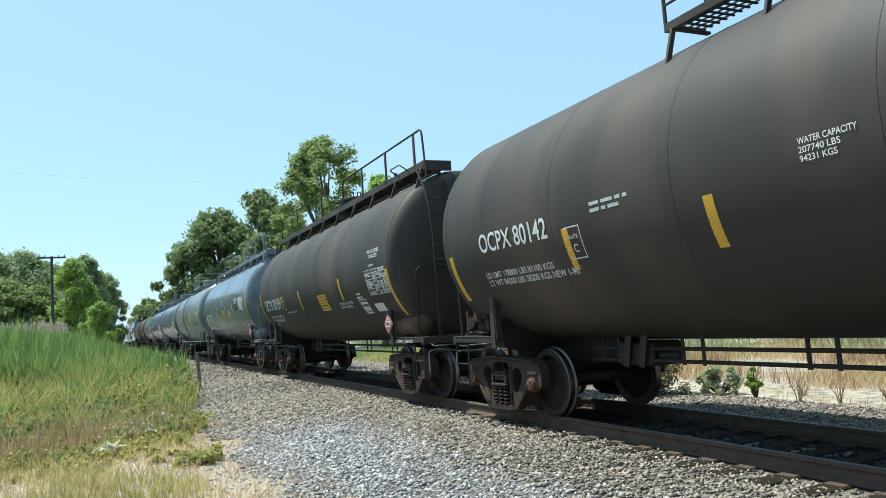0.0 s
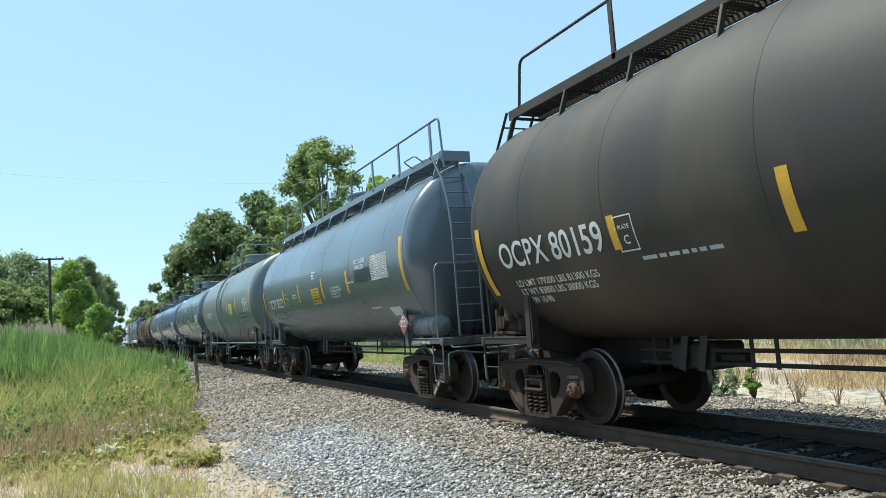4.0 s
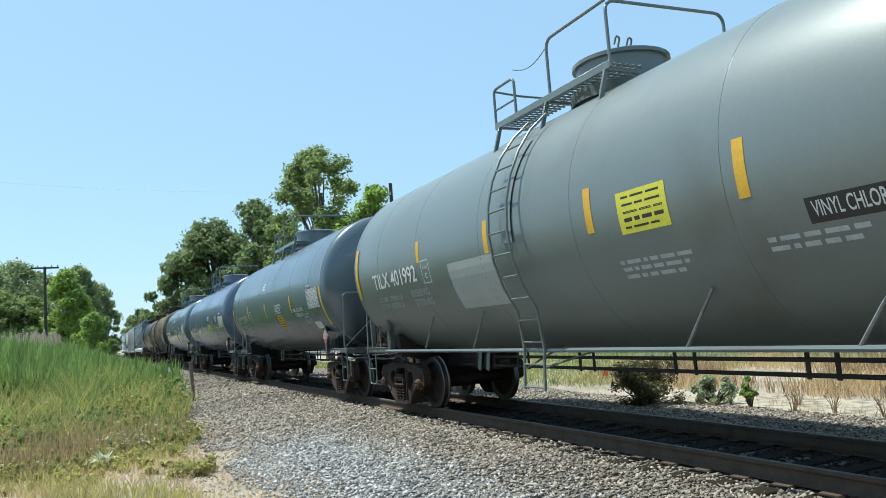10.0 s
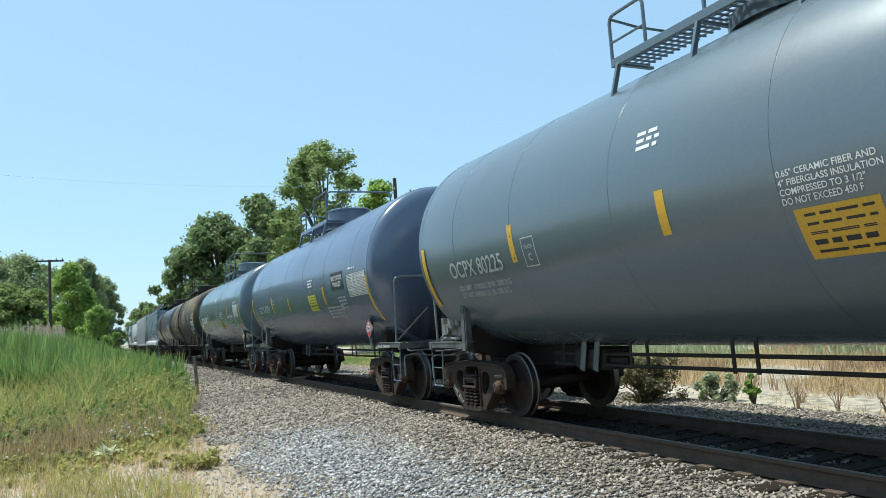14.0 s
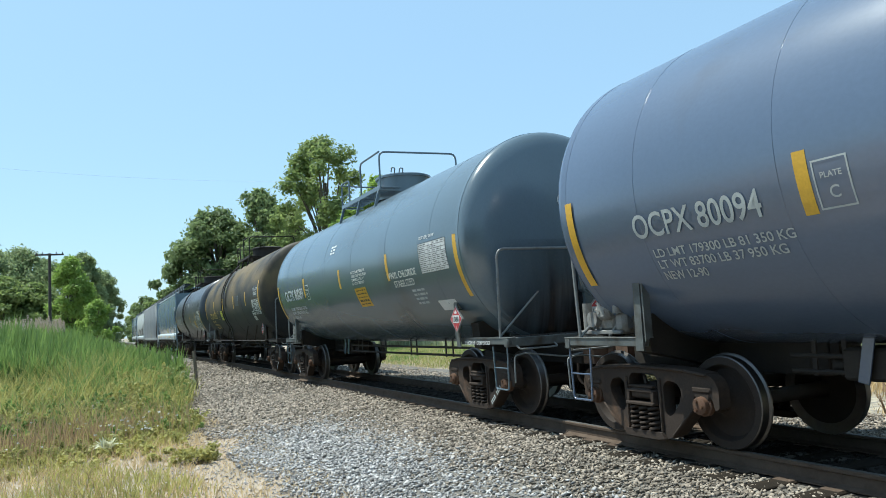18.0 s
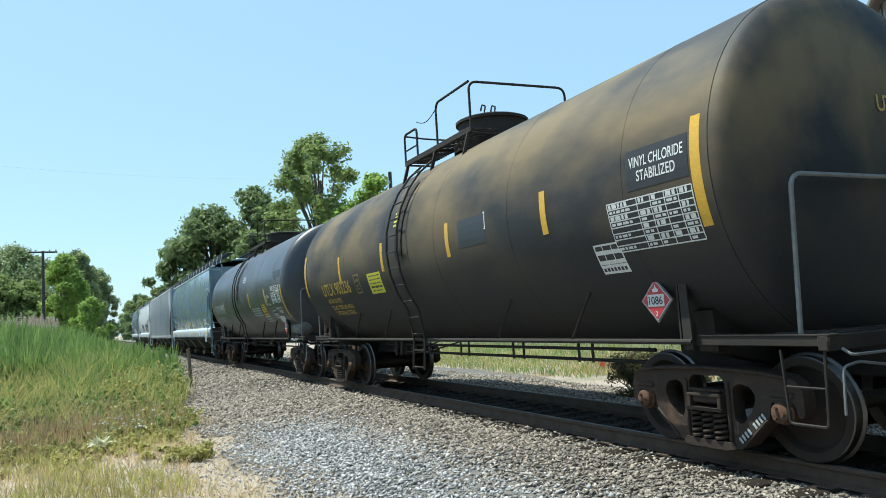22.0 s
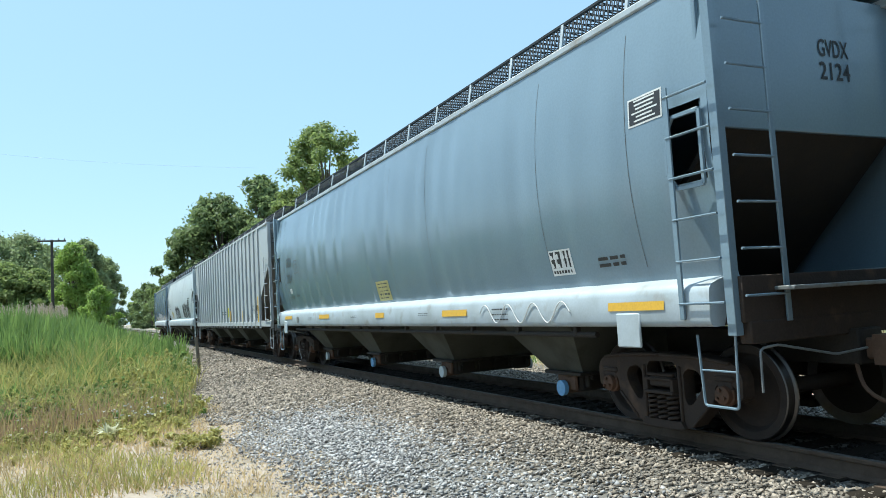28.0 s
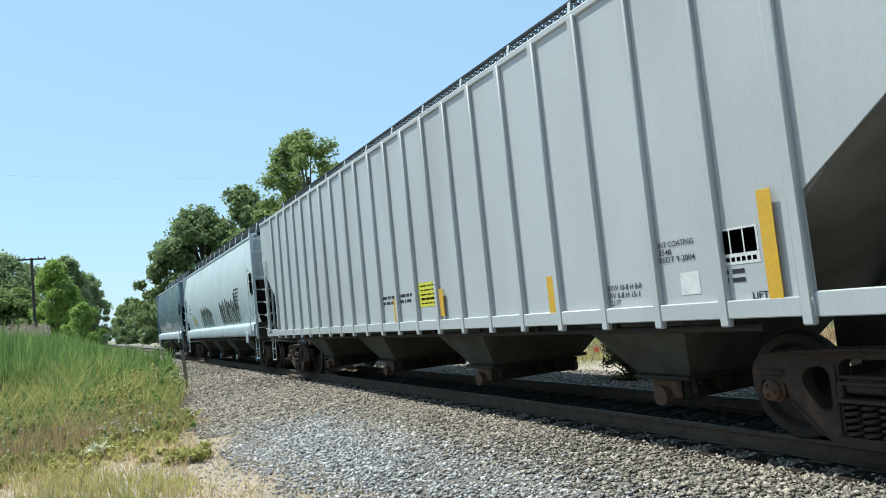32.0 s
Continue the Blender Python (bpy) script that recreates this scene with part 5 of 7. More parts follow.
    for z, x in ((0.95, -0.42), (0.80, -0.42)):
        g.tube([(x, -tc / 2 + 1.6, z), (x, tc / 2 - 1.3, z)], 0.024, 8)
    part("brake_pipe", g, M_STEEL, car)
    for y in (-3.0, -1.2, 0.7, 2.4, 3.9):
        for a in (-0.16, 0.16):
            part("pipe_hanger", Geo().bar((-0.42, y + a, 0.76), (-0.42, y + a, 1.12), 0.05, 0.02, side=(1, 0, 0)), M_STEEL, car)
    # brake gear slung near the rear truck
    g = Geo().box((-0.2, tc / 2 - 2.2, 0.88), (0.5, 0.7, 0.3), ch=0.03)
    g.cyl((-0.3, tc / 2 - 2.9, 0.86), (-0.3, tc / 2 - 1.7, 0.86), 0.06, 10)
    part("brake_rigging", g, M_STEEL, car)
    for a in (-0.14, 0.16):
        part("rigging_bracket", Geo().bar((-0.5, tc / 2 - 2.35 + a, 1.14), (-0.5, tc / 2 - 2.25 + a, 0.72), 0.11, 0.02, side=(1, 0, 0)), fittings, car)
    part("brake_cylinder", Geo().lathe([(-0.3, 0.0), (-0.3, 0.13), (-0.2, 0.15), (0.2, 0.15), (0.26, 0.08), (0.45, 0.04), (0.45, 0)], (0.1, -tc / 2 + 1.9, 0.72), "y", 18), M_STEEL, car)
    # walkways
    zt = top + 0.02
    if style == "walkway":
        y0, y1 = -half + 0.52, half - 0.62
        g = Geo()
        g.box((-0.87, (y0 + y1) / 2, zt + 0.06), (0.05, y1 - y0, 0.14), ch=0.006)
        g.box((-0.34, (y0 + y1) / 2, zt + 0.06), (0.04, y1 - y0, 0.1), ch=0.006)
        n = int((y1 - y0) / 0.07)
        for i in range(n):
            y = y0 + (y1 - y0) * (i + 0.5) / n
            g.bar((-0.85, y, zt + 0.08), (-0.35, y, zt + 0.08), 0.03, 0.02, side=(0, 0, 1))
        for i in range(1, 10):
            x = -0.85 + 0.5 * i / 10
            g.bar((x, y0, zt + 0.09), (x, y1, zt + 0.09), 0.018, 0.02)
        part("walkway", g, fittings, car, "steel grating walkway along the tank top")
        for i in range(10):
            y = y0 + 0.1 + (y1 - y0 - 0.2) * i / 9
            g = Geo()
            g.bar((-0.86, y, zt + 0.0), (-1.02, y - 0.02, top - 0.40), 0.07, 0.04, side=(0, 1, 0))
            g.bar((-0.88, y, zt + 0.0), (-0.3, y, zt + 0.0), 0.07, 0.03)
            part("walkway_bracket", g, fittings, car)
        for a, b, hr in ((y0 - 0.12, dome_y - 1.0, 0.76), (dome_y + 0.9, y1 - 0.3, 0.8)):
            g = Geo().tube(soft_path([(-0.88, a, zt - 0.2), (-0.88, a + 0.10, zt + hr), (-0.88, b - 0.12, zt + hr), (-0.88, b, zt + 0.1)], 0.12, 4), 0.022, 8)
            rail = part("walkway_handrail", g, fittings, car)
            m = max(1, round((b - a) / 1.5))
            for i in range(1, m):
                y = a + (b - a) * (i - 0.68) / (m - 0.68)
                part("post", Geo().bar((-0.88, y, zt + 0.05), (-0.88, y, zt + hr), 0.075, 0.03, side=(1, 0, 0)), fittings, rail)
        g = Geo().tube([(-0.88, dome_y - 1.0 + 1.9 * i / 8, zt + 0.62 - 0.16 * math.sin(math.pi * i / 8)) for i in range(9)], 0.008, 5)
        part("safety_chain", g, fittings, car)
    else:
        y0, y1 = dome_y - 0.9, dome_y + 1.9
        g = Geo()
        g.box((-0.93, (y0 + y1) / 2, zt + 0.04), (0.05, y1 - y0, 0.10), ch=0.006)
        n = int((y1 - y0) / 0.1)
        for i in range(n):
            y = y0 + (y1 - y0) * (i + 0.5) / n
            g.bar((-0.92, y, zt + 0.06), (-0.4, y, zt + 0.06), 0.03, 0.02)
        for i in range(5):
            g.bar((-0.85 + 0.1 * i, y0, zt + 0.065), (-0.85 + 0.1 * i, y1, zt + 0.065), 0.018, 0.02)
        part("dome_platform", g, fittings, car, "small grating platform beside the dome")
        for i in range(3):
            y = y0 + 0.1 + (y1 - y0 - 0.2) * i / 2
            g = Geo()
            g.bar((-0.93, y, zt), (-1.05, y + 0.02, top - 0.42), 0.06, 0.04, side=(0, 1, 0))
            g.bar((-0.93, y, zt + 0.0), (-0.4, y, zt + 0.0), 0.06, 0.03)
            part("platform_bracket", g, fittings, car)
        zr = zt + 0.85
        rail = part("platform_handrail", Geo().tube(soft_path([(-0.93, y0, zt), (-0.93, y0, zr), (0.93, y0 - 0.1, zr), (0.93, y0 - 0.1, zt)], 0.16, 5), 0.022, 8), fittings, car)
        part("handrail_bow", Geo().tube(soft_path([(-0.93, y1 - 1.5, zt), (-0.93, y1 - 1.5, zr), (-0.93, y0, zr)], 0.16, 5), 0.022, 8), fittings, rail)
        part("handrail_gate", Geo().tube(soft_path([(-0.93, y1, zt), (-0.93, y1, zr - 0.22), (-0.93, y1 - 0.6, zr - 0.22), (-0.93, y1 - 0.6, zt)], 0.1, 5), 0.022, 8), fittings, rail)
        part("knee_rail", Geo().tube([(-0.93, y1, zt + 0.3), (-0.93, y1 - 0.6, zt + 0.3)], 0.016, 6), fittings, rail)
        part("cross_rail", Geo().tube(soft_path([(-0.93, y1, zr - 0.24), (-0.4, y1 + 0.1, zr - 0.24), (0.5, y1 + 0.1, zr - 0.24)], 0.1), 0.018, 6), fittings, rail)
        g = Geo().tube([(-0.93, y1 - 1.5 + 0.9 * i / 8, zr - 0.1 - 0.12 * math.sin(math.pi * i / 8)) for i in range(9)], 0.008, 5)
        part("safety_chain", g, fittings, car)
    # ladders
    if ladder == "end":
        for s, xs in ((-1, (-0.98, -0.5)), (1, (-0.98, -0.5))):
            lad = None
            g = Geo()
            lines = []
            for x in xs:
                pts = [(x, s * (half - 0.06), 1.2), (x, s * (half - 0.06), 2.45), (x, s * (half - 0.08), 3.1), (x, s * (half - 0.16), 3.6), (x, s * (half - 0.34), 4.05), (x, s * (half - 0.72), top + 0.10)]
                lines.append([Vector(p) for p in pts])
                g.tube(pts, 0.022, 8)
            lad = part("end_ladder", g, fittings if fittings is not M_BLACK else M_STEEL, car)
            for i in range(12):
                k = 0.25 + i * 0.29
                z = 1.2 + k
                q = []
                for ln in lines:
                    for a, b in zip(ln, ln[1:]):
                        if a.z <= z <= b.z:
                            q.append(a.lerp(b, (z - a.z) / (b.z - a.z)))
                            break
                if len(q) == 2:
                    part("rung", Geo().tube(q, 0.013, 6), fittings if fittings is not M_BLACK else M_STEEL, lad)
            if s < 0:
                part("top_grab_rail", Geo().tube(soft_path([(-0.9, -half + 1.25, zt + 0.08), (-1.08, -half + 1.25, zt + 0.2), (-1.08, -half + 1.8, zt + 0.2), (-0.9, -half + 1.8, zt + 0.08)], 0.06), 0.014, 8), fittings, car)
                part("walkway_end_board", Geo().box((-0.6, -half + 0.47, zt + 0.03), (0.6, 0.04, 0.2), ch=0.006), fittings, car)
    if ladder == "side":
        yl = 0.40
        g, lines = Geo(), []
        for a in (-0.24, 0.24):
            pts = [(-1.5, yl + a, 0.62), (-1.46, yl + a, 1.15)]
            for th in np.linspace(-0.62, 0.95, 9):
                pts.append((-(TANK_R + 0.14) * math.cos(th), yl + a * (1 if th < 0.6 else 0.9), TANK_Z + (TANK_R + 0.14) * math.sin(th)))
            lines.append([Vector(p) for p in pts])
            g.tube(pts, 0.02, 6)
        lad = part("side_ladder", g, fittings, car)
        for i in range(13):
            z = 0.66 + i * 0.29
            q = []
            for ln in lines:
                for a, b in zip(ln, ln[1:]):
                    if a.z <= z <= b.z:
                        q.append(a.lerp(b, (z - a.z) / (b.z - a.z)))
                        break
            if len(q) == 2:
                part("rung", Geo().tube(q, 0.013, 6), fittings, lad)
        part("ladder_back_plate", Geo().grid([[on_tank(yl + a, TANK_Z, 0, b, 0.02) for b in np.linspace(-0.2, 1.3, 10)] for a in (-0.14, 0.14)]), fittings, lad)
        part("ladder_brace", Geo().tube([(-1.48, yl - 0.2, 0.9), (-0.6, yl - 0.55, 1.14)], 0.014, 6).tube([(-1.48, yl + 0.2, 0.9), (-0.6, yl + 0.55, 1.14)], 0.014, 6), fittings, lad)
    if side_rail:
        for k in (-1, 1):
            g = Geo().tube([(k * 1.42, -half + 1.4, 1.13), (k * 1.42, half - 1.4, 1.13)], 0.028, 8)
            sr = part("side_running_rail", g, fittings, car)
            for y in (-4.1, -2.3, 2.2, 4.0):
                part("rail_stay", Geo().tube([(k * 1.42, y, 1.13), (k * 1.40, y - 0.40, 1.70)], 0.018, 6), M_STEEL if fittings is M_STEEL else M_GALV, sr)
    sets = truck(car, 0.14 - tc / 2) + truck(car, 0.14 + tc / 2)
    return car, sets


# ---- covered hopper cars ----
def ripple(y, z):
    """Slight waves in the thin side sheets."""
    return 0.05 * abs(noise.noise((y * 1.5, z * 0.22, 2.0))) + 0.03 * max(0.0, noise.noise((y * 2.6, z * 0.5, 7.0)))


def inset_of(k):
    """How far a curved hopper flank draws in at height k (0 sill, 1 eave): a wide arc, fullest half way up."""
    return (0.96 if k < 0.5 else 0.8) * (k - 0.5) ** 2


def hopper_car(label, paint, sill_paint, s0, half, tc, eave=4.42, ribs=0, bays=(-5.9, -1.87, 2.2, 6.2), round_side=True, detail=True, end_paint=None):
    car = thing("hopper_car", label, "hopper car", pose(TRACK, s0, 0), group="train of freight cars")
    end_paint = end_paint or paint
    wide = 1.58
    inset = 1.58 if not round_side else 0.0
    # flank cross-section from sill to eave
    zs = np.linspace(1.55 if round_side else 1.2, eave, 13)
    def flank(z):
        k = (z - zs[0]) / (eave - zs[0])
        return wide - (inset_of(k) if round_side else 0.0)
    b = half - 0.15
    sec = [(-flank(z), z) for z in zs] + [(-1.25, eave + 0.09), (-0.6, eave + 0.25), (0, eave + 0.3), (0.6, eave + 0.25), (1.25, eave + 0.09)] + [(flank(z), z) for z in zs[::-1]]
    g = Geo()
    if round_side:
        # the body, with end walls sloping in under the top
        ys = list(np.linspace(-b, b, 141))
        ys = sorted(ys[1:-1] + [-b, b] + [s * (half - q) for s in (-1, 1) for q in (0.24, 0.70)])
        g.grid([[(x + (ripple(y, z) if abs(x) > 1.27 and z < eave else 0.0), y, z) for x, z in sec] for y in ys])
        # the openings beside the corner ladders
        n = len(sec)
        gone = [i for i in range(len(g.f)) if half - 0.71 < abs(ys[i // (n - 1)] + ys[i // (n - 1) + 1]) / 2 < half - 0.23 and sec[i % (n - 1)][0] < 0 and 2.5 < (sec[i % (n - 1)][1] + sec[i % (n - 1) + 1][1]) / 2 < 3.2]
        g.f = [q for i, q in enumerate(g.f) if i not in gone]
        g.m = [0] * len(g.f)
        body = part("hopper_body", g, paint, car)
        for k in (-1, 1):
            for y in (-8.05, -6.3, -2.7, -0.9, 2.7, 6.35, 8.05):
                if abs(y) < half - 1.2:
                    rows = [[(k * (flank(z) + 0.003) + ripple(y, z), y + a, z) for a in (-0.003, 0.003)] for z in zs[1:-1]]
                    part("sheet_seam", Geo().grid(rows if k < 0 else rows[::-1]), M_GRIMY, body)
    else:
        # flat sides, cut away as triangles at both ends
        for k in (-1, 1):
            poly = [(-half + 0.06, eave), (half - 0.06, eave), (half - 0.06, 3.25), (half - inset, 2.15), (half - inset, 1.2), (-half + inset, 1.2), (-half + inset, 2.15), (-half + 0.06, 3.25)]
            g.slab(poly, k * wide, k * (wide - 0.02))
        body = part("hopper_body", g, paint, car)
        g = Geo()
        g.slab_y([(-wide, eave), (-1.25, eave + 0.09), (-0.6, eave + 0.2), (0, eave + 0.24), (0.6, eave + 0.2), (1.25, eave + 0.09), (wide, eave), (1.2, eave - 0.02), (-1.2, eave - 0.02)], -half + 0.12, half - 0.12)
        part("roof", g, paint, car)
        for s in (-1, 1):
            g = Geo()
            e = s * (half - 0.12)
            g.slab([(e, eave), (e, 3.4), (s * (half - inset), 2.1), (s * (half - 3.17), 1.25), (s * (half - 3.24), 1.31), (s * (half - inset - 0.1), 2.2), (e - s * 0.05, 3.45), (e - s * 0.05, eave)], -wide + 0.03, wide - 0.03)
            part("end_slope_sheet", g, end_paint, car)
    for k in (-1, 1):
        g = Geo()
        g.box((k * (flank(eave) - 0.035 if round_side else wide - 0.04), 0, eave + 0.01), (0.14, 2 * half - 0.2, 0.09), ch=0.015)
        part("top_chord", g, sill_paint if round_side else paint, car)
        g = Geo()
        if round_side:
            g.slab_y([(k * (wide - 0.26), 1.655), (k * (wide - 0.22), 1.645), (k * (wide - 0.10), 1.61), (k * (wide - 0.02), 1.58), (k * (wide + 0.008), 1.545), (k * (wide + 0.02), 1.50), (k * (wide + 0.03), 1.24), (k * (wide + 0.015), 1.205), (k * (wide - 0.02), 1.18), (k * (wide - 0.14), 1.18), (k * (wide - 0.26), 1.5)], -half + 0.3, half - 0.3)
        else:
            g.box((k * (wide + 0.0), 0, 1.25), (0.1, 2 * (half - inset), 0.16), ch=0.01)
            for s in (-1, 1):
                g.box((k * (wide - 0.02), s * (half - inset / 2 - 0.02), 1.26), (0.08, inset, 0.2), ch=0.01)
        part("side_sill", g, sill_paint, car)
    if ribs:
        for k in (-1, 1):
            for i in range(ribs):
                y = -half + inset + 0.06 + (2 * (half - inset) - 0.12) * i / (ribs - 1)
                g = Geo()
                g.box((k * (wide + 0.025), y, (1.1 + eave) / 2), (0.07, 0.11, eave - 1.1), ch=0.015)
                part("side_rib", g, paint, car)
    # roof walk with mesh sides and hatch covers
    g = Geo()
    zr = eave + (0.66 if round_side else 0.62)
    for k in (-1, 1):
        for i in range(14):
            y = -half + 0.5 + (2 * half - 1.0) * i / 13
            part("roof_walk_post", Geo().bar((k * 0.97, y, eave + 0.1), (k * 0.87, y, zr), 0.06, 0.03, side=(1, 0, 0)), sill_paint, car)
        g.bar((k * 0.86, -half + 0.3, zr), (k * 0.86, half - 0.3, zr), 0.05, 0.04)
        g.bar((k * 0.35, -half + 0.3, zr), (k * 0.35, half - 0.3, zr), 0.04, 0.04)
    n = int((2 * half - 0.6) / 0.16)
    for i in range(n):
        y = -half + 0.3 + (2 * half - 0.6) * (i + 0.5) / n
        for k in (-1, 1):
            g.bar((k * 0.86, y, zr + 0.01), (k * 0.35, y + 0.1, zr + 0.01), 0.03, 0.012)
            g.bar((k * 0.86, y + 0.1, zr + 0.012), (k * 0.35, y, zr + 0.012), 0.03, 0.012)
    part("roof_walk", g, M_MESH, car, "expanded steel roof walk on short posts")
    g = Geo()
    for i in range(int(2 * half / 0.09) if detail else 0):
        y = -half + 0.3 + i * 0.09
        if y < half - 0.3:
            g.bar((-0.95, y, eave + 0.16), (-0.87, y + 0.09, zr - 0.03), 0.02, 0.01, side=(1, 0, 0))
            g.bar((-0.95, y + 0.09, eave + 0.16), (-0.87, y, zr - 0.03), 0.02, 0.01, side=(1, 0, 0))
    if detail:
        part("mesh_panel", g, M_MESH, car)["kind"] = "stuff"
    for i in range(6):
        y = -half * 0.82 + half * 1.64 * i / 5
        part("hatch_cover", Geo().box((0, y, eave + 0.34), (0.56, half * 0.3, 0.12), ch=0.03), paint, car)
    # ends
    for s in (-1, 1):
        e = s * half
        g = Geo()
        g.box((0, e - s * 0.06, 1.12), (2.9, 0.14, 0.2), ch=0.012)
        part("end_sill", g, M_TRUCK if round_side else end_paint, car)
        g = Geo()
        g.box((0, e - s * 1.2, 0.9), (0.36, 2.6, 0.34), ch=0.015)
        part("draft_sill", g, M_STEEL, car)
        part("coupler", coupler_geo(e - s * 0.05, s), M_RUST, car, "rusty coupler and air hose")
        for k in (-1, 1):
            g = Geo()
            g.bar((k * (wide - 0.06), e - s * 0.1, 1.1), (k * (wide - 0.06), e - s * 0.1, eave + 0.05), 0.10, 0.09, side=(1, 0, 0))
            part("corner_post", g, paint if round_side else M_HGREY, car)
            # ladders: side and end
            lad = part("side_ladder", Geo().bar((k * (wide + 0.05), e - s * 0.62, 1.25), (k * (wide + 0.05), e - s * 0.62, 3.5), 0.06, 0.025, side=(1, 0, 0)), paint, car)
            for i in range(6):
                z = 1.4 + 0.4 * i
                part("rung", Geo().tube([(k * (wide + 0.06), e - s * 0.08, z), (k * (wide + 0.06), e - s * 0.64, z)], 0.013, 6), paint, lad)
            lad = part("end_ladder", Geo().bar((k * 0.98, e + s * 0.03, 1.2), (k * 0.98, e + s * 0.03, eave + 0.1), 0.06, 0.025, side=(0, 1, 0)), end_paint, car)
            for i in range(8):
                z = 1.45 + 0.42 * i
                part("rung", Geo().tube([(k * 0.98, e + s * 0.035, z), (k * 1.5, e + s * 0.035, z)], 0.013, 6), end_paint, lad)
            part("sill_step", stirrup_geo(k * 1.5, e - s * 0.36, 1.1, 0.46, 0.66), paint, car)
            if round_side:
                part("jacking_plate", Geo().box((k * (wide + 0.03), s * (half - 1.45), 1.145), (0.03, 0.38, 0.36), ch=0.02), sill_paint, car)
        if round_side:
            g = Geo()
            g.box((0, e - s * 0.30, (eave + 3.05) / 2), (3.0, 0.05, eave - 3.05), ch=0.01)
            part("end_wall", g, end_paint, car)
            # Dark floor added to block light bouncing up into the end recess.
            part("end_floor_blocker", Geo().box((0, e - s * 1.1, 1.2), (2.8, 2.0, 0.03), ch=0.004), M_STEEL, car)
            # The slope's dark steel colour carries the shade of the recess.
            part("end_slope", Geo().slab([(e - s * 0.32, 3.07), (e - s * 1.9, 1.5), (e - s * 2.4, 1.22), (e - s * 2.4, 1.28), (e - s * 1.95, 1.56), (e - s * 0.38, 3.1)], -1.28, 1.28), M_STEEL, car)
            part("end_plate", Geo().box((0, e - s * 0.03, 1.42), (3.0, 0.05, 0.42), ch=0.01), M_TRUCK, car, "rusty brown end plate")
        if s > 0 or not round_side:
            part("hand_brake_wheel", wheel_hand_geo((0.45, e + s * 0.02, 2.3), 0.27), M_STEEL, car)
        part("crossover_step", Geo().box((0, e + s * 0.1, 1.5), (2.2, 0.22, 0.04), ch=0.008), M_GALV, car)
        part("uncoupling_lever", Geo().tube(soft_path([(-1.42, e + s * 0.05, 0.6), (-1.42, e + s * 0.06, 0.98), (-1.2, e + s * 0.06, 1.0), (-0.5, e + s * 0.1, 0.86), (-0.2, e + s * 0.2, 0.9)], 0.05), 0.012, 6), M_GALV, car)
    # hopper bays
    for y in bays:
        g = Geo()
        w0, w1, d0, d1 = 1.42, 0.86, 0.95, 0.40
        z0, z1 = 1.3, 0.52
        lo = [(-w1, y - d1, z1), (w1, y - d1, z1), (w1, y + d1, z1), (-w1, y + d1, z1)]
        hi = [(-w0, y - d0, z0), (w0, y - d0, z0), (w0, y + d0, z0), (-w0, y + d0, z0)]
        g.add(lo + hi, [(3, 2, 1, 0), (0, 1, 5, 4), (1, 2, 6, 5), (2, 3, 7, 6), (3, 0, 4, 7), (4, 5, 6, 7)])
        bay = part("hopper_bay", g, M_BAY, car)
        g = Geo()
        g.box((0, y, 0.5), (1.86, 0.86, 0.05), ch=0.01)
        g.box((0, y, 0.37), (1.6, 0.5, 0.24), ch=0.04)
        for a in (-0.7, -0.35, 0.0, 0.35, 0.7):
            g.box((a, y, 0.40), (0.06, 0.66, 0.2), ch=0.015)
            g.cyl((a, y - 0.42, 0.44), (a, y - 0.36, 0.44), 0.03, 8)
        part("outlet_gate", g, M_STEEL, bay)
        for k in (-1, 1):
            part("outlet_flange", Geo().box((k * 0.83, y, 0.39), (0.06, 0.44, 0.26), ch=0.03), M_RUST, bay)
        for k in (-1, 1):
            part("outlet_pipe", Geo().cyl((k * 0.6, y, 0.30), (k * 0.92, y, 0.30), 0.085, 16), M_RUST, bay)
            g = Geo().cyl((k * 0.90, y, 0.30), (k * 0.96, y, 0.30), 0.105, 18)
            part("outlet_cap", g, M_RUST if not round_side else M_CAPBLUE if bays.index(y) in (0, 2) else M_HWHITE, bay, "rusty round outlet cap" if not round_side else "blue round outlet cap" if bays.index(y) in (0, 2) else "pale round outlet cap")
    g = Geo().tube([(-1.46, -half + 2.2, 1.08), (-1.46, half - 2.2, 1.08)], 0.035, 8)
    for i in range(11):
        y = -half + 2.6 + (2 * half - 5.2) * i / 10
        g.box((-1.46, y, 1.12), (0.07, 0.09, 0.12), ch=0.01)
    part("brake_pipe", g, M_STEEL, car)
    part("underframe", Geo().box((0, 0, 1.2), (0.4, 2 * half - 3.0, 0.2), ch=0.01), M_STEEL, car)
    # slope sheets: a ridge between each two bays
    for a, b in zip(bays, bays[1:]):
        m, w = (a + b) / 2, (b - a) / 2 - 0.93
        part("slope_sheet", Geo().slab([(m - w, 1.29), (m, 1.29 + 0.25 * w), (m + w, 1.29), (m + w, 1.25), (m, 1.25 + 0.2 * w), (m - w, 1.25)], -1.28, 1.28), M_BAY, car)
    sets = truck(car, -tc / 2) + truck(car, tc / 2)
    return car, sets




# ---- the train ----
TRAIN = []
TRAIN.append(tank_car("black tank car with a small dome platform", M_BLACK, 4.14, style="platform", fittings=M_BLACK))
TRAIN.append(tank_car("black tank car with a full-length roof walkway and end ladder", M_BLACK, 19.15, style="walkway", ladder="end", fittings=M_BLACK, reservoir=True))
TRAIN.append(tank_car("grey tank car with a full-length roof walkway and end ladder", M_GREY, 34.31, style="walkway", ladder="end", fittings=M_GREY, reservoir=True))
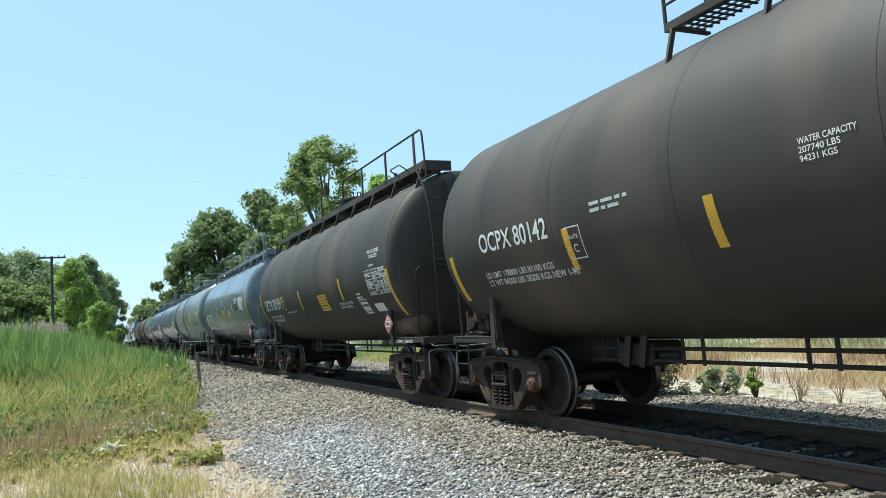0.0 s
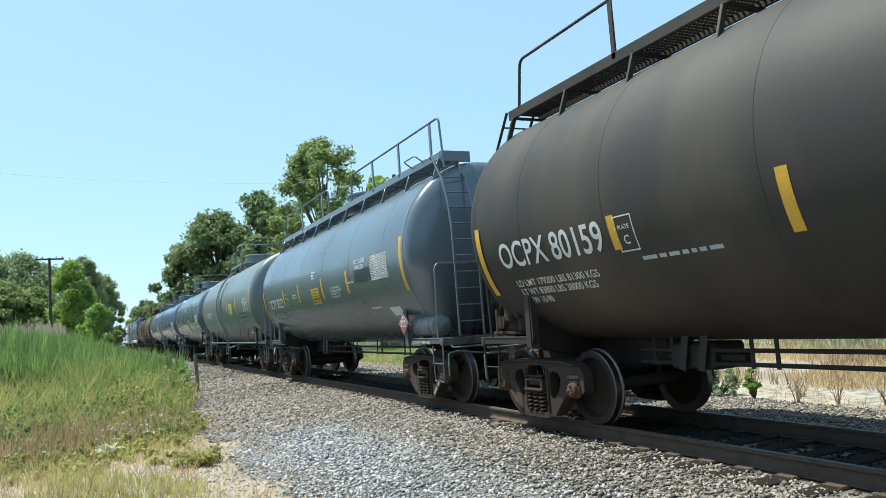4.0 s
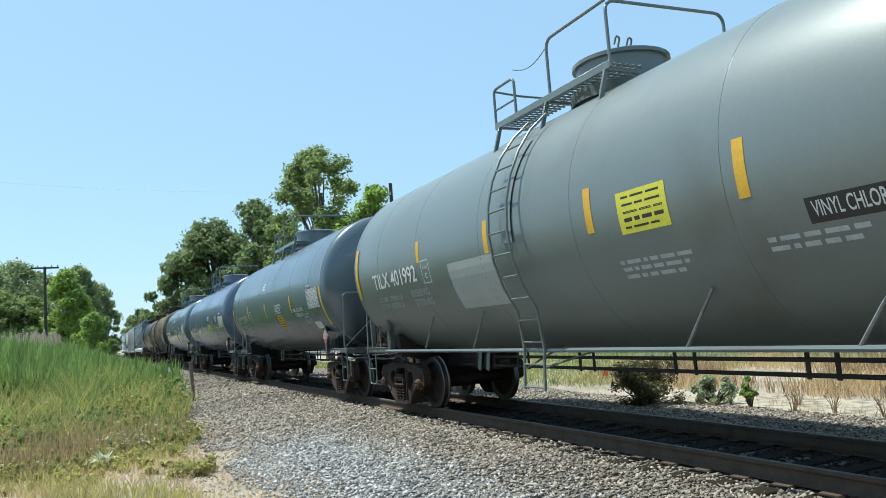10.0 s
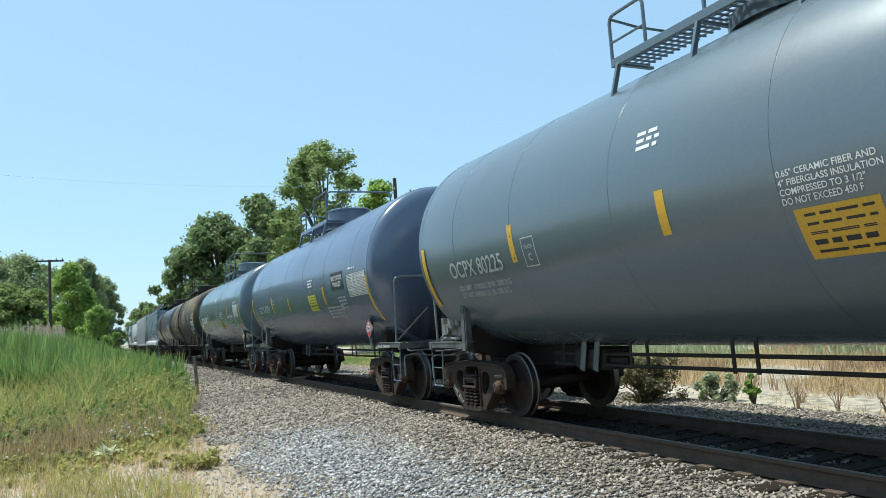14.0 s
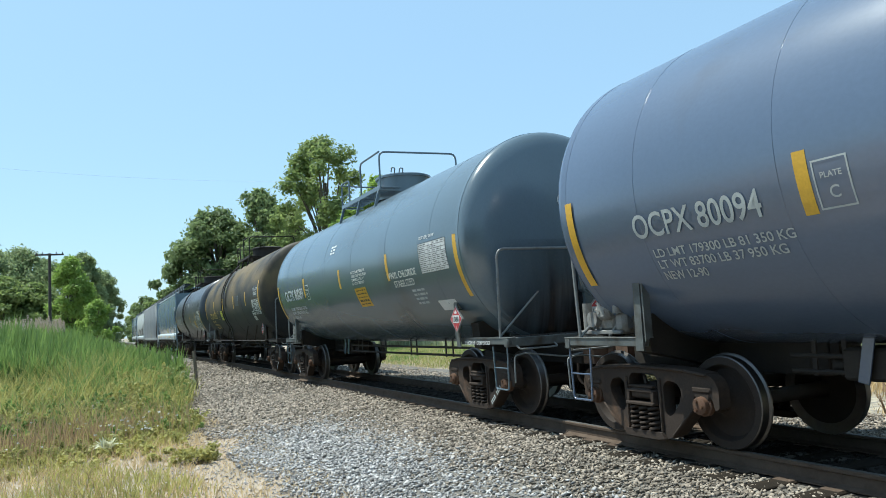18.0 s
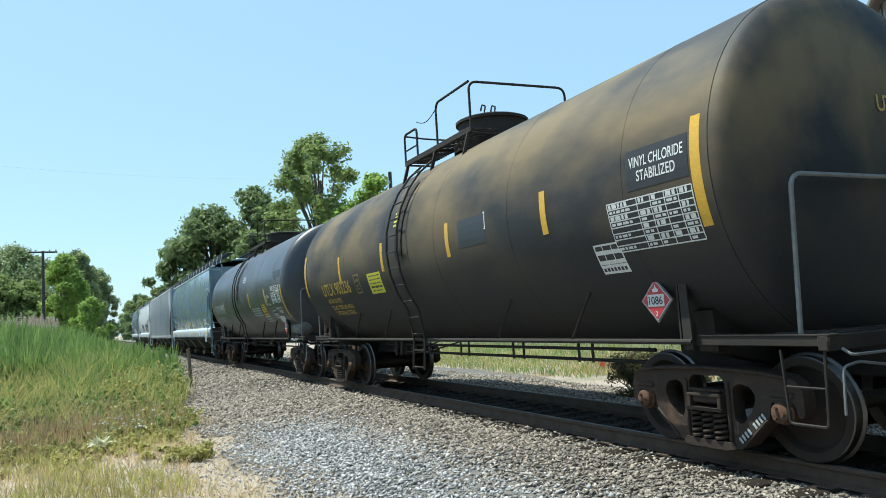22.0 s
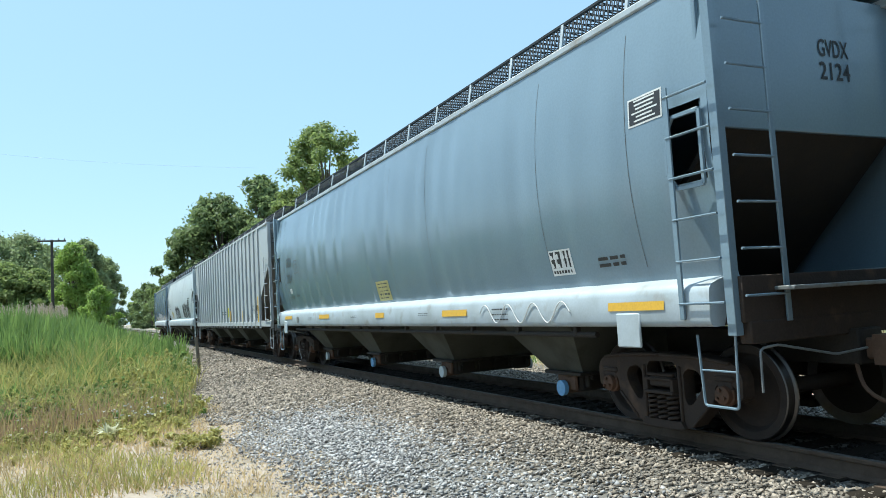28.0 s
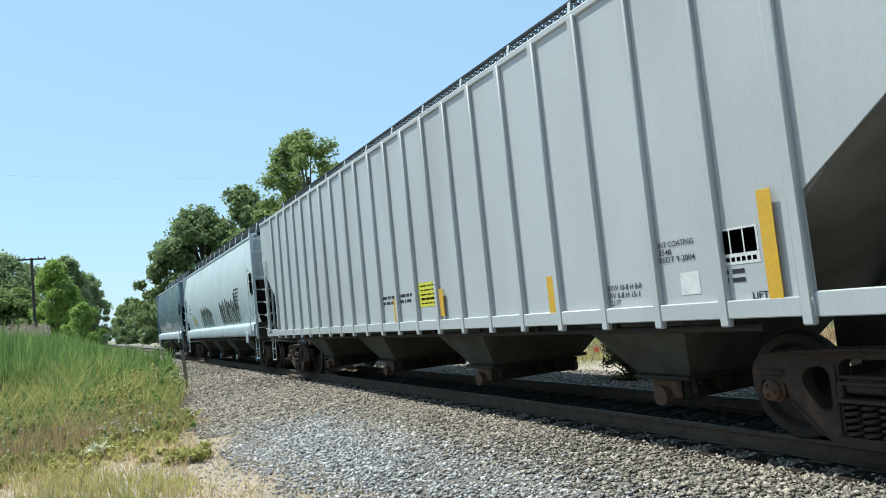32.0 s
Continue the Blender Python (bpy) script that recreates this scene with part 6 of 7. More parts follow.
TRAIN.append(tank_car("sage grey tank car with a side ladder and side rails", M_SAGE, 49.53, 11.7, 6.60, style="sage", ladder="side", fittings=M_SAGE, side_rail=True, radius=1.73, middle=2.75))
TRAIN.append(tank_car("slate grey tank car with a small dome platform", M_SLATE, 65.11, style="platform", fittings=M_SLATE))
TRAIN.append(tank_car("blue-grey tank car with a small dome platform", M_BLUE, 80.29, style="platform", fittings=M_BLUE))
TRAIN.append(tank_car("teal grey tank car with a small dome platform", M_TEAL, 95.48, style="platform", fittings=M_TEAL))
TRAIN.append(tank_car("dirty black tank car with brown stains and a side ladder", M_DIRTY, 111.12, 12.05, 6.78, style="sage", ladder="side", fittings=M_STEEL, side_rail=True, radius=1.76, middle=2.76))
TRAIN.append(tank_car("graphite grey tank car with a side ladder", M_GRAPH, 127.24, 12.15, 6.68, style="sage", ladder="side", fittings=M_STEEL, side_rail=True, reservoir=True, radius=1.76, middle=2.76))
TRAIN.append(hopper_car("pale blue covered hopper car with smooth curved sides", M_HBLUE, M_HSILL, 145.3, 9.38, 15.6, eave=4.56, bays=(-5.6, -1.7, 2.15, 5.95)))
TRAIN.append(hopper_car("pale grey covered hopper car with ribbed sides", M_HGREY, M_HGREY, 165.79, 10.3, 17.4, eave=4.6, ribs=22, round_side=False, bays=(-6.15, -1.95, 2.2, 6.35), end_paint=M_HEND))
TRAIN.append(hopper_car("white covered hopper car with painted scrawls on its flank", M_HWHITE, M_HSILL, 187.1, 9.38, 15.7, eave=4.56))
TRAIN.append(hopper_car("bluish white covered hopper car at the tail of the train", M_HBLUE, M_HSILL, 206.3, 7.6, 12.2, eave=4.56, bays=(-3.6, 0, 3.6)))


# ---- lettering, panels and placards ----
M_SAGELIGHT = mat("fresh_sage_repaint", (0.34, 0.37, 0.36), 0.4, scale=2, amount=0.3, bump=0.02)
M_OCHRE = mat("faded_ochre_decal", (0.45, 0.40, 0.17), 0.55, scale=5, amount=0.5, bump=0.02)
M_SMEAR = mat("dark_touch_up_paint", (0.022, 0.024, 0.028), 0.45, dark=(0.04, 0.042, 0.045), scale=4, amount=0.5, bump=0.02)
GLYPHS = {}


def glyphs(s):
    """Flat outline of a line of letters: points scaled to width 1, faces, and height over width."""
    if s not in GLYPHS:
        cu = bpy.data.curves.new("letters", "FONT")
        cu.body, cu.resolution_u, cu.offset = s, 5, 0.012
        ob = bpy.data.objects.new("letters", cu)
        me = bpy.data.meshes.new_from_object(ob)
        v = np.array([q.co[:2] for q in me.vertices])
        f = [tuple(q.vertices) for q in me.polygons]
        lo, hi = v.min(0), v.max(0)
        v = (v - lo) / (hi[0] - lo[0])
        GLYPHS[s] = (v, f, (hi[1] - lo[1]) / (hi[0] - lo[0]))
        bpy.data.objects.remove(ob)
        bpy.data.curves.remove(cu)
        bpy.data.meshes.remove(me)
    return GLYPHS[s]


SHAPE = {3: (1.73, 2.75), 7: (1.76, 2.76), 8: (1.76, 2.76)}


SHELL = (6.19, 6.19, 6.19, 6.60, 6.19, 6.19, 6.19, 6.78, 6.68)


def skin(c, y, z, off=0.004):
    """A point on the near flank of car c."""
    if c < 9:
        r, m = SHAPE.get(c, (1.70, 2.74))
        k = max(-0.97, min(0.97, (z - m) / r))
        w = math.asin(k)
        return Vector((-(r + off) * math.cos(w), y, m + (r + off) * math.sin(w)))
    if c in (9, 11, 12) and z > 1.56:
        top = 4.56
        k = (z - 1.55) / (top - 1.55)
        return Vector((-(1.58 - inset_of(k)) + ripple(y, z) - off - 0.001, y, z))
    return Vector((-1.58 - off - (0.035 if c != 10 else 0.0), y, z))


def sheet(g, c, y0, z0, y1, z1, off=0.003):
    """A patch of skin between two corners."""
    n = max(2, int(abs(z1 - z0) / 0.12) + 2)
    zs = np.linspace(z0, z1, n)
    ys = (y0, y1) if c < 9 or c == 10 else np.linspace(y0, y1, max(2, int(abs(y1 - y0) / 0.07) + 2))
    g.grid([[skin(c, y, z, off) for y in ys] for z in zs])
    return g


def words(g, c, lines, y0, z0, y1, z1, off=0.0055, only=None):
    """Lines of letters filling the box from the rear lower corner to the front upper one."""
    n = len(lines)
    w = abs(y1 - y0)
    longest = max(len(q) for q in lines)
    pitch = (z1 - z0) / n
    for i, s in enumerate(lines):
        if only is not None and i != only:
            continue
        v, f, ratio = glyphs(s)
        wide = w * len(s) / longest if n > 1 else w
        tall = pitch * 0.74 if n > 1 else (z1 - z0)
        start = y0 - ((w - wide) / 2 if len(lines) == 2 and longest < 16 else 0)
        base = z1 - pitch * (i + 1) + (pitch - tall) / 2
        pts = [skin(c, start - a * wide, base + b / ratio * tall, off) for a, b in v]
        g.add(pts, f)
    return g


def text(c, y0, z0, y1, z1, lines, m, force=True):
    w = y0 - y1
    if force:
        # letter height follows from the width
        longest = max(len(q) for q in lines)
        need = w / longest * (1.35 * len(lines) * 1.3 if len(lines) > 1 else 1.5)
        mid = (z0 + z1) / 2
        hgt = max(z1 - z0, need)
        hgt = min(hgt, need * 1.3)
        z0, z1 = mid - hgt / 2, mid + hgt / 2
    off = 0.010 if (z1 - z0) / len(lines) > 0.14 and c < 9 else 0.006
    for i in range(len(lines)):
        ob = part("lettering", words(Geo(), c, lines, y0, z0, y1, z1, off=off, only=i), m, TRAIN[c][0], "painted " + ("white" if m in (M_WHITE, M_PALE) else "ochre" if m is M_GOLD else "black") + " lettering", smooth=False)
        if off < 0.008 and c < 9:
            ob["kind"] = "stuff"


def bars(c, y0, z0, y1, z1, n, m):
    rng = random.Random(int(c * 100 + abs(y0) * 10))
    g = Geo()
    h = max(z1 - z0, n * 0.075)
    mid = (z0 + z1) / 2
    z0, z1 = mid - h / 2, mid + h / 2
    for i in range(n):
        z = z1 - (i + 0.5) * h / n
        y = y0
        while y > y1 + 0.06:
            k = rng.uniform(0.06, 0.22)
            e = max(y - k, y1)
            sheet(g, c, y, z - 0.26 * h / n, e, z + 0.26 * h / n, 0.003)
            y = e - 0.04
        if rng.random() < 0.4:
            y1 += (y0 - y1) * 0.1
    part("stencil_print", g, m, TRAIN[c][0], smooth=False)["kind"] = "stuff"


def panel(c, y0, z0, y1, z1, dark):
    w = y0 - y1
    y0, y1 = y0 - 0.05 * w, y1 + 0.11 * w
    car = TRAIN[c][0]
    h = max(z1 - z0, 0.5)
    mid = (z0 + z1) / 2
    z0, z1 = mid - h / 2, mid + h / 2
    base = part("data_panel", sheet(Geo(), c, y0, z0, y1, z1, 0.003), M_INK if dark else M_WHITE, car, "black inspection data panel with a white grid" if dark else "white inspection data panel with fine print", smooth=False)
    g, rng = Geo(), random.Random(c)
    ink = M_WHITE if dark else M_INK
    w = y0 - y1
    rows, t = 8, 0.012 if dark else 0.008
    cols = (0.0, 0.38, 0.54, 0.70, 0.85, 1.0)
    for i in range(rows + 1):
        z = z0 + h * i / rows
        sheet(g, c, y0, z - t / 2, y1, z + t / 2, 0.0055)
    for k in cols:
        y = y0 - w * k
        sheet(g, c, y + t / 2, z0, y - t / 2, z1, 0.006)
    for i in range(rows):
        for a, b in zip(cols, cols[1:]):
            if rng.random() < (0.8 if not dark else 0.75):
                za = z0 + h * (i + (0.3 if dark else 0.38)) / rows
                zb = z0 + h * (i + (0.72 if dark else 0.62)) / rows
                ya, yb = y0 - w * (a + 0.02), y0 - w * (a + (b - a) * rng.uniform(0.55, 0.9))
                if dark and i % 2:
                    za, zb = z0 + h * (i + 0.15) / rows, z0 + h * (i + 0.85) / rows
                q = ya
                while q > yb + 0.02:
                    e = max(q - rng.uniform(0.03, 0.09), yb)
                    sheet(g, c, q, za, e, zb, 0.0065)
                    q = e - 0.018
    part("panel_print", g, ink, base, smooth=False)["kind"] = "stuff"


def strip(c, y, z0, z1):
    part("reflective_strip", sheet(Geo(), c, y + 0.06, z0, y - 0.06, z1, 0.003), M_YELLOW, TRAIN[c][0], "yellow reflective strip", smooth=False)


def patch_on(c, y0, z0, y1, z1, m, name="repainted_patch", label=""):
    return part(name, sheet(Geo(), c, y0, z0, y1, z1, 0.003), m, TRAIN[c][0], label, smooth=False)


def decal(c, y0, z0, y1, z1, m):
    mid = (y0 + y1) / 2
    y0, y1 = mid + min(y0 - mid, 0.36), mid - min(mid - y1, 0.36)
    h = max(z1 - z0, 0.4)
    mid = (z0 + z1) / 2
    base = patch_on(c, y0, mid - h / 2, y1, mid + h / 2, m, "notice_decal", "yellow notice decal with dark print")
    g, rng = Geo(), random.Random(c * 7)
    for i in range(5):
        z = mid + h * (0.36 - 0.18 * i)
        t = 0.022 if i != 3 else 0.04
        y = y0 - 0.08
        while y > y1 + 0.12:
            e = max(y - rng.uniform(0.08, 0.25), y1 + 0.06)
            sheet(g, c, y, z - t / 2, e, z + t / 2, 0.003)
            y = e - 0.035
    part("decal_print", g, M_INK, base, smooth=False)["kind"] = "stuff"


def plate_box(c, y0, z0, y1, z1, m):
    y0 -= 0.06
    y1 = y0 - 0.30
    g, t = Geo(), 0.014
    h = 0.38
    mid = (z0 + z1) / 2
    z0, z1 = mid - h / 2, mid + h / 2
    sheet(g, c, y0, z0, y1, z0 + t)
    sheet(g, c, y0, z1 - t, y1, z1)
    sheet(g, c, y0, z0 + t, y0 - t, z1 - t)
    sheet(g, c, y1 + t, z0 + t, y1, z1 - t)
    w = y0 - y1
    words(g, c, ["PLATE"], y0 - w * 0.2, z0 + h * 0.62, y1 + w * 0.2, z0 + h * 0.74, 0.003)
    words(g, c, ["C"], y0 - w * 0.36, z0 + h * 0.2, y1 + w * 0.36, z0 + h * 0.45, 0.003)
    part("clearance_plate_mark", g, m, TRAIN[c][0], smooth=False)


def label_box(c, y0, z0, y1, z1, m):
    mid = (y0 + y1) / 2
    y0, y1 = mid + 0.22, mid - 0.22
    h = 0.32
    mid = (z0 + z1) / 2
    z0, z1 = mid - h / 2, mid + h / 2
    w = y0 - y1
    base = patch_on(c, y0, z0, y1, z1, m, "service_stencil", "white service stencil with dark squares")
    g = Geo()
    sheet(g, c, y0 - 0.02, z0 + h * 0.3, y0 - w * 0.31, z1 - 0.02, 0.003)
    sheet(g, c, y0 - w * 0.34, z0 + h * 0.3, y0 - w * 0.64, z1 - 0.02, 0.003)
    sheet(g, c, y0 - w * 0.67, z0 + h * 0.3, y1 + 0.02, z1 - 0.02, 0.003)
    for i in range(7):
        sheet(g, c, y0 - w * (0.05 + 0.13 * i), z0 + h * 0.08, y0 - w * (0.14 + 0.13 * i), z0 + h * 0.2, 0.003)
    part("stencil_field", g, M_INK, base, smooth=False)["kind"] = "stuff"


def dark_label(c, y0, z0, y1, z1, lines):
    h = max(z1 - z0, 0.2 * len(lines))
    mid = (z0 + z1) / 2
    z0, z1 = mid - h / 2, mid + h / 2
    base = patch_on(c, y0, z0, y1, z1, M_INK, "name_board", "black board with white lettering")
    for i in range(len(lines)):
        part("lettering", words(Geo(), c, lines, y0 - 0.05, z0 + h * 0.14, y1 + 0.05, z1 - h * 0.14, 0.006, i), M_WHITE, base, smooth=False)


def dark_sign(c, y0, z0, y1, z1):
    base = patch_on(c, y0, z0, y1, z1, M_WHITE, "notice_sign", "white-framed black notice sign")
    h, w = z1 - z0, y0 - y1
    b2 = part("sign_field", sheet(Geo(), c, y0 - 0.02, z0 + 0.02, y1 + 0.02, z1 - 0.02, 0.0045), M_INK, base, smooth=False)
    g, rng = Geo(), random.Random(c)
    for i in range(6):
        z = z1 - h * (i + 1) / 7.2
        k = rng.uniform(0.5, 0.8)
        sheet(g, c, y0 - w * (0.5 - k / 2), z - 0.0055, y0 - w * (0.5 + k / 2), z + 0.012, 0.0065)
    part("sign_print", g, M_WHITE, base, smooth=False)["kind"] = "stuff"


def smear(c, y0, z0, y1, z1):
    """A hand-painted dark touch-up with an uneven lower edge."""
    rng = random.Random(c)
    n = 12
    h = max(z1 - z0, 0.3)
    top = (z0 + z1) / 2 + h / 2
    rows = []
    for i in range(n + 1):
        y = y0 + (y1 - y0) * i / n
        lo, hi = top - h * rng.uniform(0.65, 1.0), top - h * rng.uniform(0.0, 0.06)
        rows.append([skin(c, y, hi + (lo - hi) * k / 3, 0.005) for k in range(4)])
    part("touch_up_paint", Geo().grid(rows), M_SMEAR, TRAIN[c][0], "dark touch-up paint", smooth=False)


def rear_strip(c, z0=1.8, z1=2.75):
    """The upright strip close to the rear end of a tank."""
    y = SHELL[c] - 0.12
    r, mid = SHAPE.get(c, (1.70, 2.74))
    rows = []
    for z in np.linspace(z0, z1, 9):
        w = math.asin((z - mid) / r)
        rows.append([(-(r + 0.014) * math.cos(w), y + a, mid + (r + 0.014) * math.sin(w)) for a in (0.06, -0.06)])
    part("reflective_strip", Geo().grid(rows), M_YELLOW, TRAIN[c][0], "yellow reflective strip", smooth=False)


def streaks(c, wide, z1):
    """Brown rust and dirt run down the domed front end, as a thin film on the metal."""
    r, mid = SHAPE.get(c, (1.70, 2.74))
    half = SHELL[c]
    rows = []
    for j in range(19):
        z = mid - 0.97 * r + (z1 - mid + 0.97 * r) * j / 18
        w = min(wide, math.sqrt(max(0.0, (0.975 * r) ** 2 - (z - mid) ** 2)))
        row = []
        for i in range(17):
            x = w * (i / 8 - 1)
            q = min(0.985, math.hypot(x, z - mid) / r)
            row.append((x, -(half + HEAD * (1 - q ** 2.7) ** (1 / 2.7)) - 0.005, z))
        rows.append(row)
    ob = part("rust_streak", Geo().grid(rows), M_STREAK, TRAIN[c][0], "brown rust and dirt streaks")
    ob.visible_shadow = False


def sill_strip(c, y0, z0, y1, z1):
    g = Geo()
    q = [(-1.618, y0, z0 + 0.03), (-1.618, y1, z0 + 0.03), (-1.607, y1, z1), (-1.607, y0, z1)]
    g.add(q, [(0, 1, 2, 3)])
    part("reflective_strip", g, M_YELLOW, TRAIN[c][0], "yellow reflective strip", smooth=False)


def fstrip(c, y0, z0, y1, z1):
    y = (y0 + y1) / 2
    part("reflective_strip", Geo().box((-1.622, y, (z0 + z1) / 2), (0.008, 0.14, z1 - z0), ch=0.002), M_YELLOW, TRAIN[c][0], "yellow reflective strip")


def sill_print(y0, z0, wide, rows, pitch, thick):
    """Small dark print on the side sill of the blue hopper, as dashes of its size."""
    g, rng = Geo(), random.Random(int(100 * abs(y0)))
    for i in range(rows):
        y = y0
        while y > y0 - wide:
            e = max(y - rng.uniform(0.03, 0.08), y0 - wide)
            sheet(g, 9, y, z0 + pitch * i, e, z0 + pitch * i + thick, 0.002)
            y = e - rng.uniform(0.012, 0.03)
    part("sill_lettering", g, M_INK, TRAIN[9][0], smooth=False)["kind"] = "stuff"


def scrawl(c, y0, z0, y1, z1):
    n = 60
    pts = [(-1.622, y0 + (y1 - y0) * i / n, (z0 + z1) / 2 + (z1 - z0) * 0.42 * math.sin(i * 2 * math.pi * 3.5 / n)) for i in range(n + 1)]
    part("painted_wave", Geo().tube(pts, 0.007, 6), M_WHITE, TRAIN[c][0], "thin white wavy scrawl")


def hole(c, y0, z0, y1, z1):
    """The rim of the six-sided opening beside the corner ladder."""
    a, b = max(y0, y1), min(y0, y1)
    k = (a - b) * 0.25
    poly = [(a, z0 + 0.15), (a, z1 - 0.15), (a - k, z1), (b, z1), (b, z0), (a - k, z0)] if c == 9 and a < 0 else [(b, z0 + 0.15), (b, z1 - 0.15), (b + k, z1), (a, z1), (a, z0), (b + k, z0)]
    g = Geo()
    for p, q in zip(poly, poly[1:] + poly[:1]):
        g.bar((-1.595, *p), (-1.595, *q), 0.04, 0.03, side=(1, 0, 0))
    part("opening_rim", g, M_HBLUE, TRAIN[c][0])


def head_text(c, y, x0, z0, x1, z1, lines, m):
    """Letters on the domed front end."""
    r, mid = SHAPE.get(c, (1.70, 2.74))
    half = SHELL[c] if c < 9 else 9.1
    def place(x, z):
        if c >= 9:
            return Vector((x, y, z))
        q = min(0.97, math.hypot(x, z - mid) / r)
        return Vector((x, -(half + HEAD * (1 - q ** 2.7) ** (1 / 2.7)) - 0.012, z))
    g = Geo()
    w = x1 - x0
    if isinstance(lines, int):
        for i in range(lines):
            z = z1 - (z1 - z0) * (i + 0.5) / lines
            for k in range(7):
                if k != 2:
                    a = x0 + w * k / 7
                    g.add([place(a, z - 0.03), place(a + w * 0.12, z - 0.03), place(a + w * 0.12, z + 0.03), place(a, z + 0.03)], [(0, 1, 2, 3)])
    else:
        longest = max(len(q) for q in lines)
        pitch = w / longest * 1.6
        zc = (z0 + z1) / 2 + pitch * (len(lines) - 1) * 0.65
        for i, s in enumerate(lines):
            v, f, ratio = glyphs(s)
            wide = w * len(s) / longest
            base = zc - pitch / 2 - i * pitch * 1.3
            g = Geo()
            part("end_lettering", g.add([place(x0 + a * wide, base + b / ratio * pitch) for a, b in v], f), m, TRAIN[c][0], smooth=False)["kind"] = "stuff"
    if isinstance(lines, int):
        part("end_print", g, m, TRAIN[c][0], smooth=False)["kind"] = "stuff"


def placard(c, y, z, x=-1.43, end=False):
    """A red diamond hazard placard in its holder; on an end it faces along the track."""
    car, d = TRAIN[c][0], 0.19
    turn = pose(x, y, z, 0, 0, 0) if not end else pose(x, y, z, 0, 0, 90)
    # local: letters run along -y, up is z, the face looks to -x
    def poly(k, off):
        return [(off, 0, -d * k), (off, -d * k, 0), (off, 0, d * k), (off, d * k, 0)]
    holder = Geo()
    holder.add(poly(1.2, 0.0) + poly(1.2, 0.02), [(3, 2, 1, 0)[::-1][::-1], (4, 5, 6, 7), (0, 1, 5, 4), (1, 2, 6, 5), (2, 3, 7, 6), (3, 0, 4, 7)])
    base = part("hazard_placard", holder, M_GALV, car, "red diamond hazard placard in a steel holder", at=turn, smooth=False)
    part("placard_border", Geo().add(poly(1.09, -0.004), [(0, 1, 2, 3)]), M_WHITE, base, smooth=False)
    part("placard_field", Geo().add(poly(1.04, -0.007), [(0, 1, 2, 3)]), M_RED, base, smooth=False)
    k = 0.062
    part("number_field", Geo().add([(-0.010, 0.12, -k), (-0.010, -0.12, -k), (-0.010, -0.12, k), (-0.010, 0.12, k)], [(0, 1, 2, 3)]), M_WHITE, base, smooth=False)
    def flat_words(s, w, zc, h, m, off):
        v, f, ratio = glyphs(s)
        part("placard_number", Geo().add([(off, w / 2 - a * w, zc - h / 2 + b / ratio * h) for a, b in v], f), m, base, smooth=False)
    flat_words("1086", 0.2, 0.0, 0.085, M_INK, -0.013)
    flat_words("2", 0.035, -0.135, 0.05, M_WHITE, -0.010)
    g = Geo().add([(-0.010, 0.035, 0.085), (-0.010, -0.035, 0.085), (-0.010, -0.045, 0.115), (-0.010, -0.015, 0.125), (-0.010, 0.0, 0.165), (-0.010, 0.015, 0.125), (-0.010, 0.045, 0.115)], [tuple(range(7))])
    part("flame_symbol", g, M_WHITE, base, smooth=False)


def channel_words(c, y0):
    """Small words on the side channel of a tank car."""
    for s, wide in (("2 INCH HF", 0.36), ("COMP SHOES", 0.42)):
        v, f, ratio = glyphs(s)
        g = Geo().add([(-1.351, y0 - a * wide, 1.085 + b / ratio * 0.06) for a, b in v], f)
        part("channel_lettering", g, M_WHITE, TRAIN[c][0], smooth=False)["kind"] = "stuff"
        y0 -= wide + 0.05


def yard_mark(c, rear, way):
    """A chalky number on the sloping brace of a truck, as bars."""
    sets = TRAIN[c][1]
    y = (sets[2][1] + sets[3][1]) / 2 if rear else (sets[0][1] + sets[1][1]) / 2
    g = Geo()
    p, q = Vector((-1.114, y + way * 0.38, 0.17)), Vector((-1.114, y + way * 0.70, 0.45))
    d = (q - p).normalized()
    for i in range(9):
        if i != 4:
            a = p.lerp(q, i / 9)
            g.bar(a, a + d * 0.026, 0.06, 0.004, side=(1, 0, 0), ch=0.001)
    part("yard_mark", g, M_PALE, TRAIN[c][0], "chalky painted yard mark")["kind"] = "stuff"


def graffiti(c, y0, z0, wide, high, seed, m):
    """Scrawled block letters with no meaning, as crooked strokes."""
    rng = random.Random(seed)
    n = max(2, int(wide / 0.7))
    for i in range(n):
        g = Geo()
        a = y0 - wide * i / n
        b = a - wide / n * 0.85
        zt = z0 + high * rng.uniform(0.75, 1.0)
        sheet(g, c, a, z0, a - (a - b) * 0.34, zt, 0.003)
        sheet(g, c, a - (a - b) * 0.62, z0 + 0.05, b, zt - 0.1, 0.003)
        zk = z0 + high * rng.uniform(0.3, 0.6)
        sheet(g, c, a - (a - b) * 0.3, zk, a - (a - b) * 0.66, zk + 0.22, 0.004)
        part("painted_scrawl", g, m, TRAIN[c][0], "dark spray-painted scrawl", smooth=False)


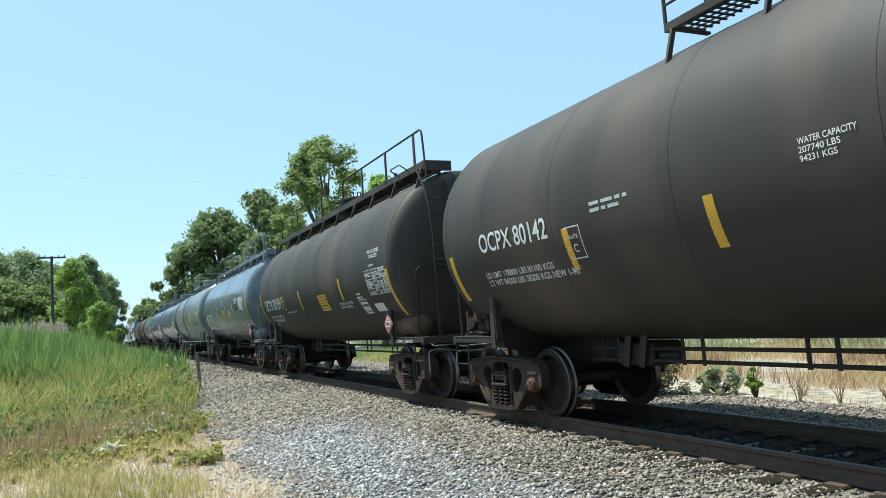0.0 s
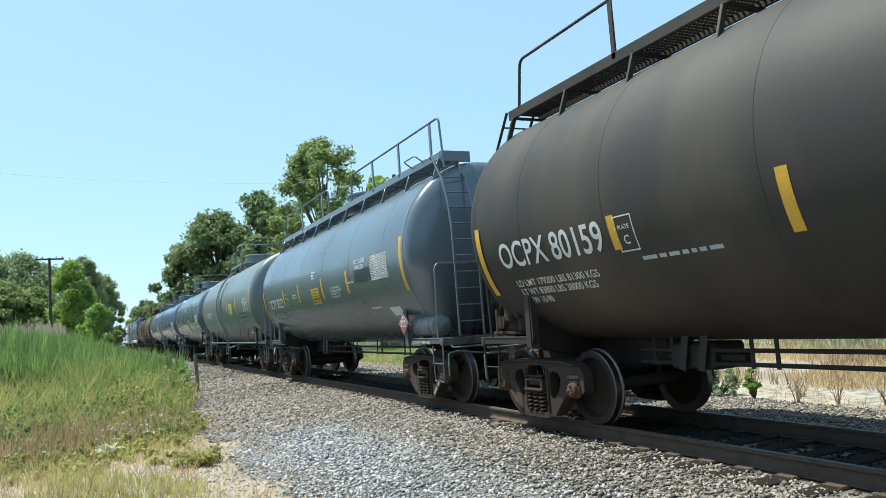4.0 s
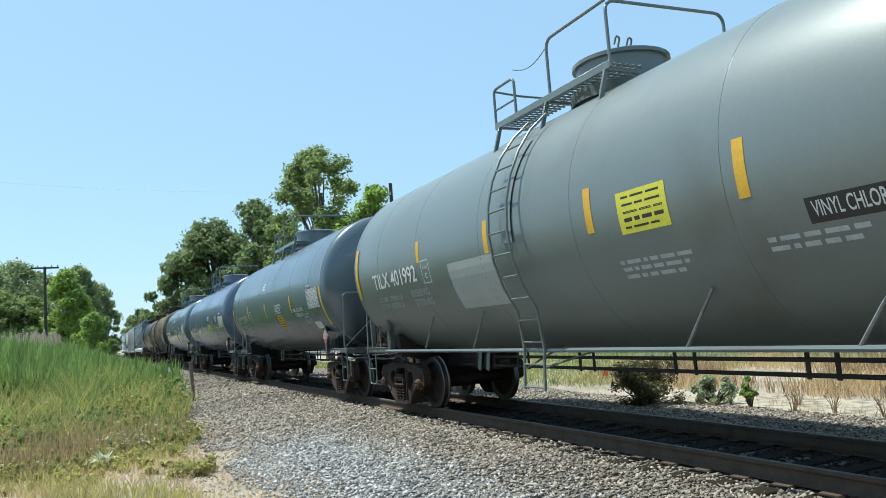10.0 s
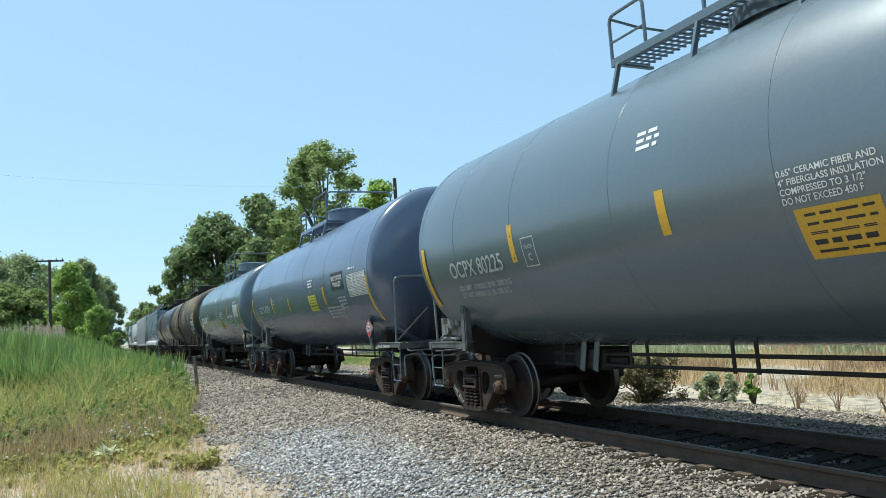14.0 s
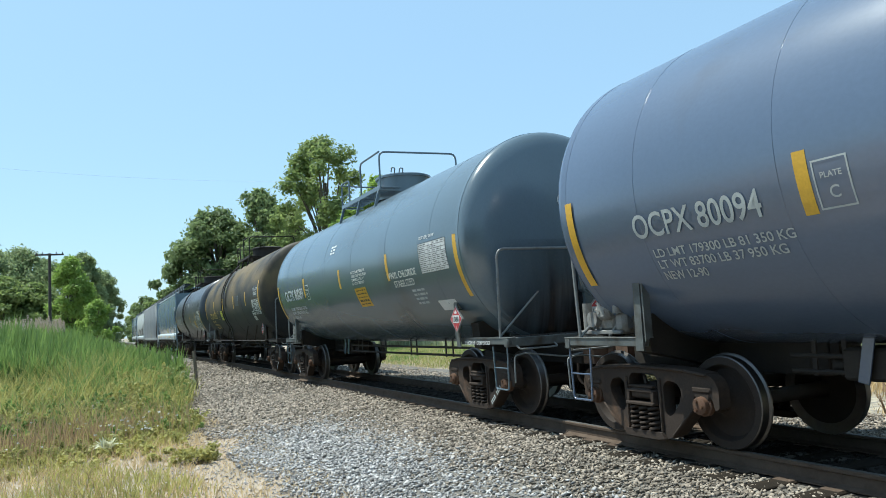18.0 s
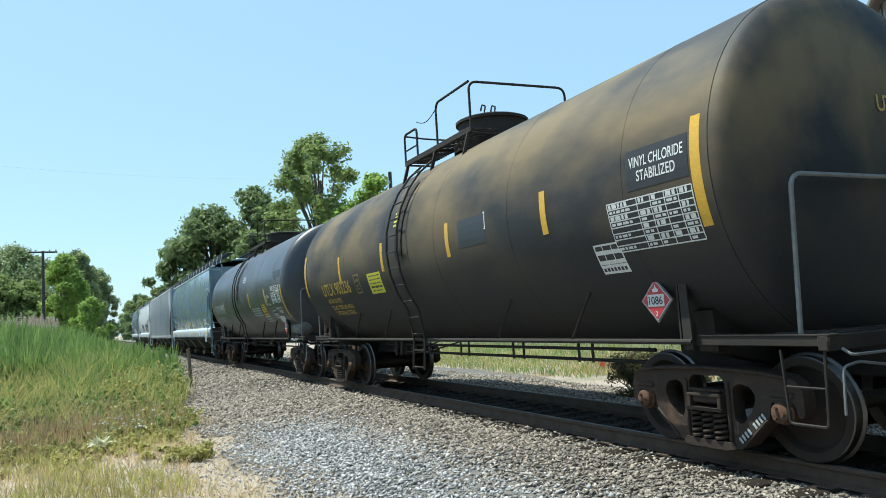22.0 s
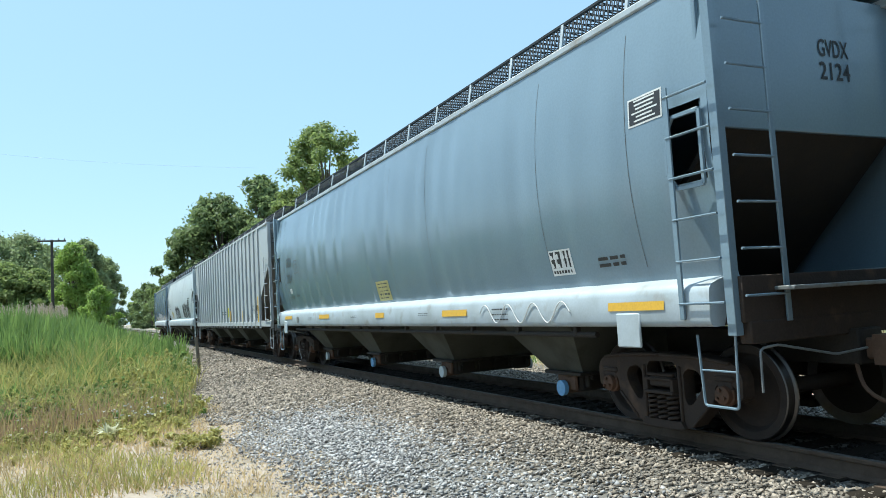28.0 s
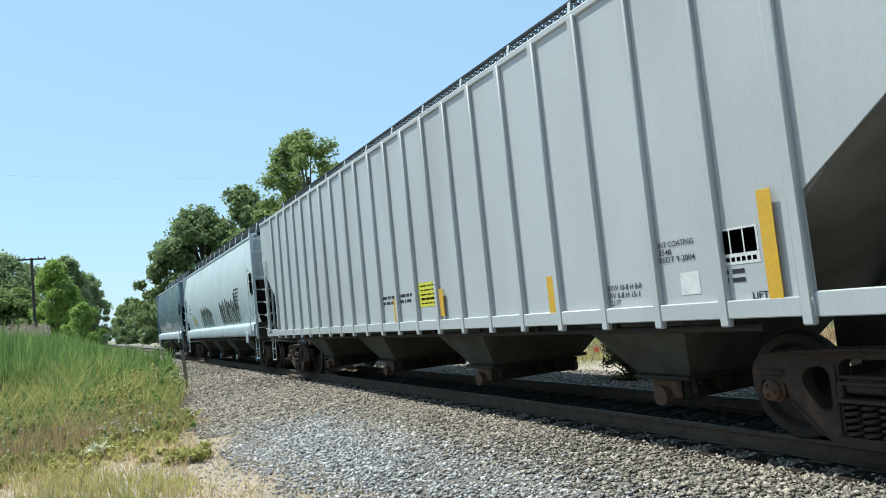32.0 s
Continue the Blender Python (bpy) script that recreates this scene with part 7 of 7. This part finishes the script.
def letter_train():
    text(0, 5.07, 2.47, 3.32, 2.58, ['OCPX 80142'], M_WHITE)
    plate_box(0, 3.04, 2.15, 2.53, 2.41, M_WHITE)
    strip(0, 2.97, 1.97, 2.46)
    text(0, 5.14, 1.98, 2.96, 2.05, ['LD LMT 178800 LBS 81100 KGS', 'LT WT 84200 LBS 38200 KGS NEW 1-90'], M_WHITE)
    strip(0, 0.71, 1.97, 2.45)
    text(0, -0.29, 2.51, -0.79, 2.72, ['WATER CAPACITY', '207740 LBS', '94231 KGS'], M_WHITE)
    bars(0, 2.42, 2.57, 1.77, 2.67, 2, M_PALE)
    strip(0, 6.07, 1.75, 2.44)
    text(1, -5.06, 2.80, -5.76, 3.00, ['VINYL CHLORIDE', 'STABILIZED'], M_WHITE)
    text(1, -5.12, 2.64, -5.44, 2.69, ['105J300W'], M_WHITE)
    panel(1, -4.76, 2.11, -6.17, 2.56, True)
    strip(1, -6.07, 1.62, 2.53)
    patch_on(1, -4.74, 1.74, -5.27, 1.91, M_WHITE)
    text(1, 5.57, 2.20, 3.31, 2.40, ['OCPX 80159'], M_WHITE)
    plate_box(1, 3.15, 2.14, 2.42, 2.41, M_WHITE)
    strip(1, 3.12, 2.12, 2.49)
    strip(1, 0.92, 2.01, 2.54)
    decal(1, -0.61, 1.97, -1.90, 2.23, M_YELLOW)
    strip(1, -2.93, 2.08, 2.58)
    text(1, -2.51, 1.91, -3.49, 2.02, ['FIBERGLASS INSULATION', 'DO NOT EXCEED 400F'], M_WHITE)
    label_box(1, -3.74, 1.76, -4.61, 2.00, M_WHITE)
    bars(1, -3.90, 2.07, -4.24, 2.16, 2, M_WHITE)
    text(1, 5.42, 1.66, 3.63, 1.94, ['LD LMT 179200 LBS 81300 KGS', 'LT WT 83800 LBS 38000 KGS', 'NEW 10-90'], M_WHITE)
    bars(1, 2.82, 1.97, 1.67, 2.02, 1, M_PALE)
    text(2, -3.37, 2.66, -4.12, 2.90, ['VINYL CHLORIDE', 'STABILIZED'], M_WHITE)
    smear(2, -3.39, 2.46, -4.41, 2.61)
    panel(2, -4.34, 2.40, -5.50, 2.86, False)
    strip(2, -6.07, 2.07, 3.06)
    decal(2, 0.45, 2.19, -0.64, 2.44, M_YELLOW)
    strip(2, -0.79, 2.20, 2.71)
    text(2, -1.47, 2.18, -2.30, 2.46, ['0.65" CERAMIC FIBER AND', '4" FIBERGLASS INSULATION', 'COMPRESSED TO 3 1/2"', 'DO NOT EXCEED 450 F'], M_WHITE)
    strip(2, -2.80, 2.22, 2.72)
    bars(2, -2.85, 2.44, -3.30, 2.46, 1, M_PALE)
    bars(2, 0.07, 2.74, -0.26, 2.95, 3, M_WHITE)
    text(2, 5.37, 2.23, 3.51, 2.44, ['OCPX 80223'], M_WHITE)
    plate_box(2, 3.22, 2.23, 2.68, 2.48, M_PALE)
    strip(2, 3.36, 2.22, 2.69)
    strip(2, 1.55, 2.24, 2.72)
    bars(2, -3.74, 1.81, -4.29, 1.88, 1, M_WHITE)
    patch_on(2, -4.69, 1.65, -5.24, 1.82, M_WHITE)
    text(2, 5.0, 1.82, 3.75, 2.04, ['LD LMT 179300 LB', 'LT WT  83700 LB'], M_PALE)
    text(2, 3.55, 1.84, 2.95, 2.06, ['81 350 KG', '37 950 KG'], M_PALE)
    text(2, 2.6, 1.84, 2.1, 1.92, ['NEW 11-90'], M_PALE)
    bars(2, 2.32, 2.38, 1.84, 2.48, 2, M_PALE)
    text(3, 5.6, 2.36, 3.52, 2.57, ['TILX 401992'], M_WHITE)
    plate_box(3, 3.34, 2.33, 3.02, 2.57, M_WHITE)
    strip(3, 3.37, 2.62, 2.98)
    patch_on(3, 2.3, 1.78, 0.82, 2.48, M_SAGELIGHT)
    strip(3, 1.00, 2.49, 2.95)
    strip(3, -1.35, 2.42, 2.92)
    decal(3, -1.69, 2.33, -2.71, 2.76, M_LIME)
    strip(3, -3.46, 2.41, 2.92)
    panel(3, -5.11, 2.34, -6.30, 2.82, True)
    strip(3, -6.48, 2.22, 3.21)
    dark_label(3, -3.98, 2.14, -5.35, 2.27, ['VINYL CHLORIDE, STABILIZED'])
    bars(3, -3.53, 1.96, -4.43, 2.04, 2, M_PALE)
    bars(3, -1.65, 1.89, -2.71, 2.07, 3, M_PALE)
    bars(3, -4.98, 2.03, -5.27, 2.06, 1, M_PALE)
    text(3, 5.58, 1.97, 4.41, 2.14, ['LD LMT 179800 LB', 'LT WT  83200 LB'], M_PALE)
    text(3, 3.95, 1.97, 3.2, 2.14, ['81550 KG', '37750 KG'], M_PALE)
    text(4, -4.88, 2.80, -5.29, 2.83, ['DOT 105J300W'], M_WHITE)
    panel(4, -4.73, 2.26, -6.00, 2.71, False)
    strip(4, -6.07, 1.79, 2.73)
    text(4, -3.14, 2.09, -4.21, 2.32, ['VINYL CHLORIDE', 'STABILIZED'], M_WHITE)
    bars(4, -4.08, 1.93, -4.54, 2.10, 4, M_PALE)
    strip(4, -2.98, 2.22, 2.71)
    decal(4, -0.78, 1.89, -2.04, 2.16, M_YELLOW)
    text(4, -0.98, 2.26, -1.86, 2.56, ['0.65" CERAMIC FIBER AND', '4" FIBERGLASS INSULATION', 'COMPRESSED TO 3 1/2"', 'DO NOT EXCEED 450 F'], M_WHITE)
    strip(4, 0.37, 2.22, 2.66)
    bars(4, 0.68, 3.11, 0.30, 3.32, 3, M_WHITE)
    text(4, 5.19, 2.22, 3.57, 2.39, ['OCPX 80225'], M_PALE)
    plate_box(4, 3.06, 2.21, 2.49, 2.49, M_PALE)
    patch_on(4, -4.76, 1.72, -5.33, 1.90, M_WHITE)
    text(4, 5.10, 1.86, 3.53, 2.08, ['LD LMT 179000 LB 81 200 KG', 'LT WT 84000 LB 38 100 KG'], M_PALE)
    panel(5, -4.74, 2.22, -6.22, 2.70, False)
    dark_label(5, -3.60, 2.49, -4.55, 2.77, ['VINYL CHLORIDE', 'STABILIZED'])
    bars(5, -1.50, 2.64, -2.01, 2.84, 3, M_WHITE)
    decal(5, -1.10, 2.10, -2.39, 2.38, M_LIME)
    strip(5, -2.86, 2.14, 2.59)
    strip(5, 0.84, 2.11, 2.51)
    strip(5, -6.07, 1.65, 2.59)
    bars(5, -2.81, 1.81, -4.07, 2.08, 4, M_PALE)
    bars(5, -3.93, 2.02, -4.50, 2.25, 4, M_PALE)
    text(5, 5.05, 2.23, 3.44, 2.42, ['OCPX 80094'], M_PALE)
    plate_box(5, 2.98, 2.23, 2.61, 2.49, M_PALE)
    bars(5, -4.97, 2.80, -5.42, 2.86, 1, M_WHITE)
    panel(6, -4.61, 2.32, -5.89, 2.78, False)
    text(6, -4.73, 2.85, -5.34, 2.92, ['DOT 105 J 300 W'], M_WHITE)
    strip(6, -6.07, 1.84, 2.80)
    text(6, -3.12, 2.17, -4.44, 2.41, ['VINYL CHLORIDE', 'STABILIZED'], M_WHITE)
    strip(6, -3.10, 2.29, 2.80)
    strip(6, -0.06, 2.33, 2.76)
    text(6, -0.95, 2.34, -1.91, 2.66, ['0.65" CERAMIC FIBER AND', '4" FIBERGLASS INSULATION', 'COMPRESSED TO 3 1/2"', 'DO NOT EXCEED 450 F'], M_WHITE)
    decal(6, -0.68, 1.94, -1.97, 2.21, M_YELLOW)
    bars(6, 0.71, 3.18, 0.32, 3.37, 3, M_WHITE)
    text(6, 5.27, 2.31, 3.28, 2.53, ['OCPX 80089'], M_WHITE)
    plate_box(6, 3.03, 2.28, 2.55, 2.56, M_WHITE)
    bars(6, -3.99, 1.87, -4.57, 2.00, 4, M_PALE)
    patch_on(6, -4.79, 1.66, -5.44, 1.83, M_WHITE)
    text(6, 5.12, 1.78, 3.41, 2.08, ['LD LMT 179600 LB 81 450 KG', 'LT WT 83400 LB 37 850 KG', 'NEW 11-90'], M_WHITE)
    text(5, 4.88, 1.78, 3.22, 2.08, ['LD LMT 179300 LB 81 350 KG', 'LT WT 83700 LB 37 950 KG', 'NEW 12-90'], M_PALE)
    text(8, 5.92, 1.80, 4.10, 2.06, ['LD LMT 179800 LBS 81550 KGS', 'LT WT 83200 LBS 37750 KGS'], M_PALE)
    dark_label(7, -5.72, 2.75, -6.57, 2.96, ['VINYL CHLORIDE', 'STABILIZED'])
    panel(7, -5.30, 2.11, -6.74, 2.54, True)
    strip(7, -6.66, 2.18, 3.19)
    strip(7, -4.18, 2.42, 2.94)
    strip(7, -1.53, 2.41, 2.93)
    strip(7, 1.28, 2.42, 2.95)
    strip(7, 3.90, 2.40, 2.94)
    patch_on(7, -1.92, 2.50, -2.73, 2.90, M_SMEAR, 'repainted_patch', 'dark repainted rectangle')
    patch_on(7, -2.70, 2.68, -2.75, 2.92, M_WHITE, 'worn_corner', 'white worn corner of a removed label')
    label_box(7, -4.79, 1.89, -5.59, 2.17, M_WHITE)
    text(7, 5.39, 2.18, 3.37, 2.38, ['UTLX 903236'], M_GOLD)
    decal(7, 2.35, 2.06, 1.37, 2.42, M_LIME)
    bars(7, 0.72, 3.18, 0.34, 3.42, 4, M_LIME)
    plate_box(7, 3.10, 2.14, 2.80, 2.44, M_GOLD)
    text(7, 5.30, 1.97, 4.28, 2.07, ['THE TANK CAR PEOPLE'], M_GOLD)
    text(7, 5.21, 1.66, 3.73, 1.94, ['LD LMT 179900 LB 81 600 KG', 'LT WT 83100 LB 37 700 KG'], M_GOLD)
    text(8, -4.39, 2.18, -4.94, 2.48, ['SR 13450', 'DOT-', 'SP 21134'], M_WHITE)
    panel(8, -5.22, 2.24, -6.57, 2.70, True)
    text(8, -5.44, 1.90, -6.18, 2.10, ['VINYL CHLORIDE', 'STABILIZED'], M_WHITE)
    strip(8, -6.56, 1.75, 2.72)
    strip(8, -4.31, 2.21, 2.71)
    strip(8, -1.72, 2.21, 2.69)
    strip(8, 1.40, 2.20, 2.69)
    strip(8, 3.68, 2.21, 2.69)
    decal(8, -3.45, 1.91, -4.04, 2.18, M_YELLOW)
    bars(8, -1.90, 1.89, -3.20, 2.18, 4, M_PALE)
    bars(8, -0.68, 3.12, -1.22, 3.34, 3, M_WHITE)
    text(8, 6.03, 2.23, 3.54, 2.45, ['GATX 95097'], M_PALE)
    label_box(8, -4.74, 1.79, -5.34, 2.08, M_PALE)
    patch_on(8, -5.17, 1.62, -5.80, 1.82, M_WHITE)
    smear(8, -5.66, 2.91, -6.58, 3.14)
    bars(8, -3.33, 1.67, -4.13, 1.87, 3, M_PALE)
    dark_sign(9, -8.11, 3.26, -8.64, 3.56)
    label_box(9, -6.22, 1.80, -6.84, 2.13, M_WHITE)
    bars(9, -7.27, 1.84, -7.78, 1.97, 2, M_INK)
    decal(9, 0.36, 1.74, -0.61, 2.04, M_OCHRE)
    text(9, 7.84, 2.95, 7.12, 3.17, ['GVDX'], M_INK)
    text(9, 7.82, 2.47, 7.18, 2.70, ['2124'], M_INK)
    plate_box(9, 6.85, 2.75, 6.54, 3.01, M_INK)
    text(9, 7.76, 1.97, 7.26, 2.07, ['LT WT 67400'], M_INK)
    text(9, 7.86, 2.15, 7.63, 2.24, ['LD LMT'], M_INK)
    patch_on(9, 7.61, 2.13, 7.35, 2.28, M_WHITE, 'repainted_patch', 'bright repainted patch')
    text(9, 7.02, 2.01, 6.69, 2.09, ['NEW 6-96'], M_INK)
    sill_strip(9, 4.17, 1.34, 3.28, 1.47)
    sill_strip(9, -0.06, 1.32, -0.56, 1.45)
    sill_strip(9, -3.28, 1.31, -4.17, 1.44)
    sill_strip(9, -7.61, 1.32, -8.49, 1.44)
    sill_strip(9, 7.98, 1.35, 7.11, 1.47)
    sill_print(-4.98, 1.27, 0.44, 3, 0.07, 0.022)
    for y in (-2.3, 1.55, 5.3):
        sill_print(y, 1.37, 0.42, 2, 0.03, 0.009)
    patch_on(9, 6.55, 1.28, 6.32, 1.44, M_GALV, 'card_holder', 'pale metal card holder')
    scrawl(9, -4.62, 1.21, -6.89, 1.51)
    hole(9, -8.68, 2.5, -9.14, 3.2)
    hole(9, 9.14, 2.5, 8.68, 3.2)
    text(10, -7.08, 1.72, -7.54, 1.94, ['INT COATING', '3548', 'REDT 9-2004'], M_INK)
    label_box(10, -7.80, 1.64, -8.27, 1.95, M_WHITE)
    bars(10, -7.83, 1.50, -8.09, 1.58, 2, M_INK)
    text(10, -8.13, 1.24, -8.29, 1.40, ['LIFT', 'HERE'], M_INK)
    fstrip(10, -8.21, 1.24, -8.58, 2.22)
    fstrip(10, -5.07, 1.22, -5.41, 1.76)
    decal(10, -1.23, 1.60, -2.13, 1.91, M_LIME)
    bars(10, 0.52, 1.64, -1.03, 1.84, 2, M_INK)
    text(10, -6.25, 1.34, -6.78, 1.58, ['EXW 10-8 H 8-8', 'EW 8-8 H 15-1', 'CU FT'], M_INK)
    patch_on(10, -7.32, 1.41, -7.56, 1.62, M_WHITE)
    fstrip(10, -2.11, 1.38, -2.37, 1.81)
    fstrip(10, -0.17, 1.20, -0.49, 1.75)
    head_text(1, -6.75, -0.02, 3.30, 0.88, 3.55, ['OCPX 80159'], M_WHITE)
    head_text(1, -6.75, 0.14, 3.06, 0.89, 3.35, ['CAPY 24904 GALS', 'CAPY 94272 LTRS'], M_WHITE)
    head_text(2, -6.75, -0.07, 3.24, 0.88, 3.48, ['OCPX 80223'], M_WHITE)
    head_text(2, -6.75, 0.18, 3.06, 0.71, 3.25, ['CAPY 24839 GALS', 'CAPY 94026 LTRS'], M_PALE)
    head_text(3, -7.05, -0.11, 3.15, 0.98, 3.43, ['TILX 401992'], M_WHITE)
    head_text(3, -7.05, -0.04, 3.01, 0.84, 3.25, ['CAPY 25150 US G', 'CAPY 95 200 L'], M_PALE)
    head_text(5, -6.75, 0.01, 3.20, 0.94, 3.41, ['OCPX 80094'], M_PALE)
    head_text(5, -6.75, 0.19, 2.86, 0.85, 3.08, ['CAPY 24873 GAL', 'CAPY 94 154 L'], M_PALE)
    head_text(6, -6.75, -0.11, 3.09, 1.04, 3.43, ['OCPX 80089'], M_WHITE)
    head_text(6, -6.75, 0.16, 2.88, 0.98, 3.12, ['CAPY 24851 GAL', '94 071 L'], M_PALE)
    head_text(7, -7.05, 0.07, 3.10, 1.21, 3.46, ['UTLX 903236'], M_GOLD)
    head_text(8, -7.05, 0.14, 3.15, 1.22, 3.43, ['GATX 95097'], M_WHITE)
    head_text(8, -7.05, 0.20, 2.83, 1.19, 3.21, 3, M_PALE)
    head_text(10, -10.187, -1.45, 3.95, -1.05, 4.25, ['CAUTION', 'NO SIDE', 'LADDER'], M_INK)
    head_text(9, -9.112, 0.17, 3.63, 0.64, 4.06, ['GVDX', '2124'], M_INK)
    head_text(4, -6.75, 0.37, 2.96, 1.16, 3.20, ['OCPX 80225'], M_PALE)
    for c, y, z in ((0, -5.92, 1.47), (1, -5.34, 1.47), (2, -5.36, 1.48), (3, -5.46, 1.56), (4, -5.48, 1.51), (5, -5.38, 1.50), (6, -5.44, 1.50), (7, -5.64, 1.55), (8, -5.79, 1.49)):
        placard(c, y, z)
    for c, x, z in ((1, 0.2, 1.49), (2, 0.22, 1.46), (3, 0.36, 1.62), (8, 0.63, 1.47), (5, 0.35, 1.5), (6, 0.35, 1.5)):
        placard(c, -SHELL[c] - 0.6, z, x, True)
    for c in (1, 2, 4, 5, 6, 8):
        channel_words(c, -SHELL[c] + 0.66)
    for c, rear, way in ((2, False, -1), (7, False, -1), (6, False, -1), (6, True, 1), (4, True, 1), (9, True, 1), (8, False, 1)):
        yard_mark(c, rear, way)
    strip(6, 3.10, 2.3, 2.8)
    strip(4, 3.24, 2.25, 2.75)
    strip(5, 3.01, 2.15, 2.65)
    for c in (1, 2, 3, 4, 5, 6, 7, 8):
        rear_strip(c, 2.2 if c in (3, 7) else 1.8, 3.2 if c in (3, 7) else 2.75)
    streaks(3, 1.3, 2.75)
    streaks(5, 1.3, 2.65)
    streaks(6, 1.3, 2.65)
    streaks(4, 1.3, 2.65)
    streaks(2, 1.3, 2.5)
    graffiti(11, -2.0, 1.7, 4.2, 1.15, 3, M_SMEAR)
    graffiti(11, 3.4, 1.7, 3.2, 1.0, 5, M_SMEAR)
    graffiti(11, 6.8, 1.75, 1.4, 0.6, 6, M_OCHRE)
    graffiti(12, 2.5, 1.7, 4.2, 0.8, 7, M_HGREY)
    bars(11, -5.6, 2.2, -6.6, 3.0, 6, M_INK)
    bars(11, 7.6, 2.4, 7.0, 3.0, 3, M_INK)


letter_train()


# ---- movement ----
SPEED_TIMES = [0, 2.5, 5, 7.5, 10, 12.5, 15, 18, 21, 24, 27, 29.5, 32]
SPEEDS = [3.905, 4.038, 4.182, 4.305, 4.438, 4.615, 4.796, 4.958, 5.107, 5.213, 5.324, 5.482, 5.663]


def travelled(t):
    """Metres that the train has rolled after t seconds."""
    grid = np.linspace(0, 32, 321)
    v = np.interp(grid, SPEED_TIMES, SPEEDS)
    d = np.concatenate([[0], np.cumsum((v[1:] + v[:-1]) / 2 * 0.1)])
    return float(np.interp(t, grid, d))


def motions():
    steps = [(i * 0.5, travelled(i * 0.5)) for i in range(65)]
    turns = []
    for i in range(0, 321):
        t = i * 0.1
        turns.append((t, math.degrees(travelled(t) / WHEEL_R)))
    for car, sets in TRAIN:
        s0 = car.matrix_basis.translation.y
        walk(car, [(t, pose(TRACK, s0 - d, 0)) for t, d in steps])
        for ws, y in sets:
            walk(ws, [(t, pose(0, y, WHEEL_R, w, 0, 0)) for t, w in turns])


motions()
